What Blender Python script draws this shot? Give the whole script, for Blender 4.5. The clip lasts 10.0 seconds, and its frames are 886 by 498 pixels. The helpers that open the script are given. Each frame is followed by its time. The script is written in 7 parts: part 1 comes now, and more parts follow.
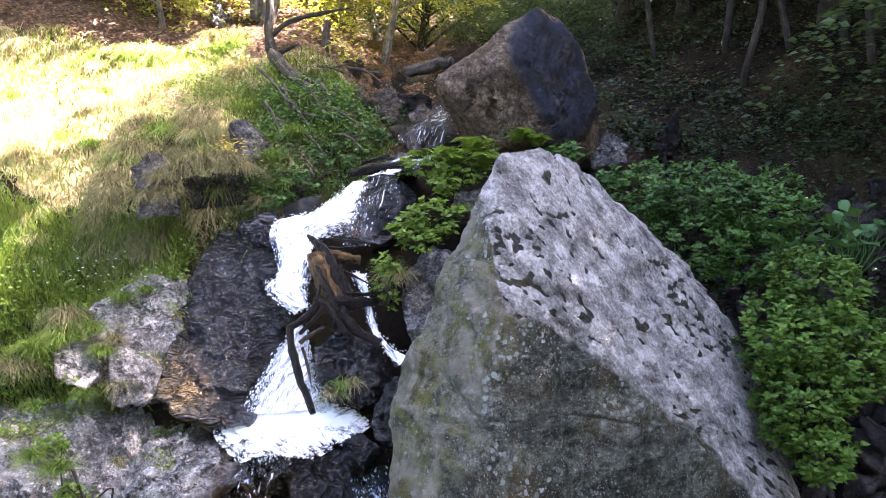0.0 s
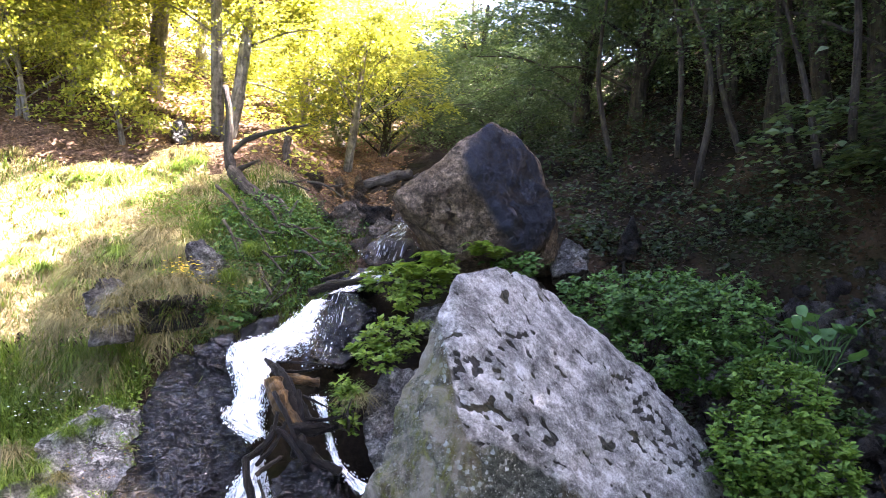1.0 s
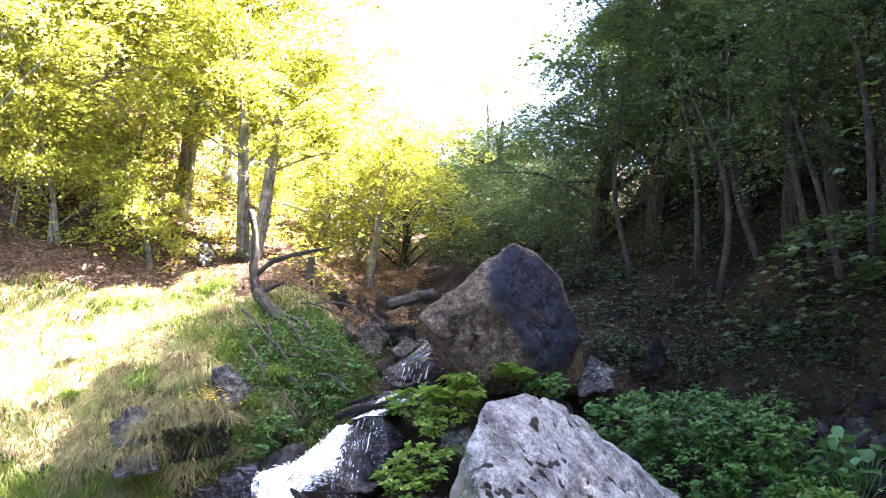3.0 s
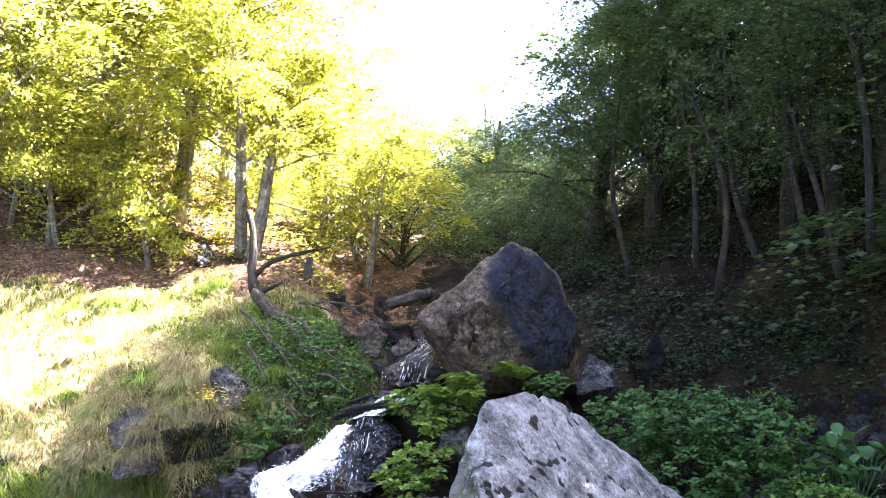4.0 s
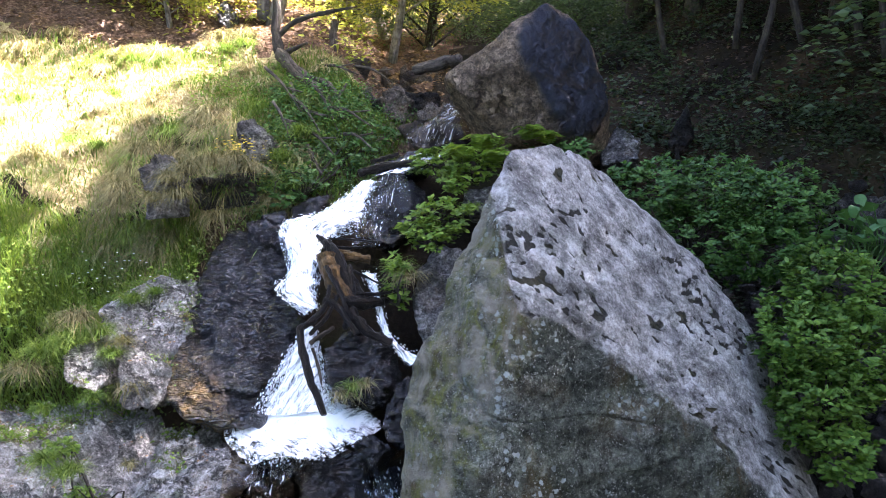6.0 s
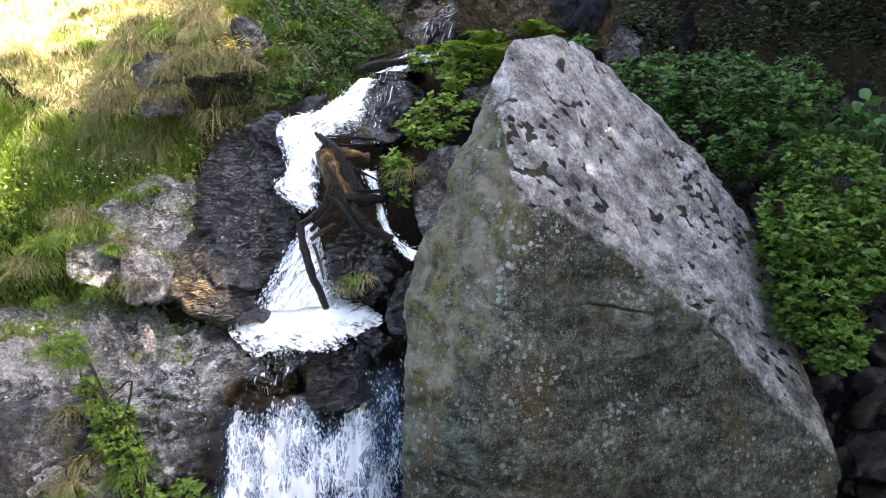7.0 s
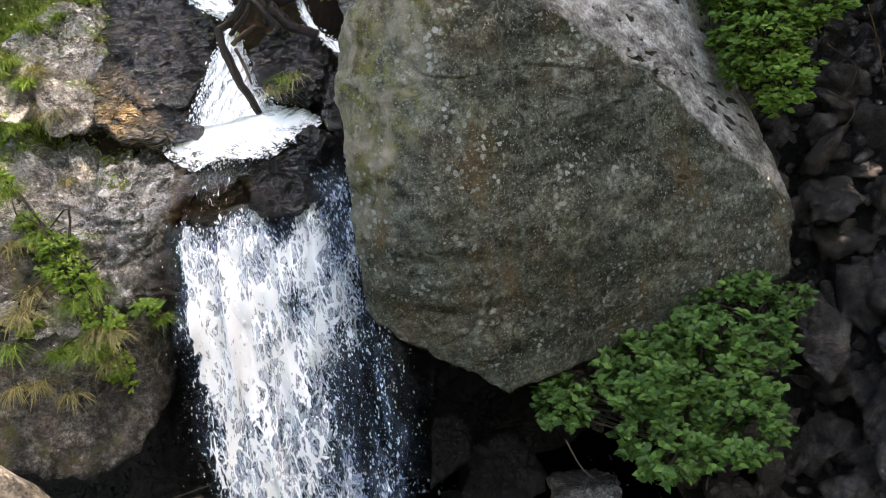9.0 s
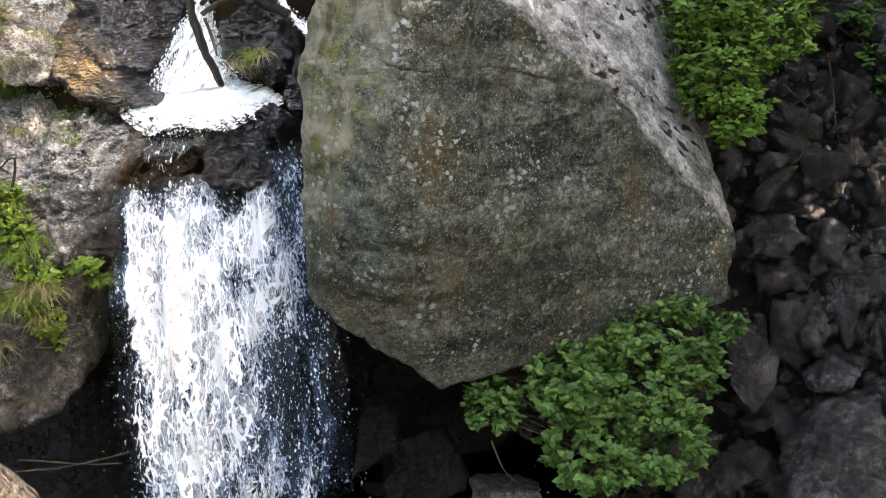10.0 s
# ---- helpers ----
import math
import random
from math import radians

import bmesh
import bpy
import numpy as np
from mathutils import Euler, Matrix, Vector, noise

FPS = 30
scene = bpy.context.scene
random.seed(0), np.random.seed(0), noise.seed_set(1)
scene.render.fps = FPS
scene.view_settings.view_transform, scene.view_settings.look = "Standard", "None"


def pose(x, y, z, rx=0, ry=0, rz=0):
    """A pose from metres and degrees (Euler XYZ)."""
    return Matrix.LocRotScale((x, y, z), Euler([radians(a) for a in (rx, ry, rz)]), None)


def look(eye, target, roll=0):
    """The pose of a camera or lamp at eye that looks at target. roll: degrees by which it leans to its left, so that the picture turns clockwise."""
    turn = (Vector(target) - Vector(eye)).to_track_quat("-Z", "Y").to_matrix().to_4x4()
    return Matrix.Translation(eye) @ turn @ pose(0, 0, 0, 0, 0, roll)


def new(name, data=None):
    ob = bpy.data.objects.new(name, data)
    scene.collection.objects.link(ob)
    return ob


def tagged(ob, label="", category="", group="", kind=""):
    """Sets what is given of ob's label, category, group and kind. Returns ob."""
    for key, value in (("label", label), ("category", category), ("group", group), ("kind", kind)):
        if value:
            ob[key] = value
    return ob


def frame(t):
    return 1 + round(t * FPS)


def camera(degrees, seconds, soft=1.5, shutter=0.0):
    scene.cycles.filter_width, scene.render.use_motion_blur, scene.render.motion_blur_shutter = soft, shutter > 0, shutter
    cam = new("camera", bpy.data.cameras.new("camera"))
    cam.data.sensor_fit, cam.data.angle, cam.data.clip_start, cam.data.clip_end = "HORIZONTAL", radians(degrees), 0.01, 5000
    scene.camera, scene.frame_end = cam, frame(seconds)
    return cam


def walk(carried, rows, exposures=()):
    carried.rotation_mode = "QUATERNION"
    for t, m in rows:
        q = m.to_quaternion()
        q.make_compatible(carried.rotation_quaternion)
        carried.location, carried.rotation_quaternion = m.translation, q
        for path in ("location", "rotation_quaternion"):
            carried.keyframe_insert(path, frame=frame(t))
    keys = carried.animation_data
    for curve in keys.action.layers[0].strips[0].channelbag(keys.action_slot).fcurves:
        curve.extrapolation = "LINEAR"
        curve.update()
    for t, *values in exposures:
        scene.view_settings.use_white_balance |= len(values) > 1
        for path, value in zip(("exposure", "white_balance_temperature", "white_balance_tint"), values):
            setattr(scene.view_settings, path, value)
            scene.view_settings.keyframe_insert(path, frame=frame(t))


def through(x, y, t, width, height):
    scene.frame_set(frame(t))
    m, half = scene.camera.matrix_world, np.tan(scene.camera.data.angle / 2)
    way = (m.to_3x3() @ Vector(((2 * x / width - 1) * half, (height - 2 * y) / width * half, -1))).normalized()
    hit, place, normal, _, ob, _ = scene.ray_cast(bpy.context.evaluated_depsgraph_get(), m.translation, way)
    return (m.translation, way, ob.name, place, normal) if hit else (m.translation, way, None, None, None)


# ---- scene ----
# the way of the hand-held camera
cam = camera(58.0, 10.0, soft=0.5)
PATH = [
    (0, (-0.009, -0.012, 4.03), (-0.041, 1.978, 3.829), 0.1),
    (0.5, (0.042, 0.05, 4.14), (0.042, 2.048, 4.062), -0.2),
    (1, (0.078, 0.057, 4.21), (0.121, 2.056, 4.239), -1.6),
    (1.5, (0.07, 0.047, 4.277), (0.12, 2.042, 4.403), -1.8),
    (2, (0.039, 0.033, 4.326), (0.066, 2.021, 4.545), -1.8),
    (2.5, (0.019, 0.001, 4.342), (0.03, 1.98, 4.636), -2.3),
    (4, (0.017, 0.007, 4.336), (0.032, 1.986, 4.63), -2.8),
    (4.5, (-0.01, 0.057, 4.262), (-0.041, 2.049, 4.439), -2.1),
    (5, (-0.034, 0.049, 4.165), (-0.106, 2.047, 4.187), -1.3),
    (5.5, (-0.02, 0.044, 4.083), (-0.082, 2.04, 3.982), -0.5),
    (7, (-0.054, 0.029, 3.863), (-0.099, 1.988, 3.461), -0.7),
    (7.5, (-0.083, 0.013, 3.729), (-0.173, 1.946, 3.222), -1.5),
    (8, (-0.064, 0.021, 3.585), (-0.155, 1.933, 3.005), -4.1),
    (8.5, (0.023, 0.038, 3.416), (-0.027, 1.91, 2.714), -7.4),
    (9, (0.101, 0.029, 3.408), (0.095, 1.882, 2.655), -8.0),
    (9.5, (0.189, 0.002, 3.423), (0.258, 1.869, 2.709), -5.5),
    (10, (0.169, -0.043, 3.339), (0.266, 1.812, 2.597), -0.7),
]
EXPOSURES = [(0.0, 5.05, 6500, 31), (1.0, 5.05, 6500, 31), (2.5, 5.2, 6200, 29), (4.0, 5.05, 6150, 29), (5.5, 4.8, 6100, 26), (7.5, 4.9, 7400, 21), (8.5, 4.9, 8100, 18), (10.0, 5.3, 8500, 20)]
walk(cam, [(t, look(eye, target, roll)) for t, eye, target, roll in PATH], EXPOSURES)

# daylight: a high sun from beyond the wooded right-hand slope, and the sky
SUN_WAY = Vector((0.66, 0.0, 0.75)).normalized()
world = bpy.data.worlds.new("sky")
scene.world = world
world.use_nodes = True
wn = world.node_tree.nodes
sky = wn.new("ShaderNodeTexSky")
sky.sky_type, sky.sun_disc = "NISHITA", False
sky.sun_elevation = math.asin(SUN_WAY.z)
sky.sun_rotation = math.atan2(SUN_WAY.x, SUN_WAY.y)
sky.air_density, sky.dust_density = 1.0, 2.5
world.node_tree.links.new(sky.outputs[0], wn["Background"].inputs[0])
wn["Background"].inputs[1].default_value = 0.05
sun = new("sun", bpy.data.lights.new("sun", "SUN"))
sun.data.energy, sun.data.angle, sun.data.color = 5.0, radians(0.6), (1.0, 0.96, 0.88)
sun.matrix_world = look(SUN_WAY * 60, (0, 0, 0))


# ---- materials ----
def material(name):
    m = bpy.data.materials.new(name)
    m.use_nodes = True
    return m, m.node_tree.nodes, m.node_tree.links, m.node_tree.nodes["Principled BSDF"]


def noise_node(n, l, scale, detail=6.0, rough=0.6, coord="Object", stretch=None, distortion=0.0):
    tc = n.new("ShaderNodeTexCoord")
    src = tc.outputs[coord]
    if stretch:
        mp = n.new("ShaderNodeMapping")
        mp.inputs["Scale"].default_value = stretch
        l.new(src, mp.inputs["Vector"])
        src = mp.outputs[0]
    t = n.new("ShaderNodeTexNoise")
    t.inputs["Scale"].default_value, t.inputs["Detail"].default_value = scale, detail
    t.inputs["Roughness"].default_value, t.inputs["Distortion"].default_value = rough, distortion
    l.new(src, t.inputs["Vector"])
    return t


def ramp(n, l, src, stops):
    r = n.new("ShaderNodeValToRGB")
    while len(r.color_ramp.elements) < len(stops):
        r.color_ramp.elements.new(0.5)
    for e, (at, c) in zip(r.color_ramp.elements, stops):
        e.position = at
        e.color = (c, c, c, 1) if isinstance(c, (int, float)) else (*c, 1)
    l.new(src, r.inputs[0])
    return r.outputs[0]


def mixed(n, l, fac, a, b, how="MIX"):
    m = n.new("ShaderNodeMix")
    m.data_type, m.blend_type = "RGBA", how
    for src, at in ((fac, 0), (a, 6), (b, 7)):
        if isinstance(src, (int, float)):
            m.inputs[at].default_value = src
        elif isinstance(src, tuple):
            m.inputs[at].default_value = (*src, 1)
        else:
            l.new(src, m.inputs[at])
    return m.outputs[2]


def bump(n, l, height, strength, distance, chain=None):
    b = n.new("ShaderNodeBump")
    b.inputs["Strength"].default_value, b.inputs["Distance"].default_value = strength, distance
    l.new(height, b.inputs["Height"])
    if chain:
        l.new(chain, b.inputs["Normal"])
    return b.outputs[0]


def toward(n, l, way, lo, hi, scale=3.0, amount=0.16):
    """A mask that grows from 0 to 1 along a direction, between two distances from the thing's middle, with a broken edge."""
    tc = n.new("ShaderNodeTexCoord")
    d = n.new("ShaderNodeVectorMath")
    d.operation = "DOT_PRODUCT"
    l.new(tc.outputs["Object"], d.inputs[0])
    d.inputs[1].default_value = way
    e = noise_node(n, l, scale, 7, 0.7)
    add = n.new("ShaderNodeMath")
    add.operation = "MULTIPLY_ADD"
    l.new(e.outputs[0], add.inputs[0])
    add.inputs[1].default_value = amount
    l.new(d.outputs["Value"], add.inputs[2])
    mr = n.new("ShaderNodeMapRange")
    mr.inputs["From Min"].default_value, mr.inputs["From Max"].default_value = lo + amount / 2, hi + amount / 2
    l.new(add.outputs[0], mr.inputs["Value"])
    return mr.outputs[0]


def carried(n, name, out="Fac"):
    """What the mesh says at each place under that name."""
    a = n.new("ShaderNodeAttribute")
    a.attribute_name = name
    return a.outputs[out]


def stone(name, dark, mid, light, rough=0.85, lichen=0.0, moss=0.0, wet=0.0, ochre=0.0, scale=1.0, layers=(1, 1, 1), relief=1.0, cracks=0.7, crust=False, algae=False, stain_or_shade=None, ripple=0.0, coat=1.0, speckle=0.9):
    """Weathered rock: mottled base, grain, cracks, pale lichen, ochre stains and moss. crust: where the mesh says so it is grown
    over with pale lichen and pitted with dark moss; algae: likewise yellow-green growth; stain: a side of another colour."""
    m, n, l, p = material(name)
    big = noise_node(n, l, 1.5 * scale, 10, 0.68, stretch=layers)
    col = ramp(n, l, big.outputs[0], [(0.32, dark), (0.5, mid), (0.68, light)])
    grain = noise_node(n, l, 38 * scale, 5, 0.8)
    spots = noise_node(n, l, 14 * scale, 6, 0.75)
    vary = n.new("ShaderNodeObjectInfo")
    col = mixed(n, l, 0.7, col, ramp(n, l, vary.outputs["Random"], [(0.0, 0.3), (1.0, 0.7)]), "OVERLAY")
    col = mixed(n, l, speckle, col, ramp(n, l, spots.outputs[0], [(0.36, 0.12), (0.5, 0.5), (0.64, 0.9)]), "OVERLAY")
    col = mixed(n, l, speckle, col, ramp(n, l, grain.outputs[0], [(0.36, 0.12), (0.5, 0.5), (0.66, 0.92)]), "OVERLAY")
    crack = noise_node(n, l, 3.8 * scale, 10, 0.72, stretch=layers, distortion=0.9)
    if crust:
        patch = noise_node(n, l, 4.5, 9, 0.8, stretch=(0.8, 0.8, 1.7))
        col = mixed(n, l, 0.85, col, ramp(n, l, patch.outputs[0], [(0.38, 0.2), (0.5, 0.48), (0.62, 0.7)]), "OVERLAY")
        rust = noise_node(n, l, 2.2, 6, 0.7, stretch=(1.2, 1.2, 0.45))
        col = mixed(n, l, ramp(n, l, rust.outputs[0], [(0.54, 0.0), (0.68, 0.7)]), col, (0.16, 0.10, 0.038))
    if ochre:
        o = noise_node(n, l, 1.7 * scale, 6, 0.65, distortion=0.6)
        col = mixed(n, l, ramp(n, l, o.outputs[0], [(0.50, 0.0), (0.66, ochre)]), col, (0.15, 0.085, 0.03))
    if stain_or_shade:
        way, lo, hi, tone = stain_or_shade
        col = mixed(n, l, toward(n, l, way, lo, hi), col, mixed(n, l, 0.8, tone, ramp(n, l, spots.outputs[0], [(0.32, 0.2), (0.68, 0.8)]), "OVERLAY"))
    if moss:
        g = noise_node(n, l, 3.0 * scale, 9, 0.78, stretch=(1, 1, 0.6))
        col = mixed(n, l, ramp(n, l, g.outputs[0], [(0.53, 0.0), (0.64, moss)]), col, (0.06, 0.068, 0.014))
    if lichen:
        v = n.new("ShaderNodeTexVoronoi")
        v.inputs["Scale"].default_value = 13 * scale
        tc = n.new("ShaderNodeTexCoord")
        warp = noise_node(n, l, 11 * scale, 6, 0.75)
        l.new(mixed(n, l, 0.10, tc.outputs["Object"], warp.outputs["Color"]), v.inputs["Vector"])
        spot = ramp(n, l, v.outputs["Distance"], [(0.14, 1.0), (0.32, 0.0)])
        where = noise_node(n, l, 1.6 * scale, 5, 0.7)
        amount = ramp(n, l, where.outputs[0], [(0.50, 0.0), (0.62, lichen)])
        col = mixed(n, l, mixed(n, l, 1.0, spot, amount, "MULTIPLY"), col, (0.40, 0.42, 0.37))
        fine = noise_node(n, l, 55 * scale, 4, 0.75)
        col = mixed(n, l, ramp(n, l, fine.outputs[0], [(0.61, 0.0), (0.67, 0.7 * lichen)]), col, (0.34, 0.35, 0.31))
        dust = noise_node(n, l, 120 * scale, 3, 0.8)
        col = mixed(n, l, 0.7, col, ramp(n, l, dust.outputs[0], [(0.36, 0.3), (0.5, 0.5), (0.64, 0.72)]), "OVERLAY")
    if crust:
        # crisp blue-grey lichen rosettes in colonies, and single pale dots between them
        for size, edge, first, last, tone in ((24, 0.34, 0.50, 0.58, (0.36, 0.41, 0.40)), (60, 0.24, 0.36, 0.46, (0.36, 0.37, 0.33))):
            v = n.new("ShaderNodeTexVoronoi")
            v.inputs["Scale"].default_value = size
            tc = n.new("ShaderNodeTexCoord")
            l.new(mixed(n, l, 0.035, tc.outputs["Object"], noise_node(n, l, 2 * size, 4, 0.7).outputs["Color"]), v.inputs["Vector"])
            disc = ramp(n, l, v.outputs["Distance"], [(edge, 1.0), (edge + 0.05, 0.0)])
            chosen = mixed(n, l, 1.0, disc, ramp(n, l, v.outputs["Color"], [(0.46, 0.0), (0.50, 1.0)]), "MULTIPLY")
            colony = ramp(n, l, noise_node(n, l, 2.4, 4, 0.65, distortion=0.4).outputs[0], [(first, 0.0), (last, 1.0)])
            col = mixed(n, l, mixed(n, l, 1.0, chosen, colony, "MULTIPLY"), col, tone)
    height = crack.outputs[0]
    if cracks:
        ve = n.new("ShaderNodeTexVoronoi")
        ve.feature = "DISTANCE_TO_EDGE"
        ve.inputs["Scale"].default_value = 2.6 * scale
        ce = n.new("ShaderNodeTexCoord")
        me_ = n.new("ShaderNodeMapping")
        me_.inputs["Scale"].default_value = (0.8, 0.8, 1.5)
        we = noise_node(n, l, 3.5 * scale, 8, 0.75)
        l.new(mixed(n, l, 0.35, ce.outputs["Object"], we.outputs["Color"]), me_.inputs["Vector"])
        l.new(me_.outputs[0], ve.inputs["Vector"])
        line = ramp(n, l, ve.outputs["Distance"], [(0.0, cracks), (0.03, 0.6 * cracks), (0.06, 0.0)])
        only = ramp(n, l, noise_node(n, l, 1.4 * scale, 3).outputs[0], [(0.38, 0.0), (0.50, 1.0)])
        line = mixed(n, l, 1.0, line, only, "MULTIPLY")
        col = mixed(n, l, line, col, tuple(0.35 * c for c in dark))
        height = mixed(n, l, line, crack.outputs[0], (0.0, 0.0, 0.0))
        vf = n.new("ShaderNodeTexVoronoi")
        vf.feature = "DISTANCE_TO_EDGE"
        vf.inputs["Scale"].default_value = 7.5 * scale
        l.new(me_.outputs[0], vf.inputs["Vector"])
        hair = ramp(n, l, vf.outputs["Distance"], [(0.0, 0.8 * cracks), (0.05, 0.35 * cracks), (0.12, 0.0)])
        hair = mixed(n, l, 1.0, hair, ramp(n, l, noise_node(n, l, 2.6 * scale, 4).outputs[0], [(0.42, 0.0), (0.54, 1.0)]), "MULTIPLY")
        col = mixed(n, l, hair, col, tuple(0.5 * c for c in dark))
        height = mixed(n, l, hair, height, (0.1, 0.1, 0.1))
    if algae:
        green = noise_node(n, l, 13 * scale, 9, 0.66, stretch=(1, 1, 0.6), distortion=0.6)
        a = mixed(n, l, 1.0, carried(n, "algae"), ramp(n, l, green.outputs[0], [(0.44, 0.0), (0.54, 0.35), (0.64, 0.9)]), "MULTIPLY")
        col = mixed(n, l, a, col, (0.16, 0.17, 0.045))
        bare = noise_node(n, l, 6 * scale, 9, 0.64, stretch=(1, 1, 0.55), distortion=0.6)
        a = mixed(n, l, 1.0, carried(n, "algae"), ramp(n, l, bare.outputs[0], [(0.44, 0.0), (0.60, 0.85)]), "MULTIPLY")
        col = mixed(n, l, a, col, (0.30, 0.28, 0.23))
    if crust:
        mask = carried(n, "crust")
        mp = n.new("ShaderNodeMapping")
        mp.inputs["Scale"].default_value = (0.7, 1.0, 1.0)
        l.new(carried(n, "slope", "Vector"), mp.inputs["Vector"])

        def along(size, detail, hard):
            t = n.new("ShaderNodeTexNoise")
            t.inputs["Scale"].default_value, t.inputs["Detail"].default_value, t.inputs["Roughness"].default_value = size, detail, hard
            l.new(mp.outputs[0], t.inputs["Vector"])
            return t.outputs[0]

        # pale lichen, its tone also standing for skylight on the upper face
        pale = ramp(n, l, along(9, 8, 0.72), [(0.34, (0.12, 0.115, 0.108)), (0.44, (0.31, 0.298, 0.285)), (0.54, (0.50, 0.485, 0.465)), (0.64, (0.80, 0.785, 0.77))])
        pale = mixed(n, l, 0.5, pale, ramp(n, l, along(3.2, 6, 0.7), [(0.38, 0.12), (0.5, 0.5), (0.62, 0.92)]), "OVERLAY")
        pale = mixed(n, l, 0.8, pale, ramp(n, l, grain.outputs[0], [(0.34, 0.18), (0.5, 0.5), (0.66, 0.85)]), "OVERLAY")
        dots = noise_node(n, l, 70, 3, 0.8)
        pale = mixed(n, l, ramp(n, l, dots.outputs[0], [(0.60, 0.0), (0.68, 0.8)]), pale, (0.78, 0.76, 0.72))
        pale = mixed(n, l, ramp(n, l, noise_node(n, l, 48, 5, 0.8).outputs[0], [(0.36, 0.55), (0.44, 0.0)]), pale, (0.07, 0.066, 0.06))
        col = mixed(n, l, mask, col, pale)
        edge = n.new("ShaderNodeMath")
        edge.operation = "MULTIPLY_ADD"
        l.new(along(26, 5, 0.7), edge.inputs[0])
        edge.inputs[1].default_value = 0.9
        l.new(carried(n, "pit"), edge.inputs[2])
        pits = mixed(n, l, 1.0, mask, ramp(n, l, edge.outputs[0], [(0.80, 0.0), (0.95, 0.95)]), "MULTIPLY")
        col = mixed(n, l, pits, col, mixed(n, l, ramp(n, l, big.outputs[0], [(0.5, 0.0), (0.62, 0.7)]), (0.030, 0.027, 0.023), (0.075, 0.064, 0.024)))
        height = mixed(n, l, pits, height, (0.0, 0.0, 0.0))
    l.new(col, p.inputs["Base Color"])
    nrm = bump(n, l, height, 1.0, 0.14 * relief / scale)
    nrm = bump(n, l, spots.outputs[0], 1.0, 0.05 * relief / scale, nrm)
    nrm = bump(n, l, grain.outputs[0], 0.6, 0.010 / scale, nrm)
    if ripple:
        fold = noise_node(n, l, 12, 3, 0.5, stretch=(0.6, 1.0, 1.6), distortion=0.8)
        nrm = bump(n, l, ramp(n, l, fold.outputs[0], [(0.36, 0.0), (0.47, 0.75), (0.53, 0.8), (0.64, 0.0)]), 1.0, ripple, nrm)
    l.new(nrm, p.inputs["Normal"])
    lo = max(0.10, rough - 0.2 - 0.5 * wet)
    l.new(ramp(n, l, spots.outputs[0], [(0.35, lo), (0.65, rough - 0.3 * wet)]), p.inputs["Roughness"])
    p.inputs["Specular IOR Level"].default_value = 0.10 + 0.1 * wet
    if wet > 0.4:
        film = noise_node(n, l, 6, 6, 0.7)
        l.new(ramp(n, l, film.outputs[0], [(0.38, 0.35 * coat), (0.48, coat)]), p.inputs["Coat Weight"])
        p.inputs["Coat Roughness"].default_value, p.inputs["Coat IOR"].default_value = 0.06, 1.6
        l.new(nrm, p.inputs["Coat Normal"])
    return m


def leaf_material(name, dark, light, through=0.45, rough=0.45, vein=None):
    m, n, l, p = material(name)
    g = n.new("ShaderNodeNewGeometry")
    col = ramp(n, l, g.outputs["Random Per Island"], [(0.0, dark), (0.55, tuple(0.5 * (a + b) for a, b in zip(dark, light))), (1.0, light)])
    v = noise_node(n, l, 1.1, 3)
    col = mixed(n, l, 0.6, col, ramp(n, l, v.outputs[0], [(0.3, 0.3), (0.7, 0.72)]), "OVERLAY")
    l.new(col, p.inputs["Base Color"])
    p.inputs["Roughness"].default_value = rough
    p.inputs["Specular IOR Level"].default_value = 0.3
    t = n.new("ShaderNodeBsdfTranslucent")
    l.new(mixed(n, l, 1.0, col, (1.2, 1.15, 0.7), "MULTIPLY"), t.inputs["Color"])
    mx = n.new("ShaderNodeMixShader")
    mx.inputs[0].default_value = through
    l.new(p.outputs[0], mx.inputs[1])
    l.new(t.outputs[0], mx.inputs[2])
    l.new(mx.outputs[0], n["Material Output"].inputs["Surface"])
    return m


def bark_material(name, dark, light, scale=1.0, moss=0.0, rough=0.8):
    """Bark or bare wood, its fibres along each limb."""
    m, n, l, p = material(name)
    at = n.new("ShaderNodeAttribute")
    at.attribute_name = "fibre"
    mp = n.new("ShaderNodeMapping")
    mp.inputs["Scale"].default_value = (1, 1, 0.12)
    l.new(at.outputs["Vector"], mp.inputs["Vector"])
    a = n.new("ShaderNodeTexNoise")
    a.inputs["Scale"].default_value, a.inputs["Detail"].default_value, a.inputs["Roughness"].default_value = 26 * scale, 8, 0.72
    l.new(mp.outputs[0], a.inputs["Vector"])
    col = ramp(n, l, a.outputs[0], [(0.36, dark), (0.64, light)])
    b = noise_node(n, l, 7 * scale, 6, 0.7)
    col = mixed(n, l, 0.8, col, ramp(n, l, b.outputs[0], [(0.35, 0.15), (0.65, 0.85)]), "OVERLAY")
    if moss:
        g = noise_node(n, l, 3.5, 6, 0.7)
        col = mixed(n, l, ramp(n, l, g.outputs[0], [(0.5, 0.0), (0.64, moss)]), col, (0.07, 0.075, 0.02))
    l.new(col, p.inputs["Base Color"])
    p.inputs["Roughness"].default_value = rough
    p.inputs["Specular IOR Level"].default_value = 0.2
    l.new(bump(n, l, a.outputs[0], 1.0, 0.05), p.inputs["Normal"])
    return m


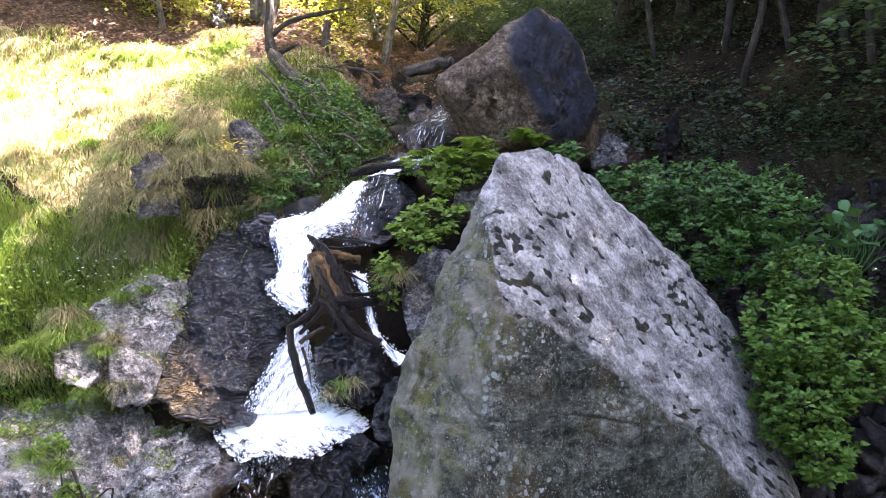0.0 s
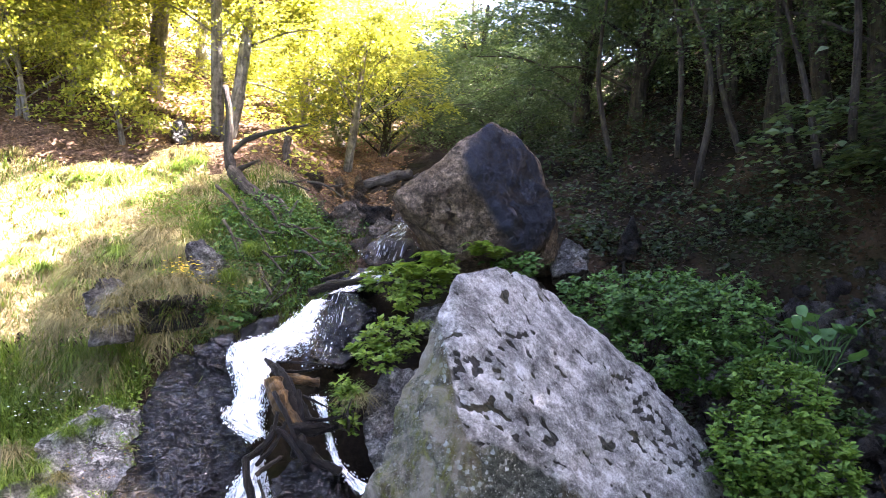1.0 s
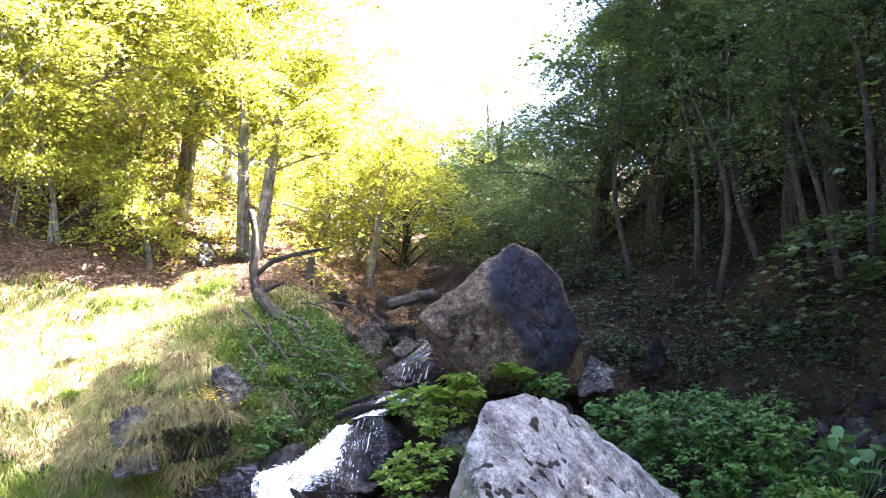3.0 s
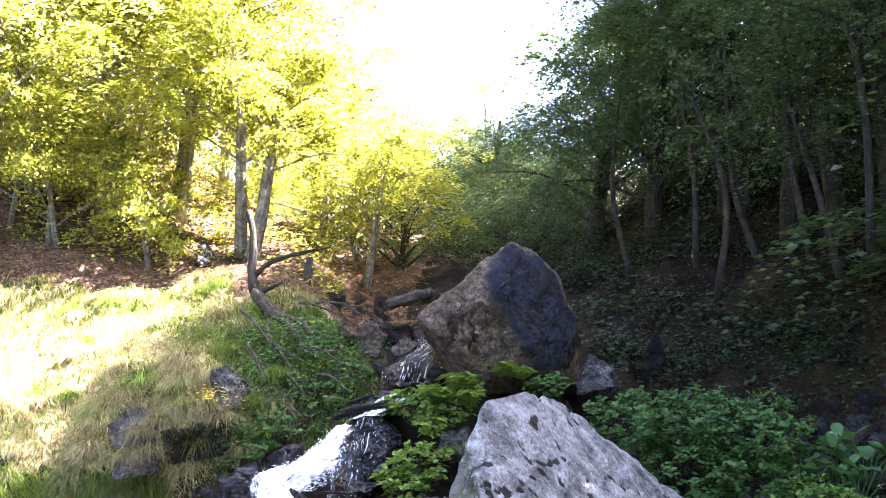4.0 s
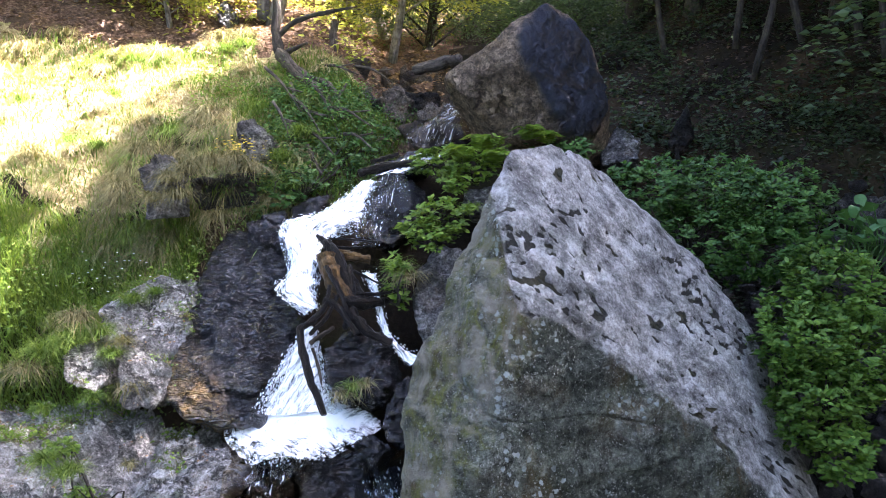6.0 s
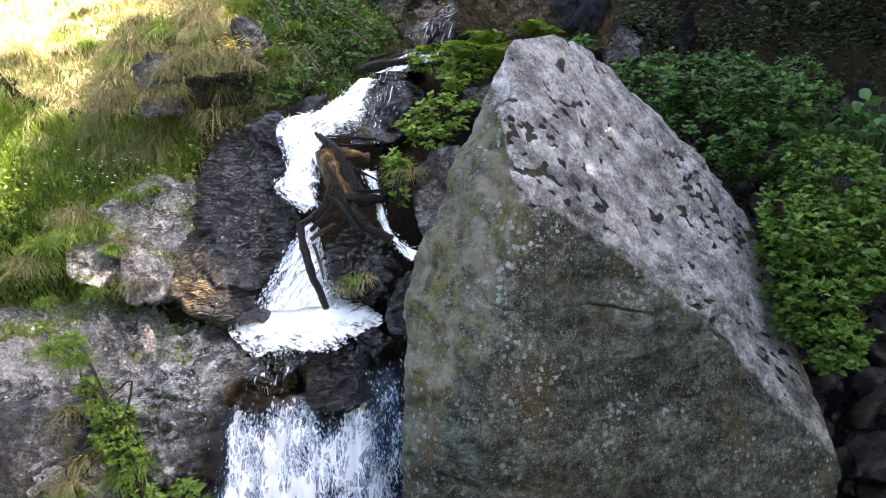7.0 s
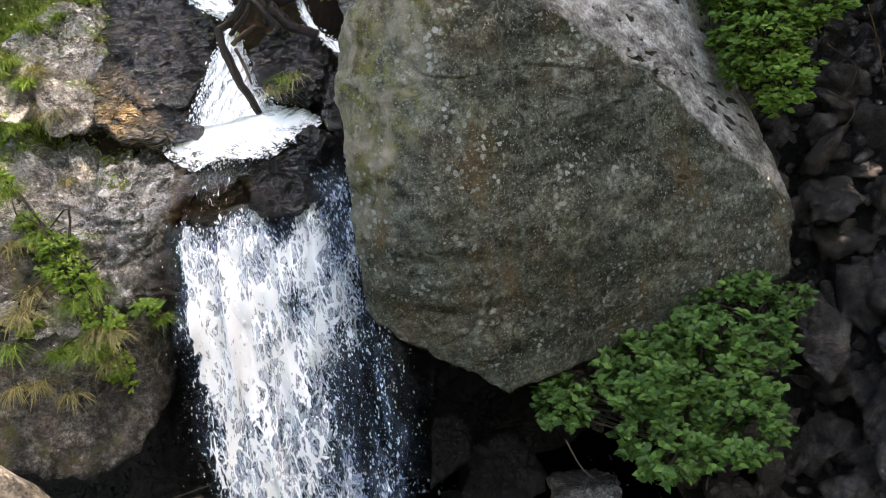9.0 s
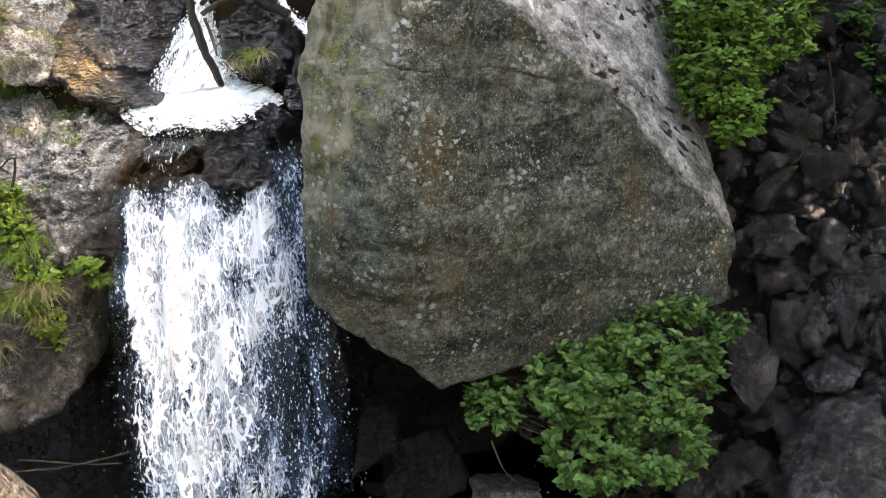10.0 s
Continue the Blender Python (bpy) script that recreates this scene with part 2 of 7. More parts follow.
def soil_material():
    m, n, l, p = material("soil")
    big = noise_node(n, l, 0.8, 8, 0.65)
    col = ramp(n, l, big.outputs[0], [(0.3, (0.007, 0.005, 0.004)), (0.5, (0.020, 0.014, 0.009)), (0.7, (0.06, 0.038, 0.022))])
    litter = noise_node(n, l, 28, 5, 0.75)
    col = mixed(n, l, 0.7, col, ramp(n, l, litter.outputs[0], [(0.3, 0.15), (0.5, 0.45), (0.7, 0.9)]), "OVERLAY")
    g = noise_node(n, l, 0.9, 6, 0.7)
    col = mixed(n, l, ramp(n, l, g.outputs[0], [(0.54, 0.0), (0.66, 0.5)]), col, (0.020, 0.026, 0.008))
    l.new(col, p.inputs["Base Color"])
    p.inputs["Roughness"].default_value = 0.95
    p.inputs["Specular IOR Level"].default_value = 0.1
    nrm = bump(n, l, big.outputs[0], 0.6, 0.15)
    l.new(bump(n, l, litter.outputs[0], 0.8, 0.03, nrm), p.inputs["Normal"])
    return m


def cover_material(name, dark, mid, light, patch, amount, size=26.0):
    """Ground under a cover of straw or fallen leaves, with patches of another colour."""
    m, n, l, p = material(name)
    big = noise_node(n, l, 1.6, 8, 0.7)
    fine = noise_node(n, l, size, 6, 0.8)
    col = ramp(n, l, fine.outputs[0], [(0.34, dark), (0.5, mid), (0.66, light)])
    col = mixed(n, l, 0.7, col, ramp(n, l, big.outputs[0], [(0.34, 0.2), (0.66, 0.8)]), "OVERLAY")
    other = noise_node(n, l, 2.3, 7, 0.7)
    col = mixed(n, l, ramp(n, l, other.outputs[0], [(0.50, 0.0), (0.62, amount)]), col, patch)
    l.new(col, p.inputs["Base Color"])
    p.inputs["Roughness"].default_value = 0.95
    p.inputs["Specular IOR Level"].default_value = 0.1
    nrm = bump(n, l, big.outputs[0], 0.6, 0.12)
    l.new(bump(n, l, fine.outputs[0], 1.0, 0.04, nrm), p.inputs["Normal"])
    return m


def foam_material():
    m, n, l, p = material("white_water")
    a = noise_node(n, l, 16, 6, 0.7)
    l.new(ramp(n, l, a.outputs[0], [(0.25, (0.80, 0.87, 0.93)), (0.45, (0.93, 0.95, 0.97)), (0.7, (0.96, 0.97, 0.97))]), p.inputs["Base Color"])
    p.inputs["Roughness"].default_value = 0.35
    l.new(bump(n, l, a.outputs[0], 0.6, 0.03), p.inputs["Normal"])
    t = n.new("ShaderNodeBsdfTranslucent")
    t.inputs["Color"].default_value = (0.92, 0.95, 0.97, 1)
    mx = n.new("ShaderNodeMixShader")
    mx.inputs[0].default_value = 0.35
    l.new(p.outputs[0], mx.inputs[1])
    l.new(t.outputs[0], mx.inputs[2])
    l.new(mx.outputs[0], n["Material Output"].inputs["Surface"])
    return m


def stream_material(name, foam_from, stretch, ripple=0.7, fade=0.4, tint=(0.80, 0.84, 0.84), ior=1.33, tail=False, shine=1.0):
    """Running water: clear and glossy, breaking into white foam along the flow, thinner towards its edges."""
    m, n, l, p = material(name)
    a = noise_node(n, l, 9, 8, 0.72, coord="UV", stretch=stretch, distortion=0.5)
    edge = n.new("ShaderNodeUVMap")
    edge.uv_map = "edge"
    sep = n.new("ShaderNodeSeparateXYZ")
    l.new(edge.outputs[0], sep.inputs[0])
    inner = ramp(n, l, sep.outputs[0], [(0.0, max(0.0, 1.0 - fade / 0.25)), (0.28, 1.0), (0.72, 1.0), (1.0, max(0.0, 1.0 - fade / 0.25))])
    if tail:
        inner = mixed(n, l, 1.0, inner, ramp(n, l, sep.outputs[1], [(0.5, 1.0), (1.0, 0.0)]), "MULTIPLY")
    add = n.new("ShaderNodeMath")
    add.operation = "MULTIPLY_ADD"
    l.new(inner, add.inputs[0])
    add.inputs[1].default_value = 0.25
    l.new(a.outputs[0], add.inputs[2])
    f = ramp(n, l, add.outputs[0], [(min(0.99, foam_from + 0.25), 0.0), (min(1.0, foam_from + 0.25 + 0.16), 1.0)])
    # foam troughs get a bluer, darker colour that stands for their shade
    l.new(ramp(n, l, a.outputs[0], [(0.34, (0.60, 0.74, 0.86)), (0.45, (0.92, 0.95, 0.97)), (0.6, (0.97, 0.98, 0.98))]), p.inputs["Base Color"])
    p.inputs["Roughness"].default_value = 0.4
    g = n.new("ShaderNodeBsdfGlossy")
    g.inputs["Roughness"].default_value = 0.12
    g.inputs["Color"].default_value = (0.9, 0.95, 1.0, 1)
    tr = n.new("ShaderNodeBsdfTransparent")
    tr.inputs["Color"].default_value = (*tint, 1)
    fr = n.new("ShaderNodeFresnel")
    fr.inputs["IOR"].default_value = ior
    clear = n.new("ShaderNodeMixShader")
    less = n.new("ShaderNodeMath")
    less.operation = "MULTIPLY"
    l.new(fr.outputs[0], less.inputs[0])
    less.inputs[1].default_value = shine
    l.new(less.outputs[0], clear.inputs[0])
    l.new(tr.outputs[0], clear.inputs[1])
    l.new(g.outputs[0], clear.inputs[2])
    mx = n.new("ShaderNodeMixShader")
    l.new(f, mx.inputs[0])
    l.new(clear.outputs[0], mx.inputs[1])
    l.new(p.outputs[0], mx.inputs[2])
    nb = bump(n, l, a.outputs[0], ripple, 0.04)
    for s in (p, g):
        l.new(nb, s.inputs["Normal"])
    l.new(mx.outputs[0], n["Material Output"].inputs["Surface"])
    return m


def lace_material():
    """Falling water torn into a white net: how much is white comes with the mesh."""
    m, n, l, p = material("torn_white_water")
    a = noise_node(n, l, 1.0, 5, 0.62, coord="UV", stretch=(22, 12, 1), distortion=1.2)
    b = noise_node(n, l, 1.0, 4, 0.65, coord="UV", stretch=(64, 40, 1), distortion=0.8)
    edge = n.new("ShaderNodeUVMap")
    edge.uv_map = "edge"
    sep = n.new("ShaderNodeSeparateXYZ")
    l.new(edge.outputs[0], sep.inputs[0])
    cell = n.new("ShaderNodeTexVoronoi")
    cell.feature = "DISTANCE_TO_EDGE"
    tc = n.new("ShaderNodeTexCoord")
    cm = n.new("ShaderNodeMapping")
    cm.inputs["Scale"].default_value = (30, 15, 1)
    warp = noise_node(n, l, 1.0, 4, 0.6, coord="UV", stretch=(14, 8, 1))
    l.new(mixed(n, l, 0.06, tc.outputs["UV"], warp.outputs["Color"]), cm.inputs["Vector"])
    l.new(cm.outputs[0], cell.inputs["Vector"])
    cell.inputs["Scale"].default_value = 1.0
    web = ramp(n, l, cell.outputs["Distance"], [(0.0, 0.72), (0.12, 0.55), (0.4, 0.30)])
    net = mixed(n, l, 0.42, mixed(n, l, 0.38, a.outputs[0], b.outputs[0]), web)
    add = n.new("ShaderNodeMath")
    add.operation = "MULTIPLY_ADD"
    l.new(sep.outputs[0], add.inputs[0])
    add.inputs[1].default_value = 0.5
    l.new(net, add.inputs[2])
    f = ramp(n, l, add.outputs[0], [(0.73, 0.0), (0.78, 1.0)])
    p.inputs["Base Color"].default_value = (0.95, 0.965, 0.98, 1)
    p.inputs["Roughness"].default_value = 0.35
    t = n.new("ShaderNodeBsdfTranslucent")
    t.inputs["Color"].default_value = (0.93, 0.96, 0.98, 1)
    white = n.new("ShaderNodeMixShader")
    white.inputs[0].default_value = 0.4
    l.new(p.outputs[0], white.inputs[1])
    l.new(t.outputs[0], white.inputs[2])
    g = n.new("ShaderNodeBsdfGlossy")
    g.inputs["Roughness"].default_value = 0.2
    tr = n.new("ShaderNodeBsdfTransparent")
    tr.inputs["Color"].default_value = (0.90, 0.93, 0.96, 1)
    clear = n.new("ShaderNodeMixShader")
    clear.inputs[0].default_value = 0.012
    l.new(tr.outputs[0], clear.inputs[1])
    l.new(g.outputs[0], clear.inputs[2])
    deep = n.new("ShaderNodeBsdfDiffuse")
    deep.inputs["Color"].default_value = (0.17, 0.25, 0.40, 1)
    body = n.new("ShaderNodeMixShader")
    l.new(ramp(n, l, add.outputs[0], [(0.62, 0.0), (0.74, 0.22)]), body.inputs[0])
    l.new(clear.outputs[0], body.inputs[1])
    l.new(deep.outputs[0], body.inputs[2])
    mx = n.new("ShaderNodeMixShader")
    l.new(f, mx.inputs[0])
    l.new(body.outputs[0], mx.inputs[1])
    l.new(white.outputs[0], mx.inputs[2])
    nb = bump(n, l, net, 0.4, 0.03)
    for s in (p, g):
        l.new(nb, s.inputs["Normal"])
    l.new(mx.outputs[0], n["Material Output"].inputs["Surface"])
    return m


def plain(name, colour, rough=0.7, scale=12.0, spread=0.35):
    m, n, l, p = material(name)
    a = noise_node(n, l, scale, 6, 0.65)
    l.new(ramp(n, l, a.outputs[0], [(0.3, tuple(c * (1 - spread) for c in colour)), (0.7, tuple(min(1, c * (1 + spread)) for c in colour))]), p.inputs["Base Color"])
    p.inputs["Roughness"].default_value = rough
    l.new(bump(n, l, a.outputs[0], 0.5, 0.01), p.inputs["Normal"])
    return m


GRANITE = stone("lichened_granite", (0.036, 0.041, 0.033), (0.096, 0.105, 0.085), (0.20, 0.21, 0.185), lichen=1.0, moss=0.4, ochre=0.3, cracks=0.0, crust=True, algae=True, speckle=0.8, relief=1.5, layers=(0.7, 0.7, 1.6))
# the dark blue-grey side is the boulder's shaded face, put into the colour
TAN_ROCK = stone("weathered_tan_rock", (0.11, 0.082, 0.058), (0.25, 0.19, 0.135), (0.40, 0.31, 0.21), lichen=0.2, ochre=0.4, stain_or_shade=((0.709, -0.671, 0.215), 0.36, 0.43, (0.034, 0.040, 0.056)))
GREY_ROCK = stone("grey_rock", (0.03, 0.029, 0.029), (0.12, 0.117, 0.115), (0.38, 0.368, 0.35), lichen=0.8, moss=0.45, ochre=0.35, scale=1.6)
LEDGE_ROCK = stone("pale_ledge_rock", (0.070, 0.067, 0.063), (0.34, 0.33, 0.315), (0.72, 0.695, 0.66), stain_or_shade=((0.93, -0.3, -0.2), 0.60, 0.78, (0.038, 0.027, 0.022)), lichen=0.5, moss=0.35, ochre=0.3, scale=1.6, cracks=1.0, speckle=0.85, relief=1.6)
# near-black base colour stands for the deep shade of hollow and gully
SHADE_BLACK_ROCK = stone("shade_black_rock", (0.002, 0.002, 0.002), (0.004, 0.004, 0.004), (0.010, 0.010, 0.011), rough=0.7, wet=0.1, scale=1.6)
BROWN_ROCK = stone("brown_rock", (0.05, 0.04, 0.033), (0.10, 0.082, 0.066), (0.17, 0.145, 0.12), lichen=0.2, moss=0.3, ochre=0.5, scale=2.0)
WET_ROCK = stone("wet_dark_rock", (0.003, 0.003, 0.0035), (0.007, 0.0066, 0.0075), (0.020, 0.018, 0.020), rough=0.45, wet=0.5, scale=1.6, layers=(1, 1, 1.3), relief=0.3, ripple=0.085, coat=1.0, stain_or_shade=((-0.85, -0.25, -0.45), 0.20, 0.42, (0.11, 0.072, 0.03)))
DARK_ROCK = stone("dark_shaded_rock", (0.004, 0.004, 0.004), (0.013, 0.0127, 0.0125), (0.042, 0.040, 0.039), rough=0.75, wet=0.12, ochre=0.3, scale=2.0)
GULLY_STONE = stone("gully_stone", (0.014, 0.013, 0.013), (0.062, 0.057, 0.058), (0.20, 0.183, 0.18), rough=0.7, wet=0.3, ochre=0.25, scale=2.0)
SOIL = soil_material()
SUNLIT_THATCH = cover_material("sunlit_straw_earth", (0.10, 0.075, 0.03), (0.34, 0.27, 0.13), (0.60, 0.52, 0.32), (0.13, 0.16, 0.04), 0.6)
MOULD = cover_material("leaf_mould", (0.03, 0.018, 0.012), (0.11, 0.066, 0.042), (0.30, 0.20, 0.14), (0.03, 0.022, 0.014), 0.7)
FOAM = foam_material()
LACE = lace_material()
STREAM = stream_material("running_water", 0.42, (1.0, 0.35, 1.0))
POOL = stream_material("pool_water", 0.62, (2.0, 0.6, 1.0), 0.5, tint=(0.55, 0.42, 0.27), ior=1.2, shine=0.35)
SHADE_WATER = stream_material("shade_dark_water", 0.62, (1.0, 0.7, 1.0), 0.3, tint=(0.03, 0.032, 0.035))
SHEET = stream_material("falling_water", 0.56, (3.5, 1.3, 1.0), 0.9, tint=(0.78, 0.66, 0.50), ior=1.25, shine=0.12)
VEIL = stream_material("dense_falling_water", 0.35, (3.6, 1.1, 1.0), 0.35)
FROTH = stream_material("spreading_froth", 0.22, (1.6, 1.2, 1.0), 0.35, fade=0.5, tail=True, shine=0.15)
THIN = stream_material("thin_falling_water", 0.57, (6.0, 0.6, 1.0), shine=0.06, tint=(0.93, 0.94, 0.95))
BROWN_VEIL = stream_material("brown_tinted_water", 0.55, (5.0, 0.8, 1.0), tint=(0.82, 0.74, 0.64), shine=0.05)
# beech leaf in a sunlit and a shaded copy, the light in their colours
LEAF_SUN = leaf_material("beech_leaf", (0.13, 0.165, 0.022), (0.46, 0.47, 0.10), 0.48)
LEAF_SHADE = leaf_material("shaded_beech_leaf", (0.038, 0.068, 0.030), (0.10, 0.145, 0.058), 0.42)
# undergrowth leaf lowered further, for the shade of the right slope
UNDER_LEAF = leaf_material("shaded_undergrowth_leaf", (0.018, 0.034, 0.014), (0.052, 0.080, 0.032), 0.35)
# brighter shrub leaf; the plain one below is darker, for deeper shade
LEAF_BUSH_LIGHT = leaf_material("bright_shrub_leaf", (0.045, 0.115, 0.016), (0.165, 0.285, 0.05), 0.4, 0.5)
LEAF_BUSH = leaf_material("shrub_leaf", (0.026, 0.076, 0.017), (0.090, 0.185, 0.040), 0.35, 0.5)
LEAF_BIG = leaf_material("broad_leaf", (0.05, 0.13, 0.04), (0.09, 0.20, 0.06), 0.35, 0.45)
LEAF_YOUNG = leaf_material("young_leaf", (0.075, 0.15, 0.02), (0.20, 0.30, 0.045), 0.4, 0.4)
GRASS = leaf_material("grass_blade", (0.05, 0.10, 0.014), (0.20, 0.28, 0.05), 0.4, 0.5)
SEDGE = leaf_material("sedge_blade", (0.075, 0.075, 0.028), (0.27, 0.235, 0.11), 0.3, 0.6)
# dry straw tone, raised further to stand for full sun on the bank
DRY = leaf_material("dry_grass", (0.20, 0.16, 0.08), (0.55, 0.48, 0.29), 0.3, 0.6)
MOSS_DARK = plain("dark_moss", (0.020, 0.021, 0.012), 0.95, 40.0, 0.7)
YELLOW = plain("yellow_petal", (0.75, 0.55, 0.02), 0.6)
WHITE_PETAL = plain("white_petal", (0.75, 0.78, 0.85), 0.6)
BARK = bark_material("beech_bark", (0.10, 0.09, 0.08), (0.28, 0.26, 0.23))
BARK_DARK = bark_material("dark_bark", (0.018, 0.015, 0.012), (0.06, 0.05, 0.04), moss=0.4)
DRIFTWOOD = bark_material("wet_driftwood", (0.0015, 0.0012, 0.001), (0.014, 0.010, 0.0065), 1.6, rough=0.3)
WET_LOG = bark_material("brown_wet_log", (0.014, 0.008, 0.004), (0.21, 0.125, 0.05), 1.6, rough=0.5)
DEADWOOD = bark_material("grey_deadwood", (0.03, 0.022, 0.016), (0.11, 0.09, 0.07), 1.4)
MOSSY_ROCK = stone("mossy_brown_rock", (0.026, 0.026, 0.025), (0.095, 0.094, 0.092), (0.26, 0.255, 0.25), moss=0.9, ochre=0.3, scale=1.8)
LITTER = leaf_material("fallen_leaf", (0.07, 0.04, 0.02), (0.36, 0.225, 0.12), 0.1, 0.8)
# darker copy of the fallen leaf, with the right slope's shade in its colour
LITTER_SHADE = leaf_material("shaded_fallen_leaf", (0.02, 0.013, 0.009), (0.10, 0.065, 0.045), 0.05, 0.7)
PALE_STONE = stone("pale_sunlit_stone", (0.26, 0.23, 0.19), (0.40, 0.36, 0.30), (0.52, 0.48, 0.41), lichen=0.3, ochre=0.3)


# ---- tools ----
def part(name, me, mat, parent=None, label=""):
    """Links a mesh as one object under its thing."""
    ob = new(name, me)
    if mat and not me.materials:
        me.materials.append(mat)
    if parent:
        ob.parent = parent
    return tagged(ob, label)


def thing(name, at, label, category, group="", kind=""):
    """An Empty at the base of a thing."""
    e = new(name)
    e.empty_display_size = 0.1
    e.location = at
    return tagged(e, label, category, group, kind)


def mesh(name, verts, faces, smooth=True):
    me = bpy.data.meshes.new(name)
    me.from_pydata([tuple(v) for v in verts], [], faces)
    if smooth:
        me.polygons.foreach_set("use_smooth", [True] * len(me.polygons))
    me.update()
    return me


def fast_mesh(name, verts, faces, smooth=False):
    """A mesh from arrays of vertices and of triangles or quads."""
    me = bpy.data.meshes.new(name)
    faces = np.asarray(faces, np.int32)
    me.vertices.add(len(verts))
    me.vertices.foreach_set("co", np.asarray(verts, np.float32).ravel())
    k = faces.shape[1]
    me.loops.add(faces.size)
    me.loops.foreach_set("vertex_index", faces.ravel())
    me.polygons.add(len(faces))
    me.polygons.foreach_set("loop_start", np.arange(0, faces.size, k, dtype=np.int32))
    me.polygons.foreach_set("use_smooth", np.full(len(faces), smooth))
    me.update(calc_edges=True)
    me.validate()
    return me


SPHERES = {}


def sphere_points(level):
    if level not in SPHERES:
        bm = bmesh.new()
        bmesh.ops.create_icosphere(bm, subdivisions=level, radius=1)
        SPHERES[level] = (np.array([v.co[:] for v in bm.verts]), [tuple(v.index for v in f.verts) for f in bm.faces])
        bm.free()
    return SPHERES[level]


def hull_planes(corners, middle):
    bm = bmesh.new()
    for c in corners:
        bm.verts.new(c)
    bmesh.ops.convex_hull(bm, input=bm.verts)
    bm.normal_update()
    out = []
    for f in bm.faces:
        nrm = f.normal
        h = (f.verts[0].co - middle).dot(nrm)
        if h < 0:
            nrm, h = -nrm, -h
        out.append((*nrm, max(h, 0.01)))
    bm.free()
    return np.array(out)


def rock_mesh(name, corners, level=5, sharp=16, rough=0.05, grain=0.012, seed=0, size=1.0, strata=0.0, crease=0.0, blocks=None, fold=0.0):
    """A block with those corners, its edges rounded and its faces broken up. Its origin is its middle."""
    corners = [Vector(c) for c in corners]
    mid = sum(corners, Vector()) / len(corners)
    planes = hull_planes(corners, mid)
    way, faces = sphere_points(level)
    far = (np.maximum(way @ planes[:, :3].T, 0) / planes[:, 3]) ** sharp
    r = 1 / far.sum(1) ** (1 / sharp)
    pts = way * r[:, None]
    off = Vector((seed * 7.3, seed * 3.1, seed * 1.7))
    out = []
    for v in pts:
        p = Vector(v)
        q = p * (1.6 / size) + off
        d = rough * noise.fractal(q, 0.7, 2.1, 5) + 0.5 * rough * (0.5 - abs(noise.noise(q * 2.3 + Vector((9, 2, 5))))) * 2
        if grain:
            d += grain * noise.fractal(q * 9, 0.6, 2.0, 3)
        if crease:
            d += crease * (abs(noise.noise(q * 3.1 + Vector((4, 1, 8)))) * 1.6 + abs(noise.noise(Vector((q.x * 6.5, q.y * 6.5, q.z * 9.0)))) * 0.8 - 0.7)
        if fold:
            w_ = q + 0.25 * noise.noise_vector(q * 2.2)
            d += fold * (0.6 - 2.0 * abs(noise.noise(Vector((w_.x * 2.6 + w_.z * 1.5, w_.y * 3, w_.z * 4.4 - w_.x * 1.6)))) - 0.7 * abs(noise.noise(w_ * 6.5)))
        if blocks:
            often, step, gap = blocks
            w_ = q * often + 0.35 * noise.noise_vector(q * often * 1.3) + 0.12 * noise.noise_vector(q * often * 5)
            near, cell = noise.voronoi(w_)
            d += step * (noise.cell(cell[0] * 7.7) * 2 - 1) - gap * max(0.0, 1 - (near[1] - near[0]) / 0.14)
        if strata:
            d += strata * noise.noise(Vector((q.x * 0.8, q.y * 0.8, q.z * 6.0)))
        out.append(p + p.normalized() * d)
    return mesh(name, out, faces), mid


def rock(name, front, push, mat, label, category="rock", group="", level=5, **how):
    """A rock whose visible corners are given; it reaches back from them by push."""
    push = Vector(push)
    me, mid = rock_mesh(name, [Vector(c) for c in front] + [Vector(c) + push for c in front], level, **how)
    ob = part(name, me, mat)
    ob.location = mid
    return tagged(ob, label, category, group)


def smooth_path(pts, n):
    """n places along a smooth line through the given points."""
    pts = [Vector(p) for p in pts]
    pts = [2 * pts[0] - pts[1]] + pts + [2 * pts[-1] - pts[-2]]
    out = []
    for i in range(n):
        u = i / (n - 1) * (len(pts) - 3)
        k = min(int(u), len(pts) - 4)
        f = u - k
        a, b, c, d = pts[k : k + 4]
        out.append(0.5 * ((2 * b) + (c - a) * f + (2 * a - 5 * b + 4 * c - d) * f * f + (3 * b - a - 3 * c + d) * f**3))
    return out


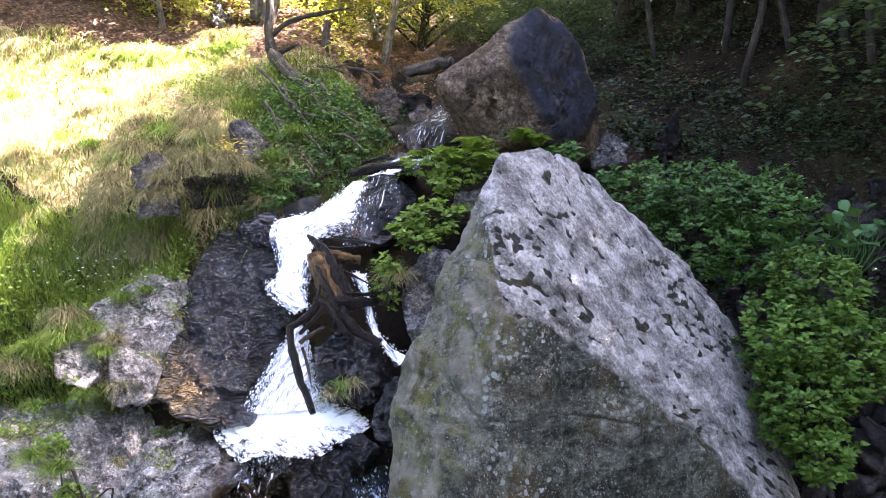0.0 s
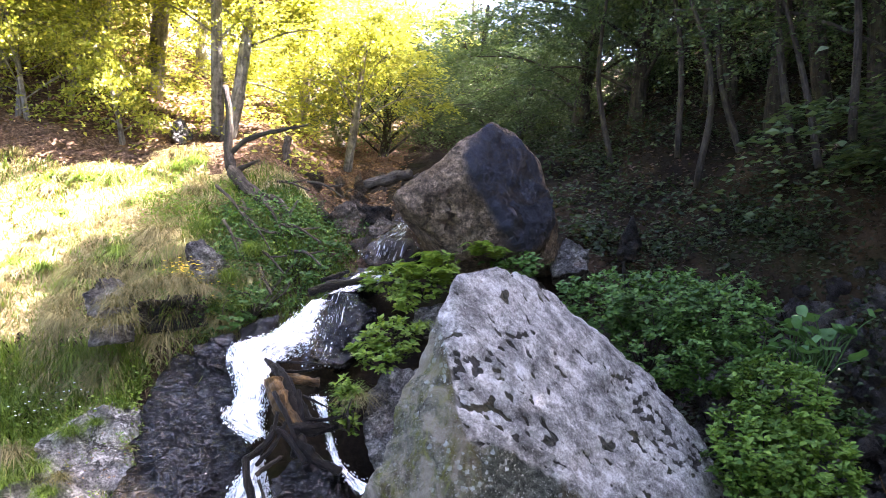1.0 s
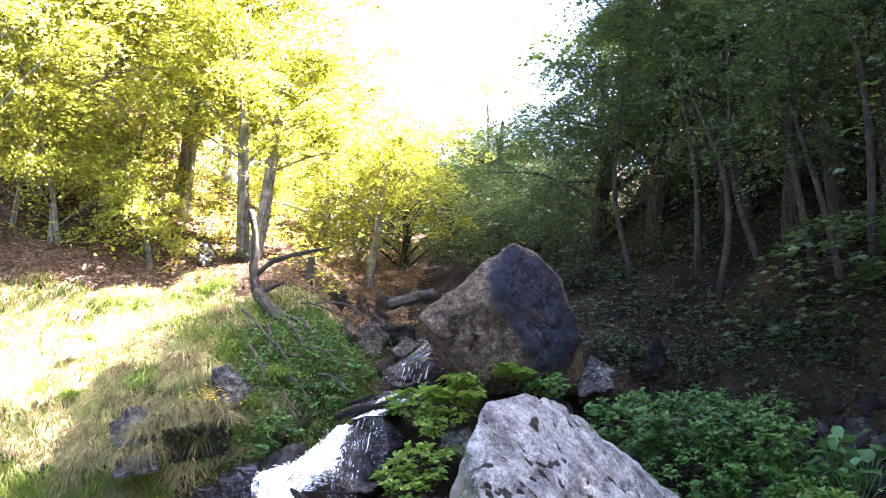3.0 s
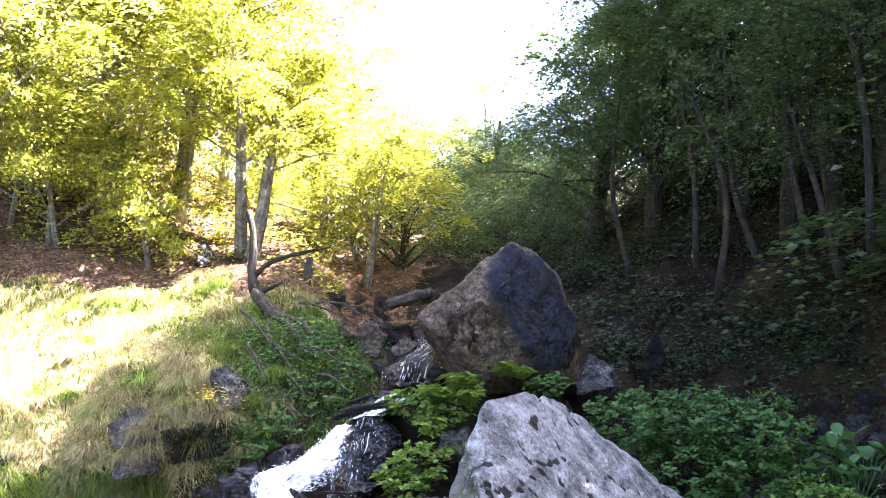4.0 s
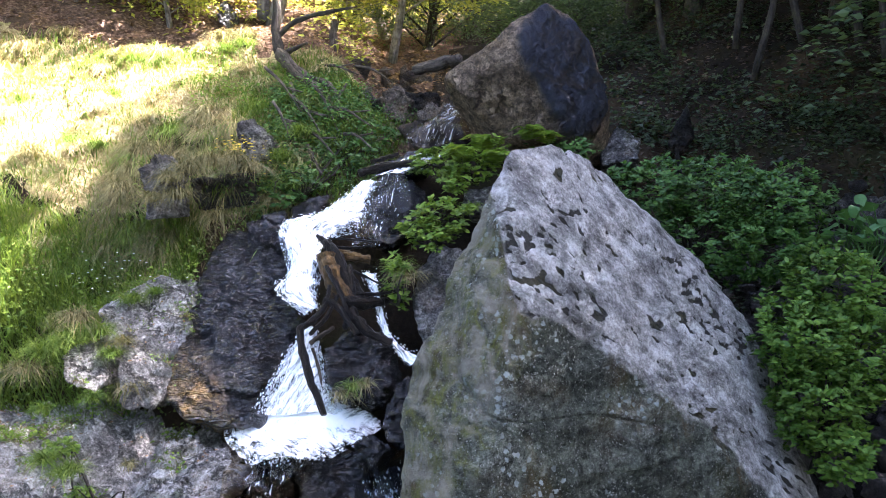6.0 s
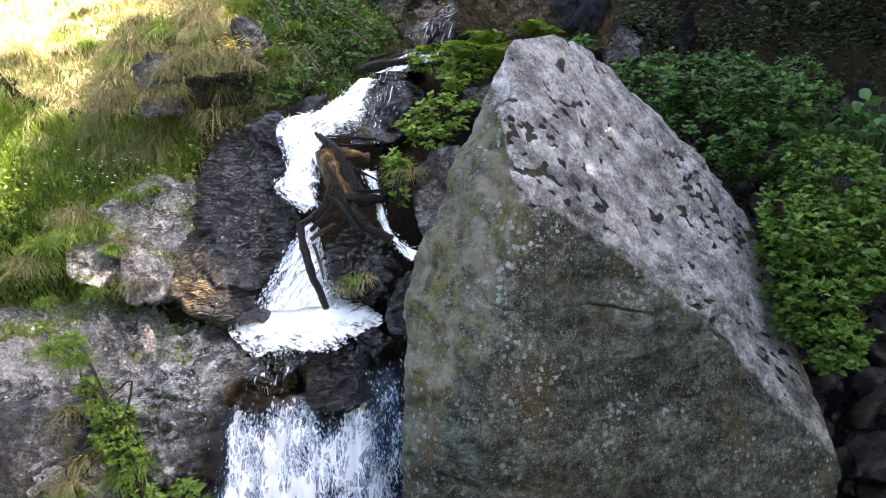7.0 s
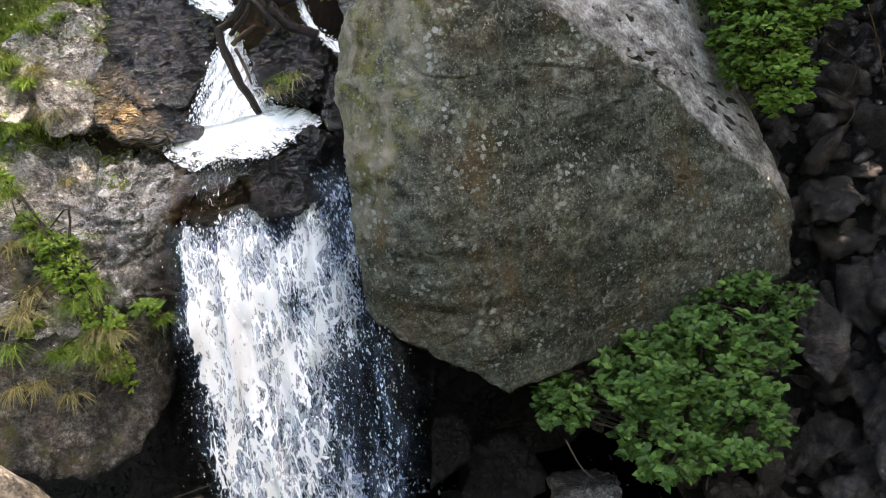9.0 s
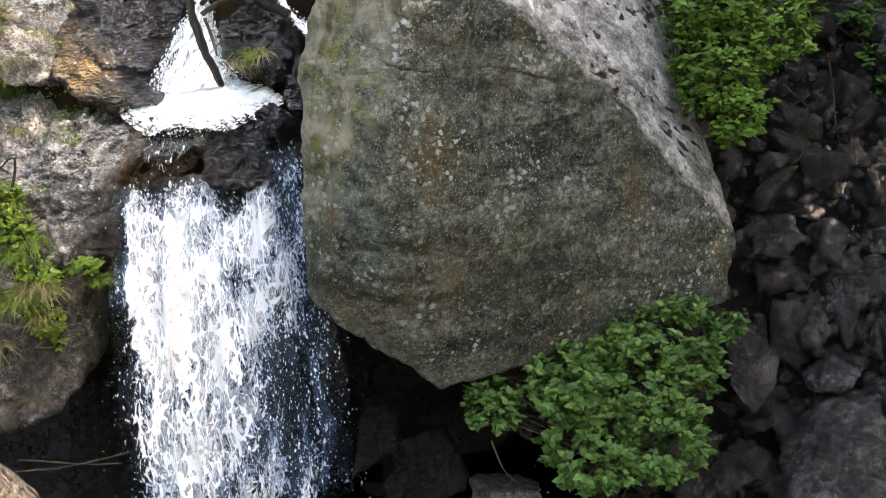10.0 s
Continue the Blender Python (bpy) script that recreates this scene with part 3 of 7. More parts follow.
def tube_arrays(pts, radii, sides=8, wobble=0.0, seed=0):
    """A tapered limb along places; radii at start and end, or one for each place. Also gives where on the limb each vertex lies."""
    n = len(pts)
    if len(radii) != n:
        radii = np.interp(np.linspace(0, 1, n), np.linspace(0, 1, len(radii)), radii)
    verts, faces, fibre = [], [], []
    side, run = None, seed * 1.7
    for i, p in enumerate(pts):
        ahead = (pts[min(i + 1, n - 1)] - pts[max(i - 1, 0)]).normalized()
        if i:
            run += (p - pts[i - 1]).length
        if side is None:
            side = ahead.orthogonal().normalized()
        side = (side - ahead * side.dot(ahead)).normalized()
        up = ahead.cross(side)
        for k in range(sides):
            a = 2 * math.pi * k / sides
            r = radii[i]
            fibre.append((math.cos(a) * r, math.sin(a) * r, run))
            if wobble:
                r *= 1 + wobble * noise.noise(Vector((math.cos(a) * 1.5 + seed, math.sin(a) * 1.5, i * 0.35 + seed * 3))) + 0.5 * wobble * noise.noise(Vector((math.cos(a) * 4, math.sin(a) * 4, i * 0.2 + seed)))
            verts.append(p + (side * math.cos(a) + up * math.sin(a)) * r)
    for i in range(n - 1):
        for k in range(sides):
            a, b = i * sides + k, i * sides + (k + 1) % sides
            faces.append((a, b, b + sides, a + sides))
    faces.append(tuple(range(sides))[::-1])
    faces.append(tuple((n - 1) * sides + k for k in range(sides)))
    return verts, faces, fibre


def tubes_mesh(name, limbs):
    """Several limbs (places, radii, sides, wobble) in one mesh."""
    verts, faces, fibre = [], [], []
    for k, (pts, radii, sides, wobble) in enumerate(limbs):
        v, f, g = tube_arrays(pts, radii, sides, wobble, k)
        faces += [tuple(i + len(verts) for i in face) for face in f]
        verts += v
        fibre += g
    me = mesh(name, verts, faces)
    me.attributes.new("fibre", "FLOAT_VECTOR", "POINT").data.foreach_set("vector", np.array(fibre, np.float32).ravel())
    return me


LEAF_SIMPLE = (np.array([(0, 0, 0), (0.30, 0.42, 0.07), (0, 1, -0.10), (-0.30, 0.42, 0.07)]), np.array([(0, 1, 2), (0, 2, 3)]))
LEAF_FULL = (
    np.array([(0, 0, 0), (0.27, 0.22, 0.06), (0.30, 0.52, 0.05), (0, 1, -0.16), (-0.30, 0.52, 0.05), (-0.27, 0.22, 0.06), (0, 0.5, -0.03)]),
    np.array([(0, 1, 6), (1, 2, 6), (2, 3, 6), (3, 4, 6), (4, 5, 6), (5, 0, 6)]),
)


def leaves_mesh(name, at, ahead, up, size, shape=LEAF_SIMPLE):
    """One leaf at each place, growing along ahead with its face towards up."""
    at, ahead, up, size = (np.asarray(a, float) for a in (at, ahead, up, size))
    ahead = ahead / np.maximum(np.linalg.norm(ahead, axis=1, keepdims=True), 1e-6)
    side = np.cross(ahead, up)
    side /= np.maximum(np.linalg.norm(side, axis=1, keepdims=True), 1e-6)
    face = np.cross(side, ahead)
    tv, tf = shape
    v = at[:, None] + size[:, None, None] * (tv[None, :, :1] * side[:, None] + tv[None, :, 1:2] * ahead[:, None] + tv[None, :, 2:] * face[:, None])
    f = tf[None] + (np.arange(len(at)) * len(tv))[:, None, None]
    return fast_mesh(name, v.reshape(-1, 3), f.reshape(-1, tf.shape[1]))


def blades_mesh(name, at, ways, length, width, droop, seed=0):
    """Grass: a tapered, bending blade at each place."""
    rng = np.random.default_rng(seed)
    at, ways = np.asarray(at, float), np.asarray(ways, float)
    n = len(at)
    length, width, droop = (np.broadcast_to(np.asarray(a, float), (n,)) for a in (length, width, droop))
    flat = ways * (1, 1, 0)
    flat = flat + rng.normal(0, 0.15, (n, 3)) * (1, 1, 0)
    flat /= np.maximum(np.linalg.norm(flat, axis=1, keepdims=True), 1e-6)
    side = np.stack([-flat[:, 1], flat[:, 0], 0 * flat[:, 0]], 1)
    spin = rng.uniform(-1, 1, n)[:, None]
    side = side * np.cos(spin) + flat * np.sin(spin)
    rows = []
    for s in (0.0, 0.35, 0.7, 1.0):
        c = at + ways * (length * s)[:, None] + flat * (droop * length * 0.45 * s * s)[:, None] - np.array((0, 0, 1.0)) * (droop * length * s**2.4 * 0.9)[:, None]
        w = (width * (1 - s) ** 0.6)[:, None]
        rows += [c - side * w, c + side * w] if s < 1 else [c]
    v = np.stack(rows, 1)
    tf = np.array([(0, 1, 3), (0, 3, 2), (2, 3, 5), (2, 5, 4), (4, 5, 6)])
    f = tf[None] + (np.arange(n) * 7)[:, None, None]
    return fast_mesh(name, v.reshape(-1, 3), f.reshape(-1, 3))


# ---- the ground: a stepped stream valley with a bank on either side ----
def smoothstep(a, b, x):
    u = np.clip((x - a) / (b - a), 0, 1)
    return u * u * (3 - 2 * u)


def stream_x(y):
    return np.interp(y, [4, 5, 6, 6.7, 7.4, 8, 12, 20, 60], [-1.0, -1.0, -1.15, -0.65, -0.2, -0.1, -0.2, 0.3, 2.0])


def ground_z(x, y):
    x, y = np.asarray(x, float), np.asarray(y, float)
    bed = np.interp(y, [0, 4.7, 5.0, 5.5, 5.85, 6.2, 6.7, 7.3, 7.9, 12, 20, 40, 90, 250], [-0.6, -0.3, 1.7, 1.95, 2.35, 2.75, 3.6, 3.95, 4.3, 5.3, 7.4, 14, 26, 50])
    left = np.interp(y, [0, 4.3, 4.9, 5.6, 6.5, 7.7, 9, 11, 14, 20, 40, 90, 250], [-0.6, -0.2, 1.5, 2.75, 3.55, 4.55, 5.4, 6.15, 7.1, 9.6, 18, 36, 60])
    right = np.interp(y, [0, 3.5, 5, 6, 7, 8, 10, 13, 20, 40, 90, 250], [-1.0, -0.8, -0.35, 0.9, 2.5, 3.7, 4.8, 6.3, 9.8, 18, 34, 60])
    left = left + 0.14 * np.clip(-3.2 - x, 0, 60) * smoothstep(4, 7, y)
    left = left + 0.5 * np.clip(-0.2 * y - 0.6 - x, 0, 30) * smoothstep(9.0, 12.5, y)
    right = right + np.clip(x - 2.8, 0, 40) * (0.42 + 0.1 * smoothstep(8, 14, y))
    sx = stream_x(y)
    wide = np.interp(y, [4, 6, 7, 9, 14, 20, 40, 90, 250], [0.5, 0.55, 0.55, 0.8, 1.4, 4.0, 14.0, 40.0, 90.0])
    z = bed + (left - bed) * smoothstep(sx - wide * 0.7, sx - wide * 2.0, x)
    return z + (right - bed) * smoothstep(sx + wide * 0.9, sx + wide * 2.0 + 1.1, x)


def rough_ground(x, y):
    z = float(ground_z(x, y))
    p = Vector((x * 0.9, y * 0.9, 0.3))
    far = min(1.0, max(0.0, (y - 2) / 4))
    if -7 < x < -1.4 and 6.3 < y < 9.5:
        z += 0.16 * noise.noise(Vector((x * 2.1, y * 2.6, 4.4))) * min(1.0, -1.4 - x, y - 6.3, 9.5 - y)
    return z + far * (0.16 * noise.fractal(p, 0.8, 2.1, 5) + 0.05 * noise.noise(p * 5))


def spaced(lo, hi, near_lo, near_hi, step, grow):
    out = list(np.arange(near_lo, near_hi, step))
    d = step
    while out[-1] < hi:
        d *= grow
        out.append(out[-1] + d)
    d = step
    while out[0] > lo:
        d *= grow
        out.insert(0, out[0] - d)
    return np.array(out)


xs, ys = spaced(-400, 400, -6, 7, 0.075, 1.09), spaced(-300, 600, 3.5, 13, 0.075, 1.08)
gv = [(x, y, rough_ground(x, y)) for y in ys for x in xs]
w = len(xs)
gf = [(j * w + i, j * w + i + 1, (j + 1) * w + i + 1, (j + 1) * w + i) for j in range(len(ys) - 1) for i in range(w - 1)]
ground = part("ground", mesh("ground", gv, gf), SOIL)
for cover in (SHADE_BLACK_ROCK, SUNLIT_THATCH, MOULD):
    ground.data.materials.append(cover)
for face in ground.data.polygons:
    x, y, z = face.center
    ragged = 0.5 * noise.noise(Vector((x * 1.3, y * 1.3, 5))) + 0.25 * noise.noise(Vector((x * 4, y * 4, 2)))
    # ground faces in the hollow and gully carry their shade as near-black colour
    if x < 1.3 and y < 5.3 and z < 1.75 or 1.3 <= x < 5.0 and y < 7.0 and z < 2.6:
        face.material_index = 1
    # pale straw follows the sunlit bank: part of the sunlight is in its colour
    elif -12 < x < stream_x(y) - 0.95 + ragged and 6.75 + 0.7 * float(smoothstep(-3.2, -2.8, x)) + 0.5 * ragged < y < 9.0 + ragged:
        face.material_index = 2
    # mould only on the left; the right slope's shade is its darker soil colour
    elif y >= 7.6 and x < stream_x(y) - 0.3:
        face.material_index = 3
tagged(ground, "brown leaf-littered earth and moss of a steep wooded stream valley", "ground", kind="structure")


from mathutils import bvhtree

# ---- the great boulder and the rocks ----
me, mid = rock_mesh("boulder", [
    (0.26, 4.96, 4.12), (0.57, 5.16, 4.13), (0.84, 5.42, 4.06), (1.16, 5.76, 3.73), (1.66, 5.82, 3.35), (1.97, 5.71, 2.95), (2.09, 5.49, 2.45),
    (2.50, 5.05, 1.29), (2.42, 4.96, 0.89), (1.28, 4.62, 0.72), (0.38, 4.27, 0.67), (-0.42, 4.27, 1.33), (-0.37, 4.39, 1.78),
    (-0.35, 4.35, 2.44), (-0.34, 4.57, 2.80), (-0.12, 4.86, 3.17), (0.09, 4.97, 3.67),
    (0.19, 4.68, 3.62), (0.26, 4.47, 3.23), (0.20, 4.29, 2.73), (0.81, 4.61, 2.92), (1.45, 4.80, 2.38), (0.01, 4.05, 2.03),
    (1.6, 6.6, 3.2), (0.4, 6.0, 3.6), (0.0, 5.9, 1.6), (1.0, 6.2, 0.4), (2.6, 6.2, 0.8)], level=8, sharp=220, rough=0.04, grain=0.010, seed=3)
UPPER = Vector((0.62, -0.62, 0.475)).normalized()
DOWN = Vector((0.742, 0.192, -0.642))
DOWN = (DOWN - UPPER * DOWN.dot(UPPER)).normalized()
SIDE = UPPER.cross(DOWN)


def weather(me, mid):
    """Furrows and moss pits down the upper face, and ragged ledges across the front. The mesh keeps where each growth lies."""
    crust, algae, pit, slope, co = [], [], [], [], []
    for v in me.vertices:
        p, w = v.co, v.co + mid
        wob = 0.06 * noise.fractal(w * 3.5, 0.7, 2.1, 4)
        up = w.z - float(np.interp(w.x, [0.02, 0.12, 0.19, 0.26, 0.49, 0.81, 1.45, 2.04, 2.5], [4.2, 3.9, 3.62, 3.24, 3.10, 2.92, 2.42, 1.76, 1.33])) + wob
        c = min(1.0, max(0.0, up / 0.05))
        g = min(1.0, max(0.0, (float(np.interp(w.z, [1.2, 1.6, 2.04, 2.5, 2.73, 3.07, 3.7], [-0.5, -0.33, -0.12, 0.14, 0.24, 0.40, 0.2])) - w.x + 1.5 * wob) / 0.14)) * (1 - c)
        a, b, d = w.dot(DOWN), w.dot(SIDE), w.dot(UPPER)
        wander = 0.12 * noise.noise(Vector((a * 2.0, b * 2.0, 3)))
        row = noise.noise(Vector((a * 11 + 5, (b + wander) * 24, 1.7))) + 0.6 * noise.noise(Vector((a * 22, b * 36, 2.7)))
        often = noise.noise(Vector((a * 1.2, b * 2.4, 8.1))) + 0.5 * noise.noise(Vector((a * 3, b * 6, 4)))
        deep = max(0.0, row + 0.55 * often - 0.17 - 0.28 * max(0.0, a - 0.6))
        furrow = noise.noise(Vector((a * 1.5, (b + wander) * 6.0, 6.3)))
        tilt = w.z - 0.10 * w.x + 0.10 * noise.noise(w * 1.3)
        step = noise.noise(Vector((w.x * 1.3, w.y * 1.3, tilt * 7.0)))
        crack = max(0.0, 1 - abs(noise.noise(Vector((w.x * 0.9 + 3, w.y * 0.9, tilt * 2.6)))) / 0.035) * max(0.0, min(1.0, 4 * noise.noise(w * 1.1 + Vector((7, 0, 0)))))
        pocks = noise.noise(w * 13.0)
        off = c * (0.020 * furrow - 0.035 * min(1.0, deep * 2.0)) + (1 - c) * (0.026 * step - 0.03 * crack + 0.012 * abs(noise.noise(Vector((w.x * 3, w.y * 3, tilt * 11)))) ) + 0.005 * pocks
        co.append(p + p.normalized() * off)
        crust.append(c)
        algae.append(g)
        pit.append(min(1.0, deep * 1.7))
        slope.append((a, b, d))
    me.vertices.foreach_set("co", np.array(co, np.float32).ravel())
    for name, values in (("crust", crust), ("algae", algae), ("pit", pit)):
        me.attributes.new(name, "FLOAT", "POINT").data.foreach_set("value", np.array(values, np.float32))
    me.attributes.new("slope", "FLOAT_VECTOR", "POINT").data.foreach_set("vector", np.array(slope, np.float32).ravel())
    me.update()
    return pit, crust


pit, crust = weather(me, mid)
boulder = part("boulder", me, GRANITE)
boulder.location = mid
tagged(boulder, "huge grey granite boulder, lichen-spotted, wedged beside the waterfall", "boulder")

# cushions of dark moss in the hollows of its upper face
cushions = [rock_mesh("moss_cushion", [Vector((random.uniform(-1, 1), random.uniform(-1, 1), random.uniform(-0.5, 0.5))) for _ in range(12)], 2, 8, 0.2, 0.08, 140 + k)[0] for k in range(6)]
hollows = [v.index for v in me.vertices if pit[v.index] > 0.45 and crust[v.index] > 0.9 and v.normal.dot(UPPER) > 0.3]
rng = random.Random(12)
turn = Matrix((DOWN, SIDE, UPPER)).transposed().to_4x4()
for k, i in enumerate(rng.sample(hollows, min(190, len(hollows)))):
    s = rng.choice((0.012, 0.016, 0.022)) * rng.uniform(0.8, 1.2)
    ob = part("moss_cushion", cushions[k % 6], MOSS_DARK, boulder)
    ob.matrix_basis = Matrix.Translation(me.vertices[i].co) @ turn @ Matrix.Rotation(rng.uniform(-0.4, 0.4), 4, "Z") @ Matrix.Diagonal((s * rng.uniform(1.4, 3.0), s, s * 0.5, 1))

me, mid = rock_mesh("boulder", [
    (0.39, 6.78, 5.18), (0.68, 7.02, 5.40), (0.86, 7.13, 5.27), (1.29, 7.35, 4.61), (1.20, 7.28, 4.35), (0.95, 7.12, 4.21), (0.34, 6.88, 4.19),
    (-0.04, 6.76, 4.61), (-0.21, 6.84, 4.78), (0.53, 6.65, 4.94), (0.86, 6.83, 4.33), (0.24, 6.90, 5.09),
    (0.3, 8.4, 4.7), (1.4, 8.8, 4.5), (1.3, 8.6, 5.3), (0.8, 8.5, 5.5), (0.2, 8.3, 4.1), (1.5, 8.4, 3.9)], level=6, sharp=50, rough=0.05, grain=0.014, seed=8, crease=0.02)
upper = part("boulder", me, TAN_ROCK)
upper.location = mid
tagged(upper, "tall angular tan boulder, its shaded side painted dark grey", "boulder")

rock("rock", [(-1.93, 6.29, 3.56), (-1.39, 6.21, 3.47), (-1.22, 5.76, 2.94), (-1.19, 5.55, 2.66), (-1.37, 5.09, 2.33), (-1.90, 5.00, 2.40), (-2.02, 5.11, 2.55), (-1.94, 5.55, 2.88), (-2.07, 6.11, 3.28)],
     (0.0, 0.9, -0.5), WET_ROCK, "black wet rock face shining beside the stream", level=7, sharp=30, rough=0.05, grain=0.012, seed=11, strata=0.02, crease=0.02, blocks=(2.0, 0.010, 0.012), fold=0.03)
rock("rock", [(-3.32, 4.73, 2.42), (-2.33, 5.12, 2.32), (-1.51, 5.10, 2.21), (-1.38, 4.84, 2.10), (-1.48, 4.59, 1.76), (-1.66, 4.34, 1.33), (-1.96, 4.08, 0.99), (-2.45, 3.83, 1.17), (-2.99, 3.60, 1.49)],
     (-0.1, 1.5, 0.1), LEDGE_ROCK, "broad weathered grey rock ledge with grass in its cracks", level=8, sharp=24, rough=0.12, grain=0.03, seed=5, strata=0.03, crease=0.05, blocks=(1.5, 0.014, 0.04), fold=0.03)
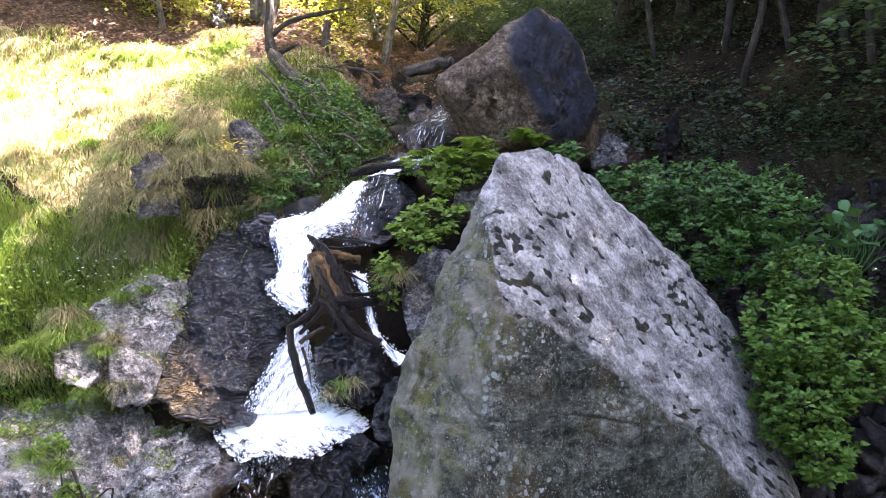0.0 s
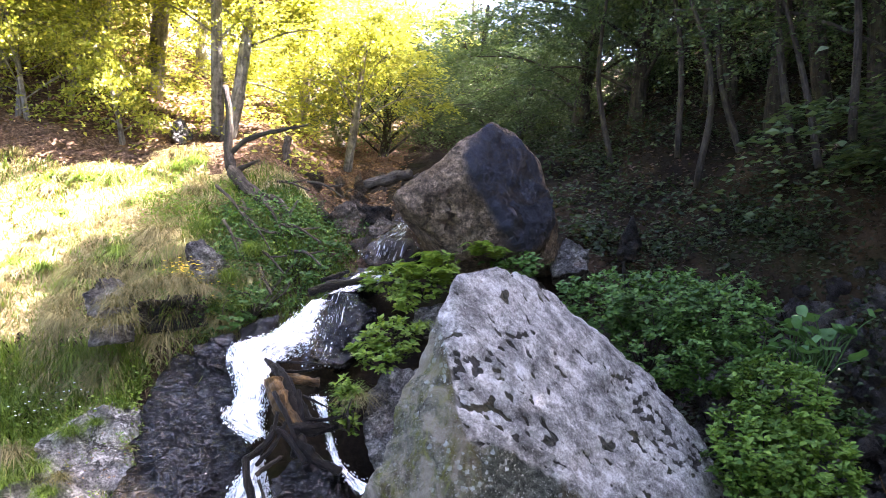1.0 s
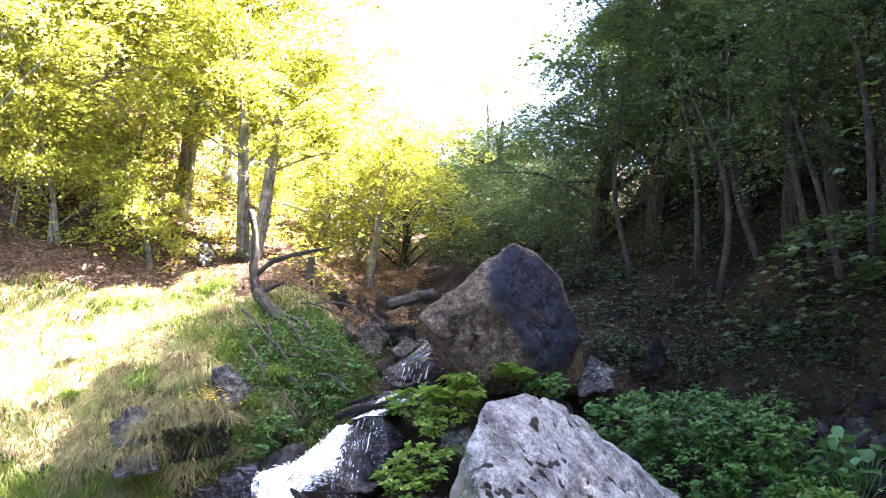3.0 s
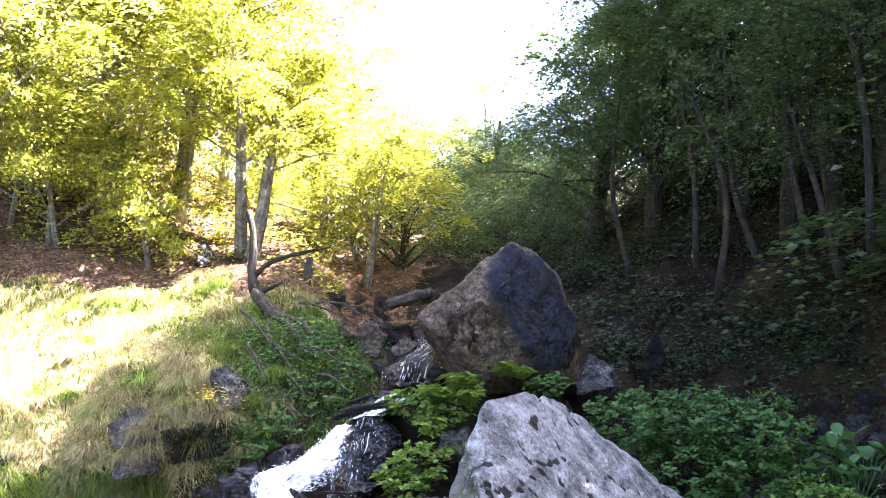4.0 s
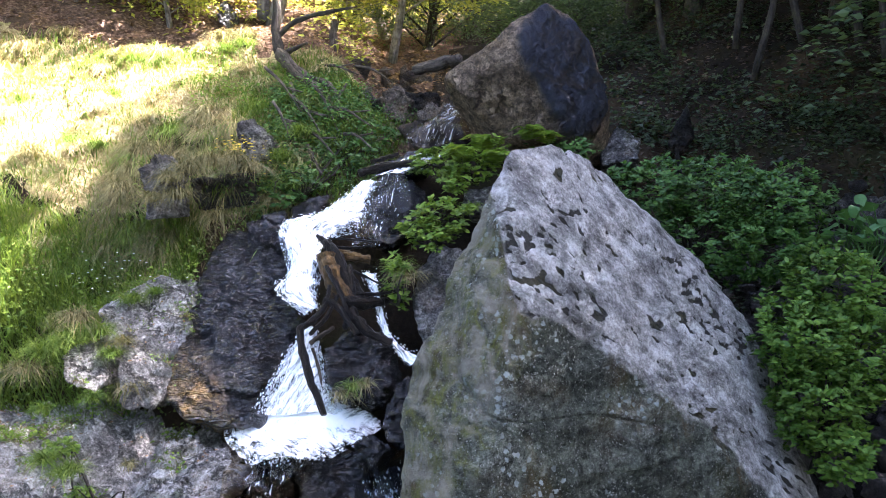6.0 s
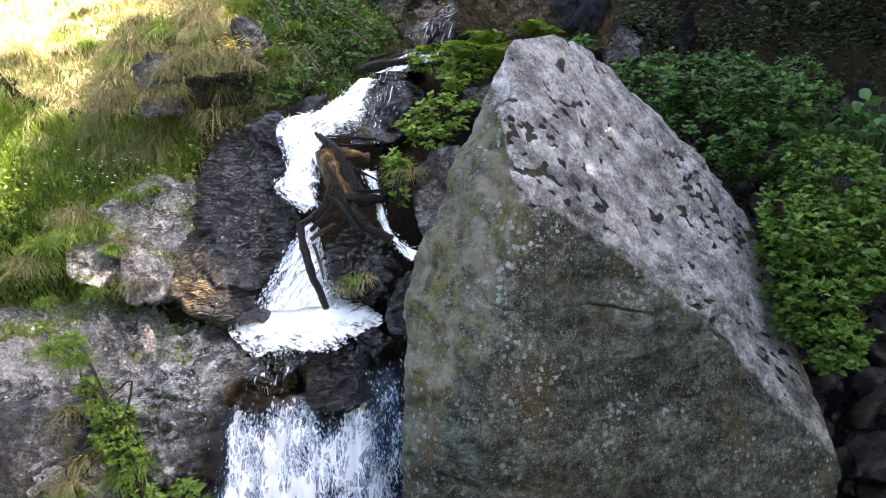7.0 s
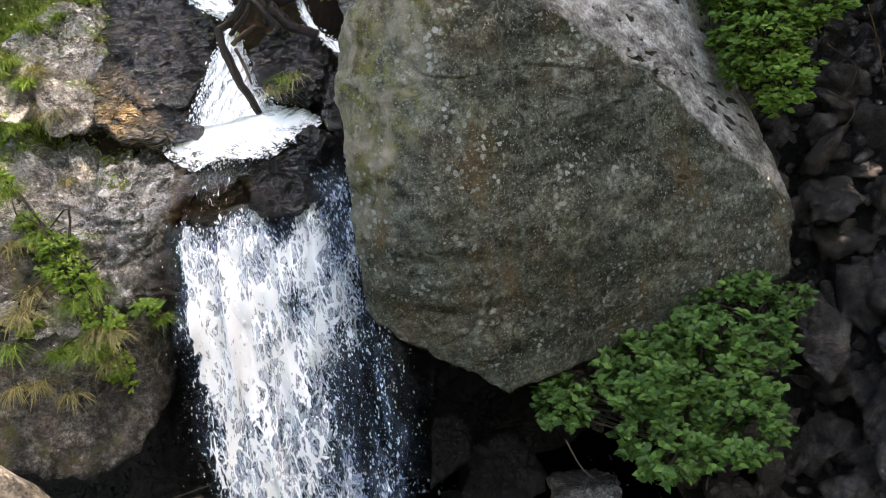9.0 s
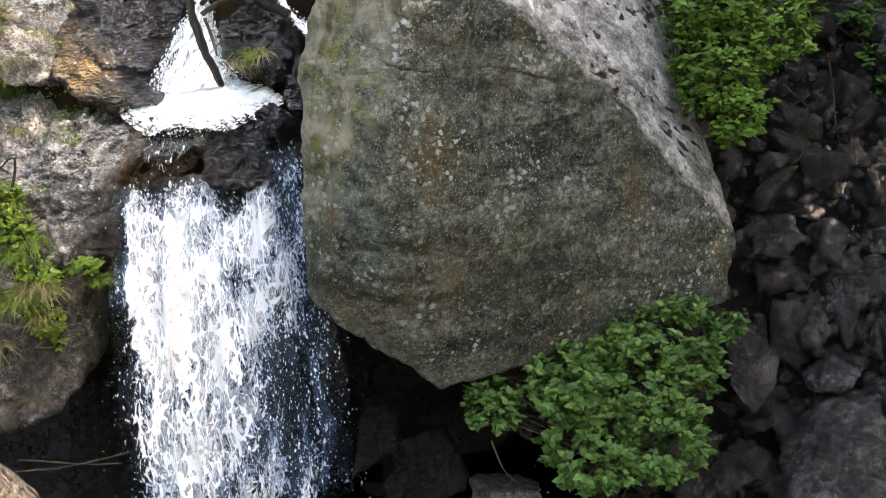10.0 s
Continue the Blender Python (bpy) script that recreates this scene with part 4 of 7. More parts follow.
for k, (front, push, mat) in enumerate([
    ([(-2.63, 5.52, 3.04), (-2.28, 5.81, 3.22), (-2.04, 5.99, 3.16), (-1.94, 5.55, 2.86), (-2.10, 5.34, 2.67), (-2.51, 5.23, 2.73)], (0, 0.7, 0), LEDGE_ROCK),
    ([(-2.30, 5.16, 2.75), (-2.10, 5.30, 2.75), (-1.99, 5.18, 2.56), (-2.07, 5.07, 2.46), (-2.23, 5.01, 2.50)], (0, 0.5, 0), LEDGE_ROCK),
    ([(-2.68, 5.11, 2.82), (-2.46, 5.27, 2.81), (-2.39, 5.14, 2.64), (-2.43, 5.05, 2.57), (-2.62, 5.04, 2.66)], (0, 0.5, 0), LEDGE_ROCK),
    ([(-1.92, 6.76, 4.40), (-1.80, 6.85, 4.44), (-1.66, 6.79, 4.28), (-1.68, 6.73, 4.12), (-1.82, 6.70, 4.11), (-1.93, 6.72, 4.25)], (0.05, 0.4, -0.1), GREY_ROCK),
    ([(-2.55, 6.19, 4.02), (-2.45, 6.33, 4.13), (-2.30, 6.28, 4.02), (-2.30, 6.18, 3.84), (-2.49, 6.10, 3.86)], (0, 0.4, 0), GREY_ROCK),
    ([(-2.44, 6.01, 3.82), (-2.25, 6.09, 3.84), (-2.20, 5.99, 3.68), (-2.40, 5.91, 3.66)], (0, 0.4, 0), GREY_ROCK),
    # this dark slab stands in for the shaded hollow under the sedge
    ([(-2.26, 6.51, 3.93), (-1.79, 6.66, 4.02), (-1.71, 6.51, 3.74), (-2.16, 6.33, 3.68)], (0, 0.5, 0), DARK_ROCK),
    ([(-0.97, 5.39, 2.90), (-0.79, 5.53, 2.93), (-0.54, 5.43, 2.83), (-0.49, 5.25, 2.70), (-0.57, 5.09, 2.51), (-0.87, 5.04, 2.50), (-1.00, 5.24, 2.74)], (0, 0.5, -0.2), WET_ROCK),
    ([(-0.58, 4.92, 2.47), (-0.44, 5.18, 2.60), (-0.26, 5.32, 2.72), (-0.21, 4.92, 2.38), (-0.38, 4.77, 2.29), (-0.55, 4.77, 2.35)], (0.1, 0.5, -0.2), WET_ROCK),
    ([(-0.70, 4.80, 2.34), (-0.60, 4.88, 2.37), (-0.48, 4.82, 2.30), (-0.58, 4.69, 2.27)], (0, 0.15, -0.15), WET_ROCK),
    ([(-0.79, 6.64, 3.90), (-0.52, 6.72, 3.96), (-0.40, 6.57, 3.81), (-0.45, 6.35, 3.48), (-0.70, 6.17, 3.37), (-0.88, 6.30, 3.48)], (0.1, 0.5, -0.1), WET_ROCK),
    ([(-0.31, 5.85, 3.40), (0.05, 5.96, 3.49), (0.11, 5.72, 3.13), (-0.19, 5.45, 2.81), (-0.35, 5.45, 2.85), (-0.44, 5.70, 3.13)], (0.3, 0.5, -0.3), GREY_ROCK),
    ([(-0.04, 6.39, 3.84), (0.19, 6.48, 3.86), (0.18, 6.28, 3.67), (-0.04, 6.28, 3.67)], (0.1, 0.4, -0.1), GREY_ROCK),
    ([(-1.14, 4.81, 2.15), (-1.01, 4.97, 2.22), (-0.76, 5.02, 2.22), (-0.60, 4.92, 2.13), (-0.60, 4.68, 1.96), (-0.77, 4.56, 1.90), (-1.02, 4.56, 1.99)], (0.0, 0.45, -0.3), WET_ROCK),
    ([(-1.56, 4.72, 2.07), (-1.50, 5.00, 2.19), (-1.22, 5.08, 2.19), (-1.08, 4.84, 2.05), (-1.12, 4.66, 1.90), (-1.46, 4.60, 1.90)], (0.0, 0.4, -0.3), WET_ROCK),
    ([(-0.58, 7.46, 4.34), (-0.34, 7.67, 4.49), (-0.05, 7.68, 4.47), (0.07, 7.38, 4.28), (-0.10, 7.29, 4.15), (-0.46, 7.27, 4.16)], (0.1, 0.7, -0.2), WET_ROCK),
    ([(-0.47, 7.76, 4.56), (-0.35, 7.86, 4.66), (-0.21, 7.77, 4.57), (-0.31, 7.67, 4.47), (-0.44, 7.66, 4.47)], (0, 0.3, 0), BROWN_ROCK),
    ([(-0.88, 8.12, 4.70), (-0.68, 8.22, 4.83), (-0.55, 8.15, 4.67), (-0.61, 7.95, 4.45), (-0.80, 7.94, 4.49)], (0, 0.4, 0), BROWN_ROCK),
    ([(-0.64, 8.33, 4.80), (-0.29, 8.35, 4.77), (-0.27, 8.26, 4.62), (-0.57, 8.25, 4.59)], (0, 0.4, 0), DARK_ROCK),
    ([(-1.46, 8.41, 4.95), (-0.99, 8.39, 4.83), (-0.86, 8.22, 4.65), (-1.20, 8.18, 4.64)], (0, 0.6, -0.1), DARK_ROCK),
    ([(-0.79, 6.84, 4.09), (-0.46, 6.97, 4.18), (-0.33, 6.88, 4.09), (-0.52, 6.77, 3.97), (-0.73, 6.70, 3.96)], (0, 0.4, -0.2), WET_ROCK),
    ([(2.00, 8.14, 4.28), (2.22, 8.27, 4.59), (2.25, 8.18, 4.31), (2.16, 8.10, 4.14), (2.03, 8.14, 4.14)], (0.1, 0.3, 0), DARK_ROCK),
    ([(1.25, 7.69, 4.18), (1.46, 7.85, 4.38), (1.65, 7.71, 4.29), (1.59, 7.52, 4.08), (1.24, 7.48, 4.02)], (0.1, 0.5, -0.1), GREY_ROCK),
    ([(-2.98, 9.73, 5.92), (-2.89, 9.84, 6.04), (-2.79, 9.80, 5.85), (-2.81, 9.71, 5.66), (-2.94, 9.66, 5.73)], (0, 0.4, 0), GREY_ROCK),
    ([(2.64, 5.32, 0.39), (2.82, 5.38, 0.43), (2.97, 5.10, 0.31), (2.85, 4.82, 0.18), (2.64, 4.72, 0.06), (2.55, 4.96, 0.15)], (0.1, 0.3, -0.1), GULLY_STONE),
    ([(3.58, 5.79, 0.86), (3.80, 5.69, 0.94), (3.76, 5.35, 0.70), (3.48, 5.09, 0.36), (3.50, 5.45, 0.57)], (0.1, 0.3, -0.1), GULLY_STONE),
    ([(3.30, 5.47, 0.62), (3.44, 5.54, 0.67), (3.39, 5.22, 0.49), (3.26, 5.06, 0.29), (3.23, 5.26, 0.38)], (0.1, 0.25, -0.1), GULLY_STONE),
    ([(2.64, 4.26, -0.04), (3.00, 4.53, 0.25), (3.39, 4.48, 0.36), (3.14, 3.79, -0.02), (2.58, 3.93, -0.14)], (0.2, 0.4, -0.2), GULLY_STONE),
    ([(4.03, 6.29, 1.71), (4.37, 6.37, 1.92), (4.13, 5.52, 1.05), (3.83, 5.68, 0.95)], (0.2, 0.5, 0), BROWN_ROCK),
    ([(3.01, 5.94, 1.07), (3.28, 5.95, 1.15), (3.32, 5.66, 1.06), (3.14, 5.57, 0.91), (2.94, 5.68, 0.93)], (0.1, 0.3, -0.1), GULLY_STONE),
    ([(3.35, 6.18, 1.24), (3.57, 6.22, 1.35), (3.67, 6.01, 1.27), (3.50, 5.83, 1.14), (3.30, 5.93, 1.13)], (0.1, 0.3, -0.1), GULLY_STONE),
    ([(3.52, 6.50, 1.42), (3.75, 6.53, 1.53), (3.75, 6.26, 1.43), (3.57, 6.22, 1.35)], (0.1, 0.3, -0.1), GULLY_STONE),
    ([(3.75, 6.25, 1.39), (3.88, 6.19, 1.45), (3.90, 6.03, 1.35), (3.78, 5.94, 1.25), (3.67, 6.03, 1.31)], (0.1, 0.25, -0.1), GULLY_STONE),
    ([(0.58, 4.23, -0.09), (0.82, 4.31, -0.12), (1.02, 4.18, -0.08), (0.97, 3.90, -0.11), (0.56, 3.95, -0.13)], (0, 0.3, -0.1), GREY_ROCK),
    ([(4.06, 6.36, 2.38), (4.12, 6.42, 2.62), (4.32, 6.46, 2.68), (4.36, 6.34, 2.42), (4.2, 6.26, 2.3)], (0.1, 0.3, -0.1), GREY_ROCK),
    ([(3.42, 6.62, 2.02), (3.52, 6.66, 2.28), (3.72, 6.68, 2.26), (3.74, 6.56, 2.0)], (0.05, 0.3, -0.1), GULLY_STONE),
    ([(3.66, 6.44, 1.72), (3.72, 6.48, 1.98), (3.9, 6.46, 1.9), (3.88, 6.34, 1.68)], (0.05, 0.3, -0.1), GULLY_STONE),
    ([(3.07, 4.89, 0.26), (3.32, 4.95, 0.38), (3.44, 4.85, 0.36), (3.26, 4.65, 0.28), (3.07, 4.73, 0.21)], (0.1, 0.25, -0.1), GULLY_STONE),
]):
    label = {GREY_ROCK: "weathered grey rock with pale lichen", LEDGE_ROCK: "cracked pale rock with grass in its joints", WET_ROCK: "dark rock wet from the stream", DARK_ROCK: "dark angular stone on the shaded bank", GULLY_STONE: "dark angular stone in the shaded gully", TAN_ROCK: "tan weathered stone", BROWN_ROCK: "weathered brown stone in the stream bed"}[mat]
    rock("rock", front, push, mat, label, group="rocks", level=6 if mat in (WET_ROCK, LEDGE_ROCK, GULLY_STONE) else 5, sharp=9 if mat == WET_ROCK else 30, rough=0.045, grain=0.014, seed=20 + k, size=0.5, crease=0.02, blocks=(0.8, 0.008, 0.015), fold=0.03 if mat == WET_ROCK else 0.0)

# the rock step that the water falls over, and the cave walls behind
rock("rock", [(-1.75, 5.0, 1.85), (-0.9, 4.98, 1.95), (0.3, 5.05, 1.95), (0.3, 5.2, -0.6), (-1.75, 5.3, -0.6)], (0, 0.9, 0), SHADE_BLACK_ROCK, "dripping rock wall behind the falling water, blackened for shade", level=6, rough=0.08, grain=0.02, seed=61, crease=0.05)
rock("rock", [(-1.55, 1.62, 2.66), (-1.166, 1.745, 2.43), (-1.10, 1.75, 2.355), (-1.01, 1.72, 2.235), (-1.12, 1.99, 2.01), (-1.00, 2.01, 1.84), (-0.87, 1.94, 1.74), (-0.94, 1.70, 1.77), (-1.16, 1.46, 2.01)], (-0.25, -0.3, -2.6), PALE_STONE, "pale sunlit block of stone below the camera", level=6, sharp=40, rough=0.03, seed=70)

for front, push, label in [
    ([(-1.71, 6.25, 3.60), (-1.48, 6.31, 3.64), (-1.39, 6.15, 3.41), (-1.66, 6.14, 3.45)], (0, 0.3, -0.1), "black wet rock beside the cascade"),
    ([(-1.41, 6.43, 3.70), (-1.15, 6.53, 3.79), (-1.19, 6.37, 3.64), (-1.37, 6.33, 3.59)], (0, 0.3, -0.1), "black wet rock above the cascade"),
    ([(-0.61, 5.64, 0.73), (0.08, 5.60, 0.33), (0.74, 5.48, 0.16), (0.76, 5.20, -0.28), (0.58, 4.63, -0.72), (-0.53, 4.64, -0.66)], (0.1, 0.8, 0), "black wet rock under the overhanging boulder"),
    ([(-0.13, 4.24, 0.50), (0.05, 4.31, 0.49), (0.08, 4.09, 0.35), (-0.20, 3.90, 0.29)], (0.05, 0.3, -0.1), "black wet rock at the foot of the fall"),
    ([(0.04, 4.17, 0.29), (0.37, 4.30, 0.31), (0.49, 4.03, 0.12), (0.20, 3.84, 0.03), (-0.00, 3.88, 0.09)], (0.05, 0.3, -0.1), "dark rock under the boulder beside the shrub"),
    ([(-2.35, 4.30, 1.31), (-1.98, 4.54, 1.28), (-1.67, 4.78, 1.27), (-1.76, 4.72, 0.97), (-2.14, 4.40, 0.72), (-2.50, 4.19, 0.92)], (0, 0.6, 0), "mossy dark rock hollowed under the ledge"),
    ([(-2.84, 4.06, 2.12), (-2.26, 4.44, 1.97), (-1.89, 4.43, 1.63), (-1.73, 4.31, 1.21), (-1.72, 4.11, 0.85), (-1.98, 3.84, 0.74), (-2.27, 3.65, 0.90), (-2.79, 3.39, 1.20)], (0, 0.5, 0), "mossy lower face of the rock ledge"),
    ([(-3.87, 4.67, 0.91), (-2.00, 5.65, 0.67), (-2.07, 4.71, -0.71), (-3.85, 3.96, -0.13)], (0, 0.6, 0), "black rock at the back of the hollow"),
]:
    rock("rock", front, push, SHADE_BLACK_ROCK if "black rock" in label or "under the" in label or "foot of" in label else MOSSY_ROCK if "lower face" in label else DARK_ROCK if "mossy" in label else WET_ROCK, label, group="rocks", level=5, sharp=24, rough=0.06, grain=0.02, seed=len(label), size=0.6)

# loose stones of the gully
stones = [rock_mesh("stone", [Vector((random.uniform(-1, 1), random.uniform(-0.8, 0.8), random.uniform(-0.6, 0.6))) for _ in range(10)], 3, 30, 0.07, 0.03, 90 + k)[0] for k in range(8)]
STONES = {mat: [me.copy() for me in stones] for mat in (GULLY_STONE, SHADE_BLACK_ROCK, BROWN_ROCK)}
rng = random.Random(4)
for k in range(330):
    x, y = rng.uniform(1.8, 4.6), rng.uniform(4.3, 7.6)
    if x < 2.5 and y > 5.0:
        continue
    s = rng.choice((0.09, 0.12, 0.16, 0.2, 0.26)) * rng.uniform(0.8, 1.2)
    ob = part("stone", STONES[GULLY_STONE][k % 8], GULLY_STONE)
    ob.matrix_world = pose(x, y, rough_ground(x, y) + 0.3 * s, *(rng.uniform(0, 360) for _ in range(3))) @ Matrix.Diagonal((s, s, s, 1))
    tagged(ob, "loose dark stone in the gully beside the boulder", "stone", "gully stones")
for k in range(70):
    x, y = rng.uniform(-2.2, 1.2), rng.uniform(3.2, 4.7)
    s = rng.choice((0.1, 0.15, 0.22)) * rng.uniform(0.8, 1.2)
    ob = part("stone", STONES[SHADE_BLACK_ROCK][k % 8], SHADE_BLACK_ROCK)
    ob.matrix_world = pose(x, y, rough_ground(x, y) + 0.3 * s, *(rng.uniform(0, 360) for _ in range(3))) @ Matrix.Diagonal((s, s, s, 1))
    tagged(ob, "stone at the foot of the fall, near-black for the hollow's shade", "stone", "pool stones")
for k in range(85):
    x, y = rng.uniform(-1.5, 0.9), rng.uniform(7.7, 13.0)
    if abs(x - 0.4) < 0.9 and y < 9.0:
        continue
    s = rng.choice((0.06, 0.09, 0.13, 0.2)) * rng.uniform(0.8, 1.2)
    ob = part("stone", STONES[BROWN_ROCK][k % 8], BROWN_ROCK)
    ob.matrix_world = pose(x, y, rough_ground(x, y) + 0.3 * s, *(rng.uniform(0, 360) for _ in range(3))) @ Matrix.Diagonal((s, s, s, 1))
    tagged(ob, "brown stone in the upper stream bed", "stone", "stream stones")
rv, rf = [], []
tv, tf = sphere_points(2)
r = np.random.default_rng(8)
for k in range(3000):
    x, y = rng.uniform(0.9, 5.0), rng.uniform(3.6, 7.8)
    m = np.array(pose(0, 0, 0, *(rng.uniform(0, 360) for _ in range(3))).to_3x3()) @ np.diag(r.uniform(0.5, 1.2, 3)) * rng.choice((0.02, 0.03, 0.045, 0.06, 0.085))
    lump = tv * r.uniform(0.75, 1.15, (len(tv), 1))
    rf.append(np.array(tf) + k * len(tv))
    rv.append(lump @ m.T + (x, y, rough_ground(x, y) + 0.01))
tagged(part("rubble", fast_mesh("rubble", np.concatenate(rv), np.concatenate(rf)), GULLY_STONE), "small dark rubble filling the gully", "rubble", kind="stuff")


# ---- water ----
DROP = (np.array([(1, 0, 0), (-0.5, 0.87, 0), (-0.5, -0.87, 0), (0, 0, 1), (0, 0, -1)], float), np.array([(0, 1, 3), (1, 2, 3), (2, 0, 3), (1, 0, 4), (2, 1, 4), (0, 2, 4)]))
def ribbon(name, left, right, n=40, across=14, lift=0.03, rough=0.03, seed=0):
    """A running sheet between two lines, with its flow along the second texture axis."""
    a, b = smooth_path(left, n), smooth_path(right, n)
    verts, faces, uv = [], [], []
    run = 0.0
    for i in range(n):
        if i:
            run += ((a[i] + b[i]) / 2 - (a[i - 1] + b[i - 1]) / 2).length
        for k in range(across):
            u = k / (across - 1)
            p = a[i].lerp(b[i], u)
            wide = (b[i] - a[i]).length
            h = lift * math.sin(math.pi * u) + rough * noise.fractal(Vector((u * wide * 5, run * 3, seed)), 0.8, 2.0, 4)
            verts.append(p + Vector((0, -0.5, 0.85)) * h)
            uv.append((u * wide, run))
    for i in range(n - 1):
        for k in range(across - 1):
            q = i * across + k
            faces.append((q, q + 1, q + across + 1, q + across))
    me = mesh(name, verts, faces)
    layer = me.uv_layers.new(name="flow")
    for loop in me.loops:
        layer.data[loop.index].uv = uv[loop.vertex_index]
    edge = me.uv_layers.new(name="edge")
    for loop in me.loops:
        edge.data[loop.index].uv = ((loop.vertex_index % across) / (across - 1), loop.vertex_index // across / (n - 1))
    return me


cascade = thing("cascade", (-1.06, 5.95, 3.26), "white cascade tumbling down a dark rocky stream bed", "cascade")


def water(name, mat, left, right, parent, **how):
    me = ribbon(name, left, right, **how)
    me.transform(Matrix.Translation(-parent.location))
    return part(name, me, mat, parent)


def run(name, mat, left, right, parent, drops, seed, size=0.0055, hop=0.022, **how):
    """A running sheet with bursting white water on it."""
    ob = water(name, mat, left, right, parent, seed=seed, **how)
    if drops:
        r = np.random.default_rng(seed)
        a, b = smooth_path(left, 60), smooth_path(right, 60)
        tv, tf = DROP
        vs = []
        for _ in range(drops):
            i, u = int(r.integers(0, 59)), r.uniform(0.02, 0.98)
            p = a[i].lerp(b[i], u)
            way = (a[i + 1].lerp(b[i + 1], u) - p).normalized()
            p = p + Vector((0, -0.5, 0.85)) * abs(r.normal(0, hop)) + Vector(r.normal(0, 0.01, 3))
            side = way.orthogonal().normalized()
            s_ = size * r.uniform(0.4, 1.3)
            vs.append(tv @ np.array([side * s_, way.cross(side) * s_ * 0.7, way * s_ * r.uniform(1.0, 2.6)]) + np.array(p - parent.location))
        f = (np.array(tf)[None] + (np.arange(drops) * len(tv))[:, None, None]).reshape(-1, 3)
        tagged(part("splash", fast_mesh("splash", np.concatenate(vs), f, True), FOAM, ob), kind="stuff")
    return ob


run("chute", VEIL, [(-0.93, 6.57, 3.86), (-1.13, 6.38, 3.70), (-1.40, 6.17, 3.62), (-1.43, 6.05, 3.50), (-1.33, 5.84, 3.27), (-1.39, 5.71, 3.14), (-1.16, 5.58, 2.98)],
    [(-0.72, 6.60, 3.90), (-0.83, 6.32, 3.57), (-0.96, 6.19, 3.47), (-1.10, 6.07, 3.46), (-1.07, 5.84, 3.23), (-1.08, 5.72, 3.12), (-1.05, 5.60, 3.02)], cascade, 2600, 1, n=70, across=24, rough=0.04, lift=0.06)
run("veil", THIN, [(-0.78, 6.54, 3.92), (-0.84, 6.30, 3.66), (-0.88, 6.05, 3.42)], [(-0.48, 6.62, 3.96), (-0.49, 6.29, 3.71), (-0.66, 6.00, 3.40)], cascade, 60, 2, 0.005, 0.008, n=40, across=24, rough=0.03)
run("small_fall", VEIL, [(-1.15, 5.47, 2.88), (-1.26, 5.38, 2.72), (-1.37, 5.28, 2.54), (-1.48, 5.20, 2.36)], [(-1.06, 5.50, 2.90), (-0.99, 5.40, 2.70), (-0.91, 5.30, 2.54), (-0.78, 5.22, 2.38)], cascade, 3000, 3, n=50, across=30, rough=0.035, lift=0.05)
run("side_run", VEIL, [(-0.80, 5.88, 3.25), (-0.70, 5.73, 3.12), (-0.60, 5.50, 2.88), (-0.42, 5.28, 2.71)], [(-0.66, 5.90, 3.23), (-0.64, 5.74, 3.15), (-0.52, 5.51, 2.85), (-0.26, 5.28, 2.71)], cascade, 300, 4, n=40, rough=0.05)
run("upper_fall", BROWN_VEIL, [(-0.26, 7.52, 4.50), (-0.48, 7.27, 4.37), (-0.55, 7.12, 4.21)], [(-0.05, 7.52, 4.52), (0.03, 7.23, 4.37), (0.03, 7.09, 4.18)], cascade, 50, 5, 0.004, 0.012, n=30, across=30, rough=0.04, lift=0.06)
run("upper_run", STREAM, [(-0.51, 6.92, 4.12), (-0.79, 6.62, 3.94)], [(-0.14, 6.94, 4.12), (-0.48, 6.69, 3.96)], cascade, 0, 6, n=16, rough=0.02)
run("source", BROWN_VEIL, [(-0.19, 7.92, 4.60), (-0.25, 7.67, 4.49)], [(-0.08, 7.92, 4.61), (-0.05, 7.67, 4.49)], cascade, 60, 7, n=12, rough=0.02)
run("froth", FROTH, [(-1.46, 5.30, 2.40), (-1.62, 5.14, 2.28), (-1.36, 4.78, 2.20)], [(-0.76, 5.30, 2.42), (-0.58, 5.18, 2.31), (-0.92, 4.84, 2.20)], cascade, 1500, 12, 0.006, 0.014, n=40, across=44, rough=0.03, lift=0.05)
run("pool", POOL, [(-2.0, 5.75, 2.2), (-1.75, 5.4, 2.2), (-1.65, 5.2, 2.2)], [(-0.3, 5.75, 2.2), (-0.3, 5.4, 2.2), (-0.3, 5.2, 2.2)], cascade, 0, 8, n=30, across=40, rough=0.008, lift=0.0)
run("trickle", THIN, [(3.95, 7.17, 2.38), (3.86, 6.68, 1.92), (3.73, 6.30, 1.52), (3.68, 5.72, 1.13), (3.68, 5.56, 1.04)], [(4.05, 7.12, 2.39), (3.99, 6.60, 1.88), (3.82, 6.25, 1.53), (3.75, 5.69, 1.18), (3.70, 5.55, 1.05)], cascade, 14, 9, 0.005, 0.01, n=40, across=8, rough=0.015)

# the main fall: a glassy sheet over the lip, then strands and drops that leave it
fall = thing("waterfall", (-1.0, 4.6, 0.0), "foaming white waterfall plunging past the boulder into a dark hollow", "waterfall")
LIP_L, LIP_R = Vector((-1.49, 4.61, 1.99)), Vector((-0.46, 4.95, 2.18))
MIDDLE = LIP_L.lerp(LIP_R, 0.42)
